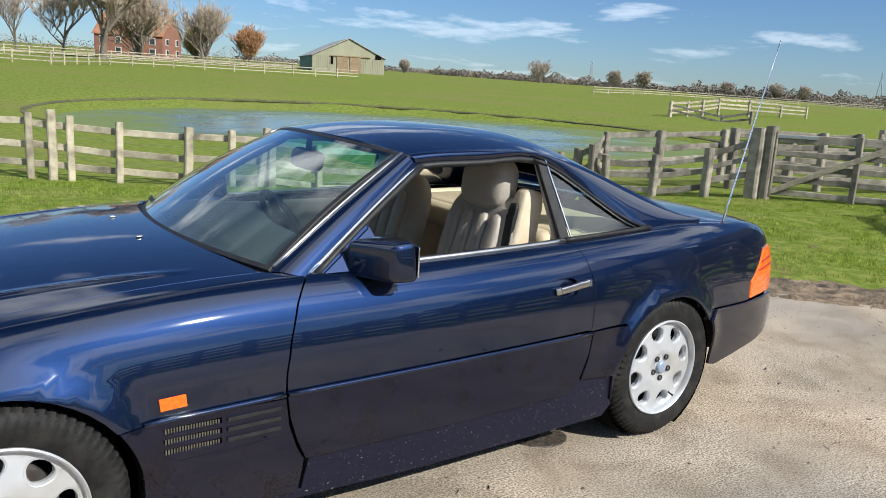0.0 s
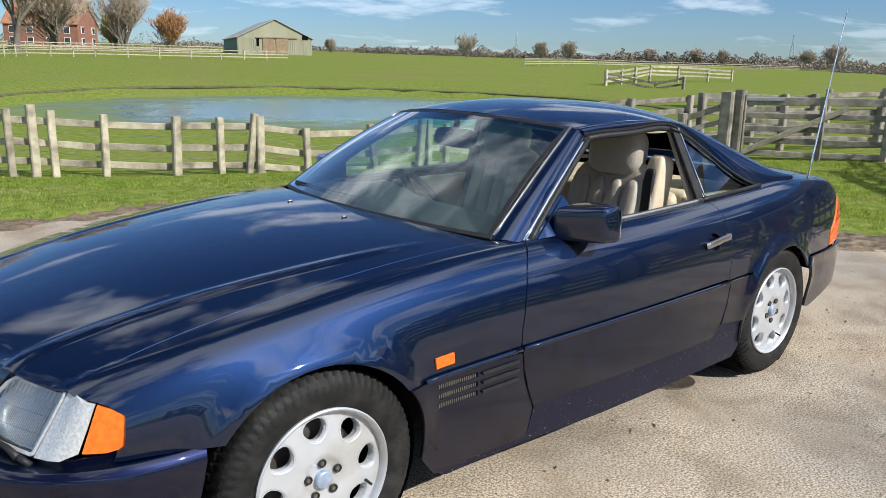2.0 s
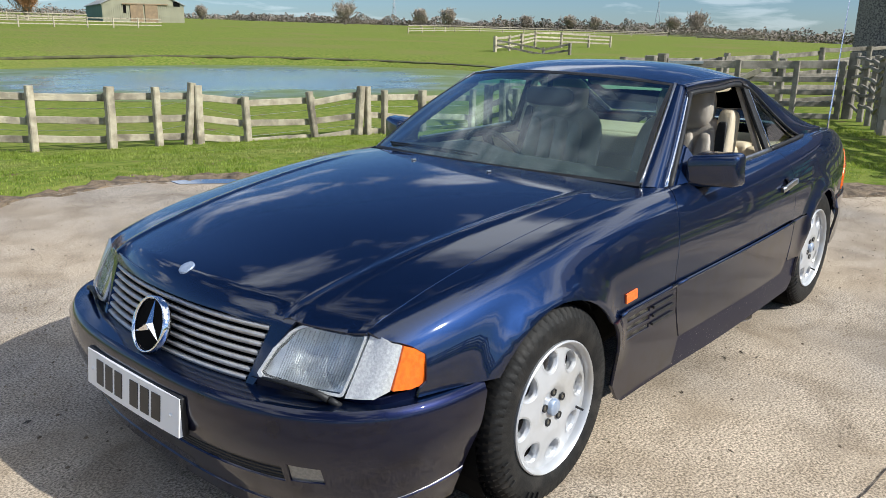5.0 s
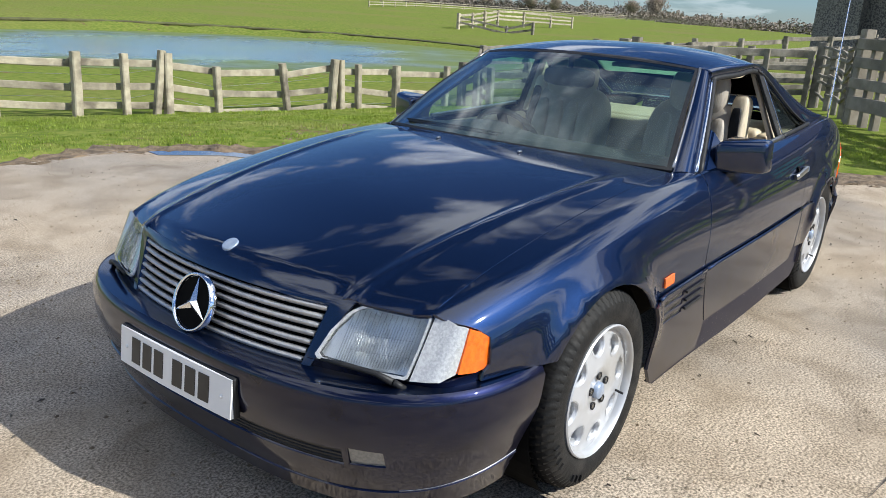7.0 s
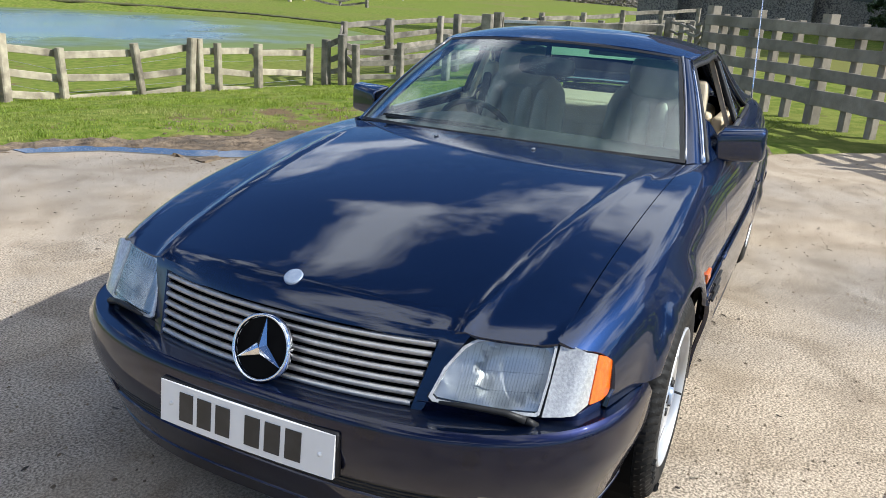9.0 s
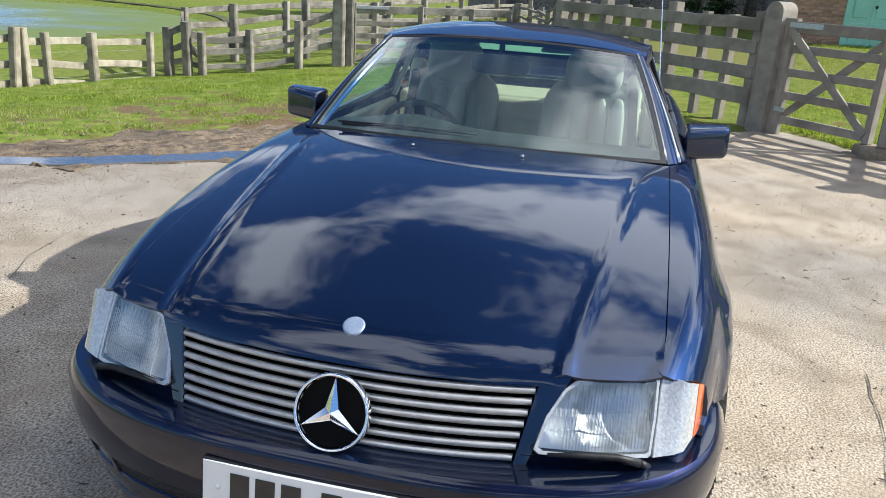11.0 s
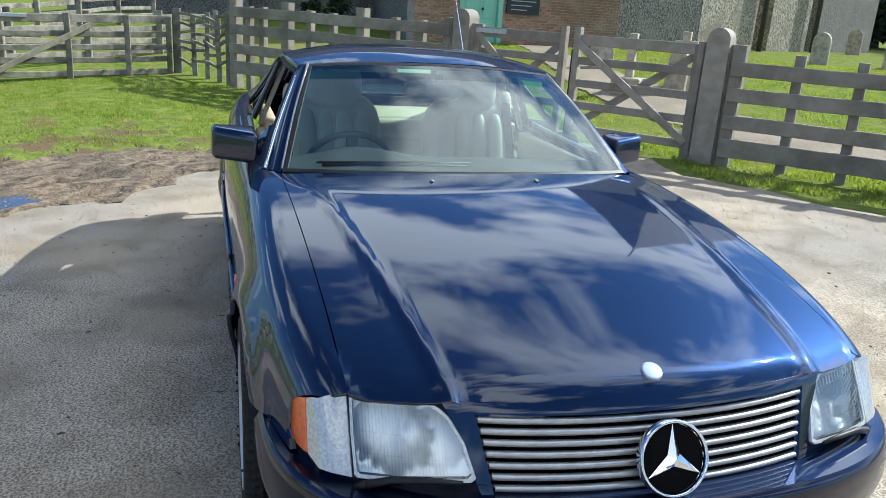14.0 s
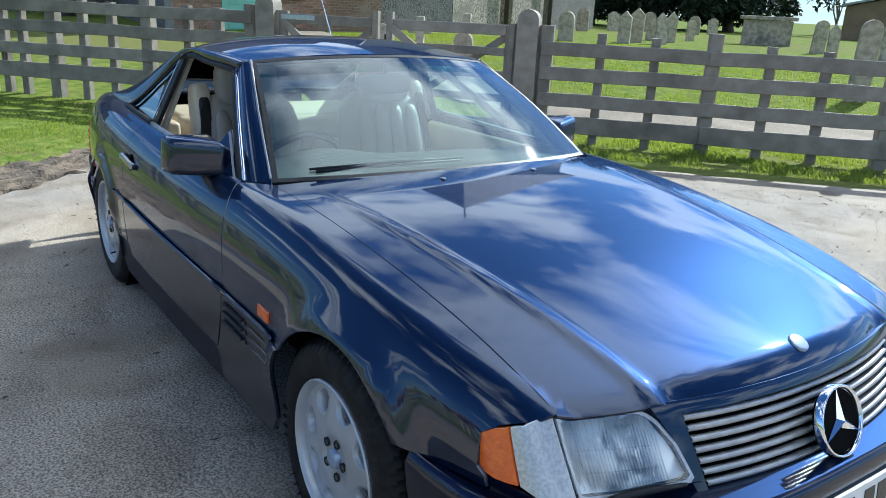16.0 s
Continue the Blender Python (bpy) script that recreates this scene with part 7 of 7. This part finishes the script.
def pylon(place, h):
    p = thing("pylon", "grey lattice electricity pylon far across the fields", "pylon", place, 30, "pylons")
    bm = bmesh.new()
    def bar(a, b, r=0.22):
        t = tube([a, b], r, 4)
        me = bpy.data.meshes.new("bar"); t.to_mesh(me); t.free()
        bm.from_mesh(me)
        bpy.data.meshes.remove(me)
    for sx in (-1, 1):
        for sy in (-1, 1):
            bar((sx * 3.2, sy * 3.2, -1), (sx * 0.7, sy * 0.7, h * 0.7), 0.25)
            bar((sx * 0.7, sy * 0.7, h * 0.7), (0, 0, h), 0.2)
    for k in range(7):
        z0, z1 = h * 0.1 * k, h * 0.1 * (k + 1)
        w0, w1 = 3.2 - 2.5 * z0 / (h * .7), 3.2 - 2.5 * z1 / (h * .7)
        for s in (-1, 1):
            bar((-w0, s * w0, z0), (w1, s * w1, z1), 0.12); bar((w0, s * w0, z0), (-w1, s * w1, z1), 0.12)
            bar((s * w0, -w0, z0), (s * w1, w1, z1), 0.12)
    part("mast", bm, M_PYLON, p)
    for z, w in ((h * 0.68, 6), (h * 0.8, 7), (h * 0.92, 5)):
        part("cross_arm", beam((-w, 0, z), (w, 0, z + .4), 0.5, 0.6), M_PYLON, p)


pylon(at(45.25, 820), 25)
pylon(at(63.6, 800), 30)

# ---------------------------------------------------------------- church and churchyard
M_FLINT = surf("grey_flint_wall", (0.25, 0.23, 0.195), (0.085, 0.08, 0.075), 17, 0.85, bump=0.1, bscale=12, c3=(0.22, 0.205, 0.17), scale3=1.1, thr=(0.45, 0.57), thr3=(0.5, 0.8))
# paler copy of the flint: the sunlight on it is partly in the colour
M_RUBBLE = surf("sun_toned_flint_rubble", (0.47, 0.405, 0.30), (0.16, 0.14, 0.115), 11, 0.9, bump=0.1, bscale=14, c3=(0.25, 0.215, 0.165), scale3=1.2, thr=(0.42, 0.60))
M_STONE = surf("pale_limestone", (0.54, 0.465, 0.35), (0.34, 0.285, 0.21), 7, 0.9, bump=0.09, bscale=14, c3=(0.20, 0.185, 0.145), scale3=1.8, piece=0.15)
M_OLDBRICK = surf("old_red_brick", (0.40, 0.235, 0.15), (0.30, 0.165, 0.105), 6, 0.9, bump=0.04, bscale=40, c3=(0.46, 0.33, 0.23), scale3=1.2, piece=0.30)
M_MORTAR = surf("lime_mortar", (0.42, 0.37, 0.30), (0.34, 0.30, 0.24), 8, 0.95, bump=0.03, bscale=30)
M_GREEN = surf("mint_green_paint", (0.30, 0.60, 0.45), (0.27, 0.55, 0.41), 2.5, 0.5, bump=0.006, bscale=30)
M_SIGN = surf("dark_notice_board", (0.018, 0.024, 0.03), (0.025, 0.03, 0.036), 6, 0.35)
M_SIGNT = surf("pale_sign_writing", (0.45, 0.46, 0.42), (0.4, 0.4, 0.38), 20, 0.6)
M_SLATE = surf("dark_roof_tiles", (0.10, 0.085, 0.075), (0.14, 0.115, 0.10), 2, 0.85, bump=0.05, bscale=8)
M_PIPE = surf("dark_drainpipe", (0.03, 0.025, 0.022), (0.045, 0.04, 0.035), 5, 0.6)


def prism(name, foot, z0, z1, mat_, parent, label=""):
    bm = bmesh.new()
    lo = [bm.verts.new((x, y, z0)) for x, y in foot]
    hi = [bm.verts.new((x, y, z1)) for x, y in foot]
    bm.faces.new(lo); bm.faces.new(hi)
    for i in range(len(foot)):
        j = (i + 1) % len(foot)
        bm.faces.new((lo[i], lo[j], hi[j], hi[i]))
    bmesh.ops.recalc_face_normals(bm, faces=bm.faces)
    return part(name, bm, mat_, parent, label)


church = thing("church", "old flint church with brick porch wall, tiled roofs and tower cap", "church")
NAVE = [(27.2, -13.0), (31.33, 5.2), (39.3, 3.8), (35.2, -14.6)]
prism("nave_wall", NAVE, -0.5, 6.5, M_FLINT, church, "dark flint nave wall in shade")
a, b, c, d = [Vector((x, y, 6.4)) for x, y in NAVE]
r0, r1 = (a + d) / 2 + Vector((0, 0, 4.6)), (b + c) / 2 + Vector((0, 0, 4.6))
V = [a, b, c, d, r0, r1]
link_mesh("nave_roof", V, [(0, 1, 5, 4), (2, 3, 4, 5), (0, 4, 3), (1, 2, 5)], M_SLATE, church)
prism("buttress", [(30.3, 4.5), (30.75, 6.15), (32.4, 6.15), (32.1, 4.5)], -0.5, 4.2, M_FLINT, church)
for t in (0.25, 0.5, 0.72):
    p = a.lerp(b, t)
    prism("buttress", [(p.x - .9, p.y - .45), (p.x - .7, p.y + .5), (p.x + .3, p.y + .4), (p.x + .1, p.y - .6)], -0.2, 4.4, M_FLINT, church)
    q_ = a.lerp(b, t + 0.11)
    wv = prism("lancet_window", [(q_.x - .06, q_.y - .5), (q_.x + .16, q_.y + .5), (q_.x + .4, q_.y + .5), (q_.x + .2, q_.y - .5)], 1.6, 4.6, M_STONE, church)
    prism("pane", [(q_.x - .10, q_.y - .33), (q_.x + .05, q_.y + .33), (q_.x + .3, q_.y + .3), (q_.x + .2, q_.y - .3)], 1.8, 4.3, M_PANE, wv)
# flint block right of the porch, and raking walls turned to the sun, their flint toned paler
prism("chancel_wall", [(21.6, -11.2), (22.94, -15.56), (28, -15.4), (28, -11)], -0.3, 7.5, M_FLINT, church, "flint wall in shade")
prism("aisle_wall", [(22.96, -15.6), (24.68, -19.2), (27.4, -18.4), (26, -15.4)], -0.3, 7.4, M_RUBBLE, church, "flint rubble wall toned paler as if in raking sun")
prism("buttress", [(25.6, -20.6), (27.06, -23.66), (29, -23), (28, -19.6)], -0.3, 6.5, M_RUBBLE, church)
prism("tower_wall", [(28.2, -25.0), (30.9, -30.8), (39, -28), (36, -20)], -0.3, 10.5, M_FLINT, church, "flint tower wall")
V = [Vector((25.4, -18.6, 10.4)), Vector((30.4, -32.0, 10.4)), Vector((40.5, -28.4, 10.4)), Vector((36.5, -17.6, 10.4)), Vector((32.6, -24.3, 20.5))]
link_mesh("tower_cap", V, [(0, 1, 4), (1, 2, 4), (2, 3, 4), (3, 0, 4)], M_SLATE, church)
part("finial", tube([(32.6, -24.3, 20.4), (32.6, -24.3, 22.6)], 0.07, 6), M_PIPE, church)
for x, y in ((21.5, -11.1), (24.75, -19.4), (27.1, -23.9)):
    part("drainpipe", tube([(x - .12, y - .1, -0.2), (x - .12, y - .1, 7.2)], 0.10, 8), M_PIPE, church, smooth=True)

# brick porch wall with the green door
pa, pb = Vector((18.62, -4.85, 0)), Vector((19.4, -10.5, 0))
pd = (pb - pa).normalized()
pn = Vector((pd.y, -pd.x, 0))
if pn.x > 0:
    pn = -pn
LEN = (pb - pa).length
D0, D1, PB, PT = 0.55, 1.85, 0.50, 3.6
back_ = -pn * 0.6


def on_wall(u, z, out=0.0):
    p = pa + pd * u + pn * out
    return Vector((p.x, p.y, z))


def wall_block(name, u0, u1, z0, z1, o0, o1, mat_, parent, label="", bevel=0.0):
    bm = bmesh.new()
    vs = [[bm.verts.new(on_wall(u, z, o)) for u, z in ((u0, z0), (u1, z0), (u1, z1), (u0, z1))] for o in (o0, o1)]
    bm.faces.new(vs[0]); bm.faces.new(vs[1])
    for i in range(4):
        bm.faces.new((vs[0][i], vs[0][(i + 1) % 4], vs[1][(i + 1) % 4], vs[1][i]))
    bmesh.ops.recalc_face_normals(bm, faces=bm.faces)
    if bevel:
        bmesh.ops.bevel(bm, geom=list(bm.edges), offset=bevel, segments=1, affect="EDGES")
    return part(name, bm, mat_, parent, label)


porch = thing("wall_porch", "old red brick porch wall of the church", "wall", kind="structure")
wall_block("mortar_bed", -0.75, D0, PB - 1, PT, -0.5, -0.012, M_MORTAR, porch)
wall_block("mortar_bed", D1, LEN, PB - 1, PT, -0.5, -0.012, M_MORTAR, porch)
wall_block("mortar_bed", D0, D1, PB + 2.12, PT, -0.5, -0.012, M_MORTAR, porch)
prism("porch_side", [tuple(on_wall(-0.75, 0, -0.5)[:2]), tuple(on_wall(LEN, 0, -0.5)[:2]), (28, -12.6), (28.8, -5.0)], -0.4, PT, M_FLINT, church)
link_mesh("porch_roof", [on_wall(-1.0, PT - .05, 0.3), on_wall(LEN + .2, PT - .05, 0.3), Vector((28.5, -12.8, PT + 2.4)), Vector((29.0, -4.6, PT + 2.4))], [(0, 1, 2, 3)], M_SLATE, church)

gd = thing("door_1", "mint green panelled double door in a green frame, shut", "door", kind="structure")
wall_block("door_frame", D0, D0 + 0.13, PB, PB + 2.12, -0.16, 0.02, M_GREEN, gd)
wall_block("door_frame", D1 - 0.13, D1, PB, PB + 2.12, -0.16, 0.02, M_GREEN, gd)
wall_block("door_frame", D0 + 0.13, D1 - 0.13, PB + 2.0, PB + 2.12, -0.16, 0.02, M_GREEN, gd)
for k in range(2):
    u0 = D0 + 0.135 + 0.515 * k
    lf = wall_block("door_leaf", u0, u0 + 0.508, PB + 0.02, PB + 1.995, -0.14, -0.09, M_GREEN, gd)
    for z0, z1 in ((0.12, 0.62), (0.74, 1.25), (1.36, 1.88)):
        wall_block("door_panel", u0 + 0.08, u0 + 0.43, PB + z0, PB + z1, -0.10, -0.075, M_GREEN, lf, bevel=0.012)
wall_block("door_step", D0 - 0.3, D1 + 0.3, PB - 0.3, PB + 0.005, -0.2, 0.5, M_STONE, gd)
kb = lathe([(0, 0.05), (0.03, 0.04), (0.035, 0.015), (0.015, 0)], 14, "X")
bmesh.ops.transform(kb, matrix=Matrix.Translation(on_wall(D0 + 0.72, PB + 1.0, -0.04)), verts=kb.verts)
part("door_knob", kb, M_BLACK, gd, smooth=True)
nt = wall_block("paper_notice", D0 + 0.45, D0 + 0.66, PB + 1.42, PB + 1.74, -0.072, -0.068, M_WHITE, None)
tagged(nt, "white paper notice fixed on the green door", "notice")
sg = wall_block("notice_board", D1 + 0.10, D1 + 1.12, 1.42, 2.5, 0.01, 0.06, M_SIGN, None)
tagged(sg, "dark notice board with pale writing on brick wall", "notice board")
for k in range(8):
    wall_block("writing_bar", D1 + 0.22, D1 + 0.22 + (0.5 + 0.28 * ((k * 7) % 3) / 2), 1.52 + 0.115 * k, 1.545 + 0.115 * k, 0.061, 0.065, M_SIGNT, sg)


def tomb_at(az_, dist):
    return at(az_, dist, Vector((-1.58, 1.67, 0)))


def headstone(place, w, h, rz, lean, style, label):
    hs_ = thing("headstone", label, "headstone", place, rz, "churchyard headstones")
    t = 0.10
    if style == 0:
        prof = [(-w / 2, -.2), (w / 2, -.2), (w / 2, h * .8), (0, h), (-w / 2, h * .8)]
    elif style == 1:
        prof = [(-w / 2, -.2), (w / 2, -.2)] + [(w / 2 * math.cos(a), h - w / 2 + w / 2 * math.sin(a)) for a in [k * math.pi / 8 for k in range(9)]]
    else:
        prof = [(-w / 2, -.2), (w / 2, -.2), (w / 2, h * .88), (w * .3, h * .92), (w * .2, h), (-w * .2, h), (-w * .3, h * .92), (-w / 2, h * .88)]
    bm = bmesh.new()
    fr = [bm.verts.new((x, -t / 2, z)) for x, z in prof]; bk = [bm.verts.new((x, t / 2, z)) for x, z in prof]
    bm.faces.new(fr); bm.faces.new(bk)
    for i in range(len(prof)):
        j = (i + 1) % len(prof)
        bm.faces.new((fr[i], fr[j], bk[j], bk[i]))
    bmesh.ops.recalc_face_normals(bm, faces=bm.faces)
    bmesh.ops.rotate(bm, cent=(0, 0, 0), matrix=Euler((radians(lean), radians(lean * .4), 0)).to_matrix(), verts=bm.verts)
    bmesh.ops.bevel(bm, geom=list(bm.edges), offset=0.012, segments=1, affect="EDGES")
    part("slab", bm, M_STONE, hs_)


rg_ = random.Random(4)
for az_, dist, w, h, st_ in ((137.2, 26.0, 0.40, 1.00, 0), (138.0, 27.5, 0.46, 1.12, 0), (139.2, 31, 0.60, 0.75, 2), (139.7, 27.0, 0.36, 1.0, 0), (140.3, 29.5, 0.36, 1.05, 0), (141.6, 33, 0.34, 0.8, 1), (133.2, 25, 0.5, 0.9, 1), (134.3, 40, .6, 1.1, 1), (136.4, 44, .6, 1.0, 2), (138.8, 48, .7, 1.1, 1),
                             (141.8, 46, .6, 1.0, 1), (143.0, 50, .6, .9, 2), (149.6, 27, 0.42, 1.0, 1), (150.5, 25, 0.30, 0.9, 0), (152.4, 15.0, 0.34, 1.35, 1), (126.0, 14.5, 0.35, 0.75, 1), (120.2, 17.0, 0.5, 0.6, 1), (153.9, 24, .6, 1.2, 2)):
    headstone(tomb_at(az_, dist), w, h, rg_.uniform(20, 60), rg_.uniform(-5, 5), st_, "lichened grey headstone in mown grass")
for az_, dist in ((122.9, 14.0), (126.2, 15.0)):
    x, y, z = tomb_at(az_, dist)
    cr = thing("stone_cross", "weathered stone grave cross on stepped base", "grave cross", (x, y, z), 45)
    part("base", box_bm(0, 0, 0.12, 0.5, 0.5, 0.34, 0.03), M_STONE, cr)
    part("shaft", box_bm(0, 0, 0.62, 0.14, 0.12, 0.8, 0.015), M_STONE, cr)
    part("arm", box_bm(0, 0, 0.80, 0.42, 0.11, 0.13, 0.015), M_STONE, cr)
x, y, z = tomb_at(146.4, 33)
ct = thing("chest_tomb", "grey limestone chest tomb with overhanging slab", "tomb", (x, y, z), 35)
part("chest", box_bm(0, 0, 0.42, 1.75, 0.8, 1.0, 0.02), M_STONE, ct)
part("slab", box_bm(0, 0, 1.0, 2.05, 1.05, 0.14, 0.03), M_STONE, ct)
for sx_ in (-0.8, 0.8):
    part("corner_pilaster", box_bm(sx_, -0.40, 0.44, 0.16, 0.08, 0.96, 0.01), M_STONE, ct)
x, y, z = tomb_at(153.2, 60)
sh = gabled("shed", "low brown shed beyond the churchyard", "shed", (x, y, z), 30, 5, 4, 2.0, 2.6, M_BARND, M_BARND, M_ROOFG)


def leafy(name, place, rx, ry, rz_, n, label, mat_, seed, leaf=0.22, trunk_h=2.0):
    """Evergreen: short trunk, limbs, and a broken crown of small leaf sprays."""
    rng = random.Random(seed)
    t = thing(name, label, "tree", place)
    part("trunk", tube([(0, 0, -0.3), (0.1, 0, trunk_h * .5), (0, 0.1, trunk_h + rz_ * .6)], [0.5, 0.42, 0.15], 9), M_BARK, t, smooth=True)
    clumps = [(Vector((rng.gauss(0, .42) * rx, rng.gauss(0, .42) * ry, trunk_h + rz_ * (0.5 + rng.uniform(-.5, .5)))), rng.uniform(.5, 1.0)) for _ in range(60)]
    V, F = [], []
    for k in range(n):
        c, s_ = clumps[rng.randrange(len(clumps))]
        v = Vector((rng.gauss(0, 1), rng.gauss(0, 1), rng.gauss(0, .7))).normalized() * s_ * rx * 0.30 * rng.random() ** .4
        p = c + v
        if p.z < 0.4:
            continue
        a = Vector((rng.uniform(-1, 1), rng.uniform(-1, 1), rng.uniform(-1, .4))).normalized() * leaf
        b = a.cross(Vector((rng.uniform(-1, 1), rng.uniform(-1, 1), 1))).normalized() * leaf * .45
        i = len(V)
        V += [p - a, p + b, p + a, p - b]
        F.append((i, i + 1, i + 2, i + 3))
    link_mesh("crown", V, F, mat_, t)


leafy("yew_tree", tomb_at(139.5, 62), 7.5, 5, 7, 16000, "broad dark evergreen yew behind the graves", M_YEW, 41, 0.28, 1.2)
leafy("yew_tree", tomb_at(144.0, 66), 6, 5, 6.0, 12000, "broad dark evergreen yew behind the graves", M_YEW, 42, 0.28, 0.8)
leafy("yew_tree", tomb_at(134.8, 70), 6, 5, 8, 10000, "broad dark evergreen yew behind the graves", M_YEW, 43, 0.28, 1.0)
bare_tree("bare_tree", tomb_at(150.4, 75), 9, 0.6, "thin bare tree beyond the churchyard", seed=51, twigs=1500, trunk=0.16)
bare_tree("bare_tree", tomb_at(152.8, 80), 10, 0.7, "thin bare tree beyond the churchyard", seed=52, twigs=1800, trunk=0.16)
leafy("ivy_bush", (27.0, -3.0, 0.4), 0.9, 1.0, 1.6, 2500, "dark ivy bush against the flint wall", M_IVY, 44, 0.10, 0.4)
hurdle_fence("pen_rails", "broken timber pens beyond the field gate", [(17.5, 5.6, 1.0, 0.1), (18.8, 4.9, 1.05, 0), (20.2, 4.2, 1.15, 0), (21.5, 3.4, 1.2, 0), (23, 2.6, 1.3, 0)], (0.1, 0.35, 0.6), M_GREYW, 0.12)


# ---------------------------------------------------------------- bricks of the porch wall, last of the structure
def brick_wall():
    bl, bh = 0.225, 0.0755
    boxes = []
    row = 0
    z = PB - 0.03
    while z < 2.95:
        off = (row % 2) * bl / 2
        u = -0.75 - off
        while u < LEN:
            u0, u1 = max(u, -0.74), min(u + bl - 0.012, LEN)
            u += bl
            if u1 - u0 < 0.03:
                continue
            if z < PB + 2.1 and u1 > D0 and u0 < D1:
                if u0 < D0 - 0.03:
                    u1 = D0
                elif u1 > D1 + 0.03:
                    u0 = D1
                else:
                    continue
            boxes.append((u0, u1, z, z + bh - 0.012))
        z += bh
        row += 1
    near = sorted(boxes, key=lambda q: abs(q[0] - 1.2) + abs(q[2] - 1.2) * 1.5)
    mesh = {}
    for u0, u1, z0, z1 in near[:300]:
        key = round(u1 - u0, 2)
        if key not in mesh:
            w, h, e = key, z1 - z0, 0.004
            me = bpy.data.meshes.new("brick")
            V = [(x, 0, zz) for x, zz in ((0, 0), (w, 0), (w, h), (0, h))] + [(x, 0.016, zz) for x, zz in ((e, e), (w - e, e), (w - e, h - e), (e, h - e))]
            me.from_pydata(V, [], [(4, 5, 6, 7), (0, 1, 5, 4), (1, 2, 6, 5), (2, 3, 7, 6), (3, 0, 4, 7)])
            me.materials.append(M_OLDBRICK)
            mesh[key] = me
        ob = new("brick", mesh[key])
        p = on_wall(u0, z0, -0.012)
        m3 = Matrix((pd, pn, Vector((0, 0, 1)))).transposed().to_4x4()
        ob.matrix_world = Matrix.Translation(p) @ m3
        ob.parent = porch
    V, F = [], []
    for u0, u1, z0, z1 in near[300:]:
        e = 0.004
        s = len(V)
        V += [on_wall(u, z, -0.012) for u, z in ((u0, z0), (u1, z0), (u1, z1), (u0, z1))] + [on_wall(u, z, 0.004) for u, z in ((u0 + e, z0 + e), (u1 - e, z0 + e), (u1 - e, z1 - e), (u0 + e, z1 - e))]
        F += [(s + 4, s + 5, s + 6, s + 7), (s, s + 1, s + 5, s + 4), (s + 1, s + 2, s + 6, s + 5), (s + 2, s + 3, s + 7, s + 6), (s + 3, s, s + 4, s + 7)]
    rest = link_mesh("brickwork", V, F, M_OLDBRICK, porch)
    tagged(rest, kind="stuff")


brick_wall()
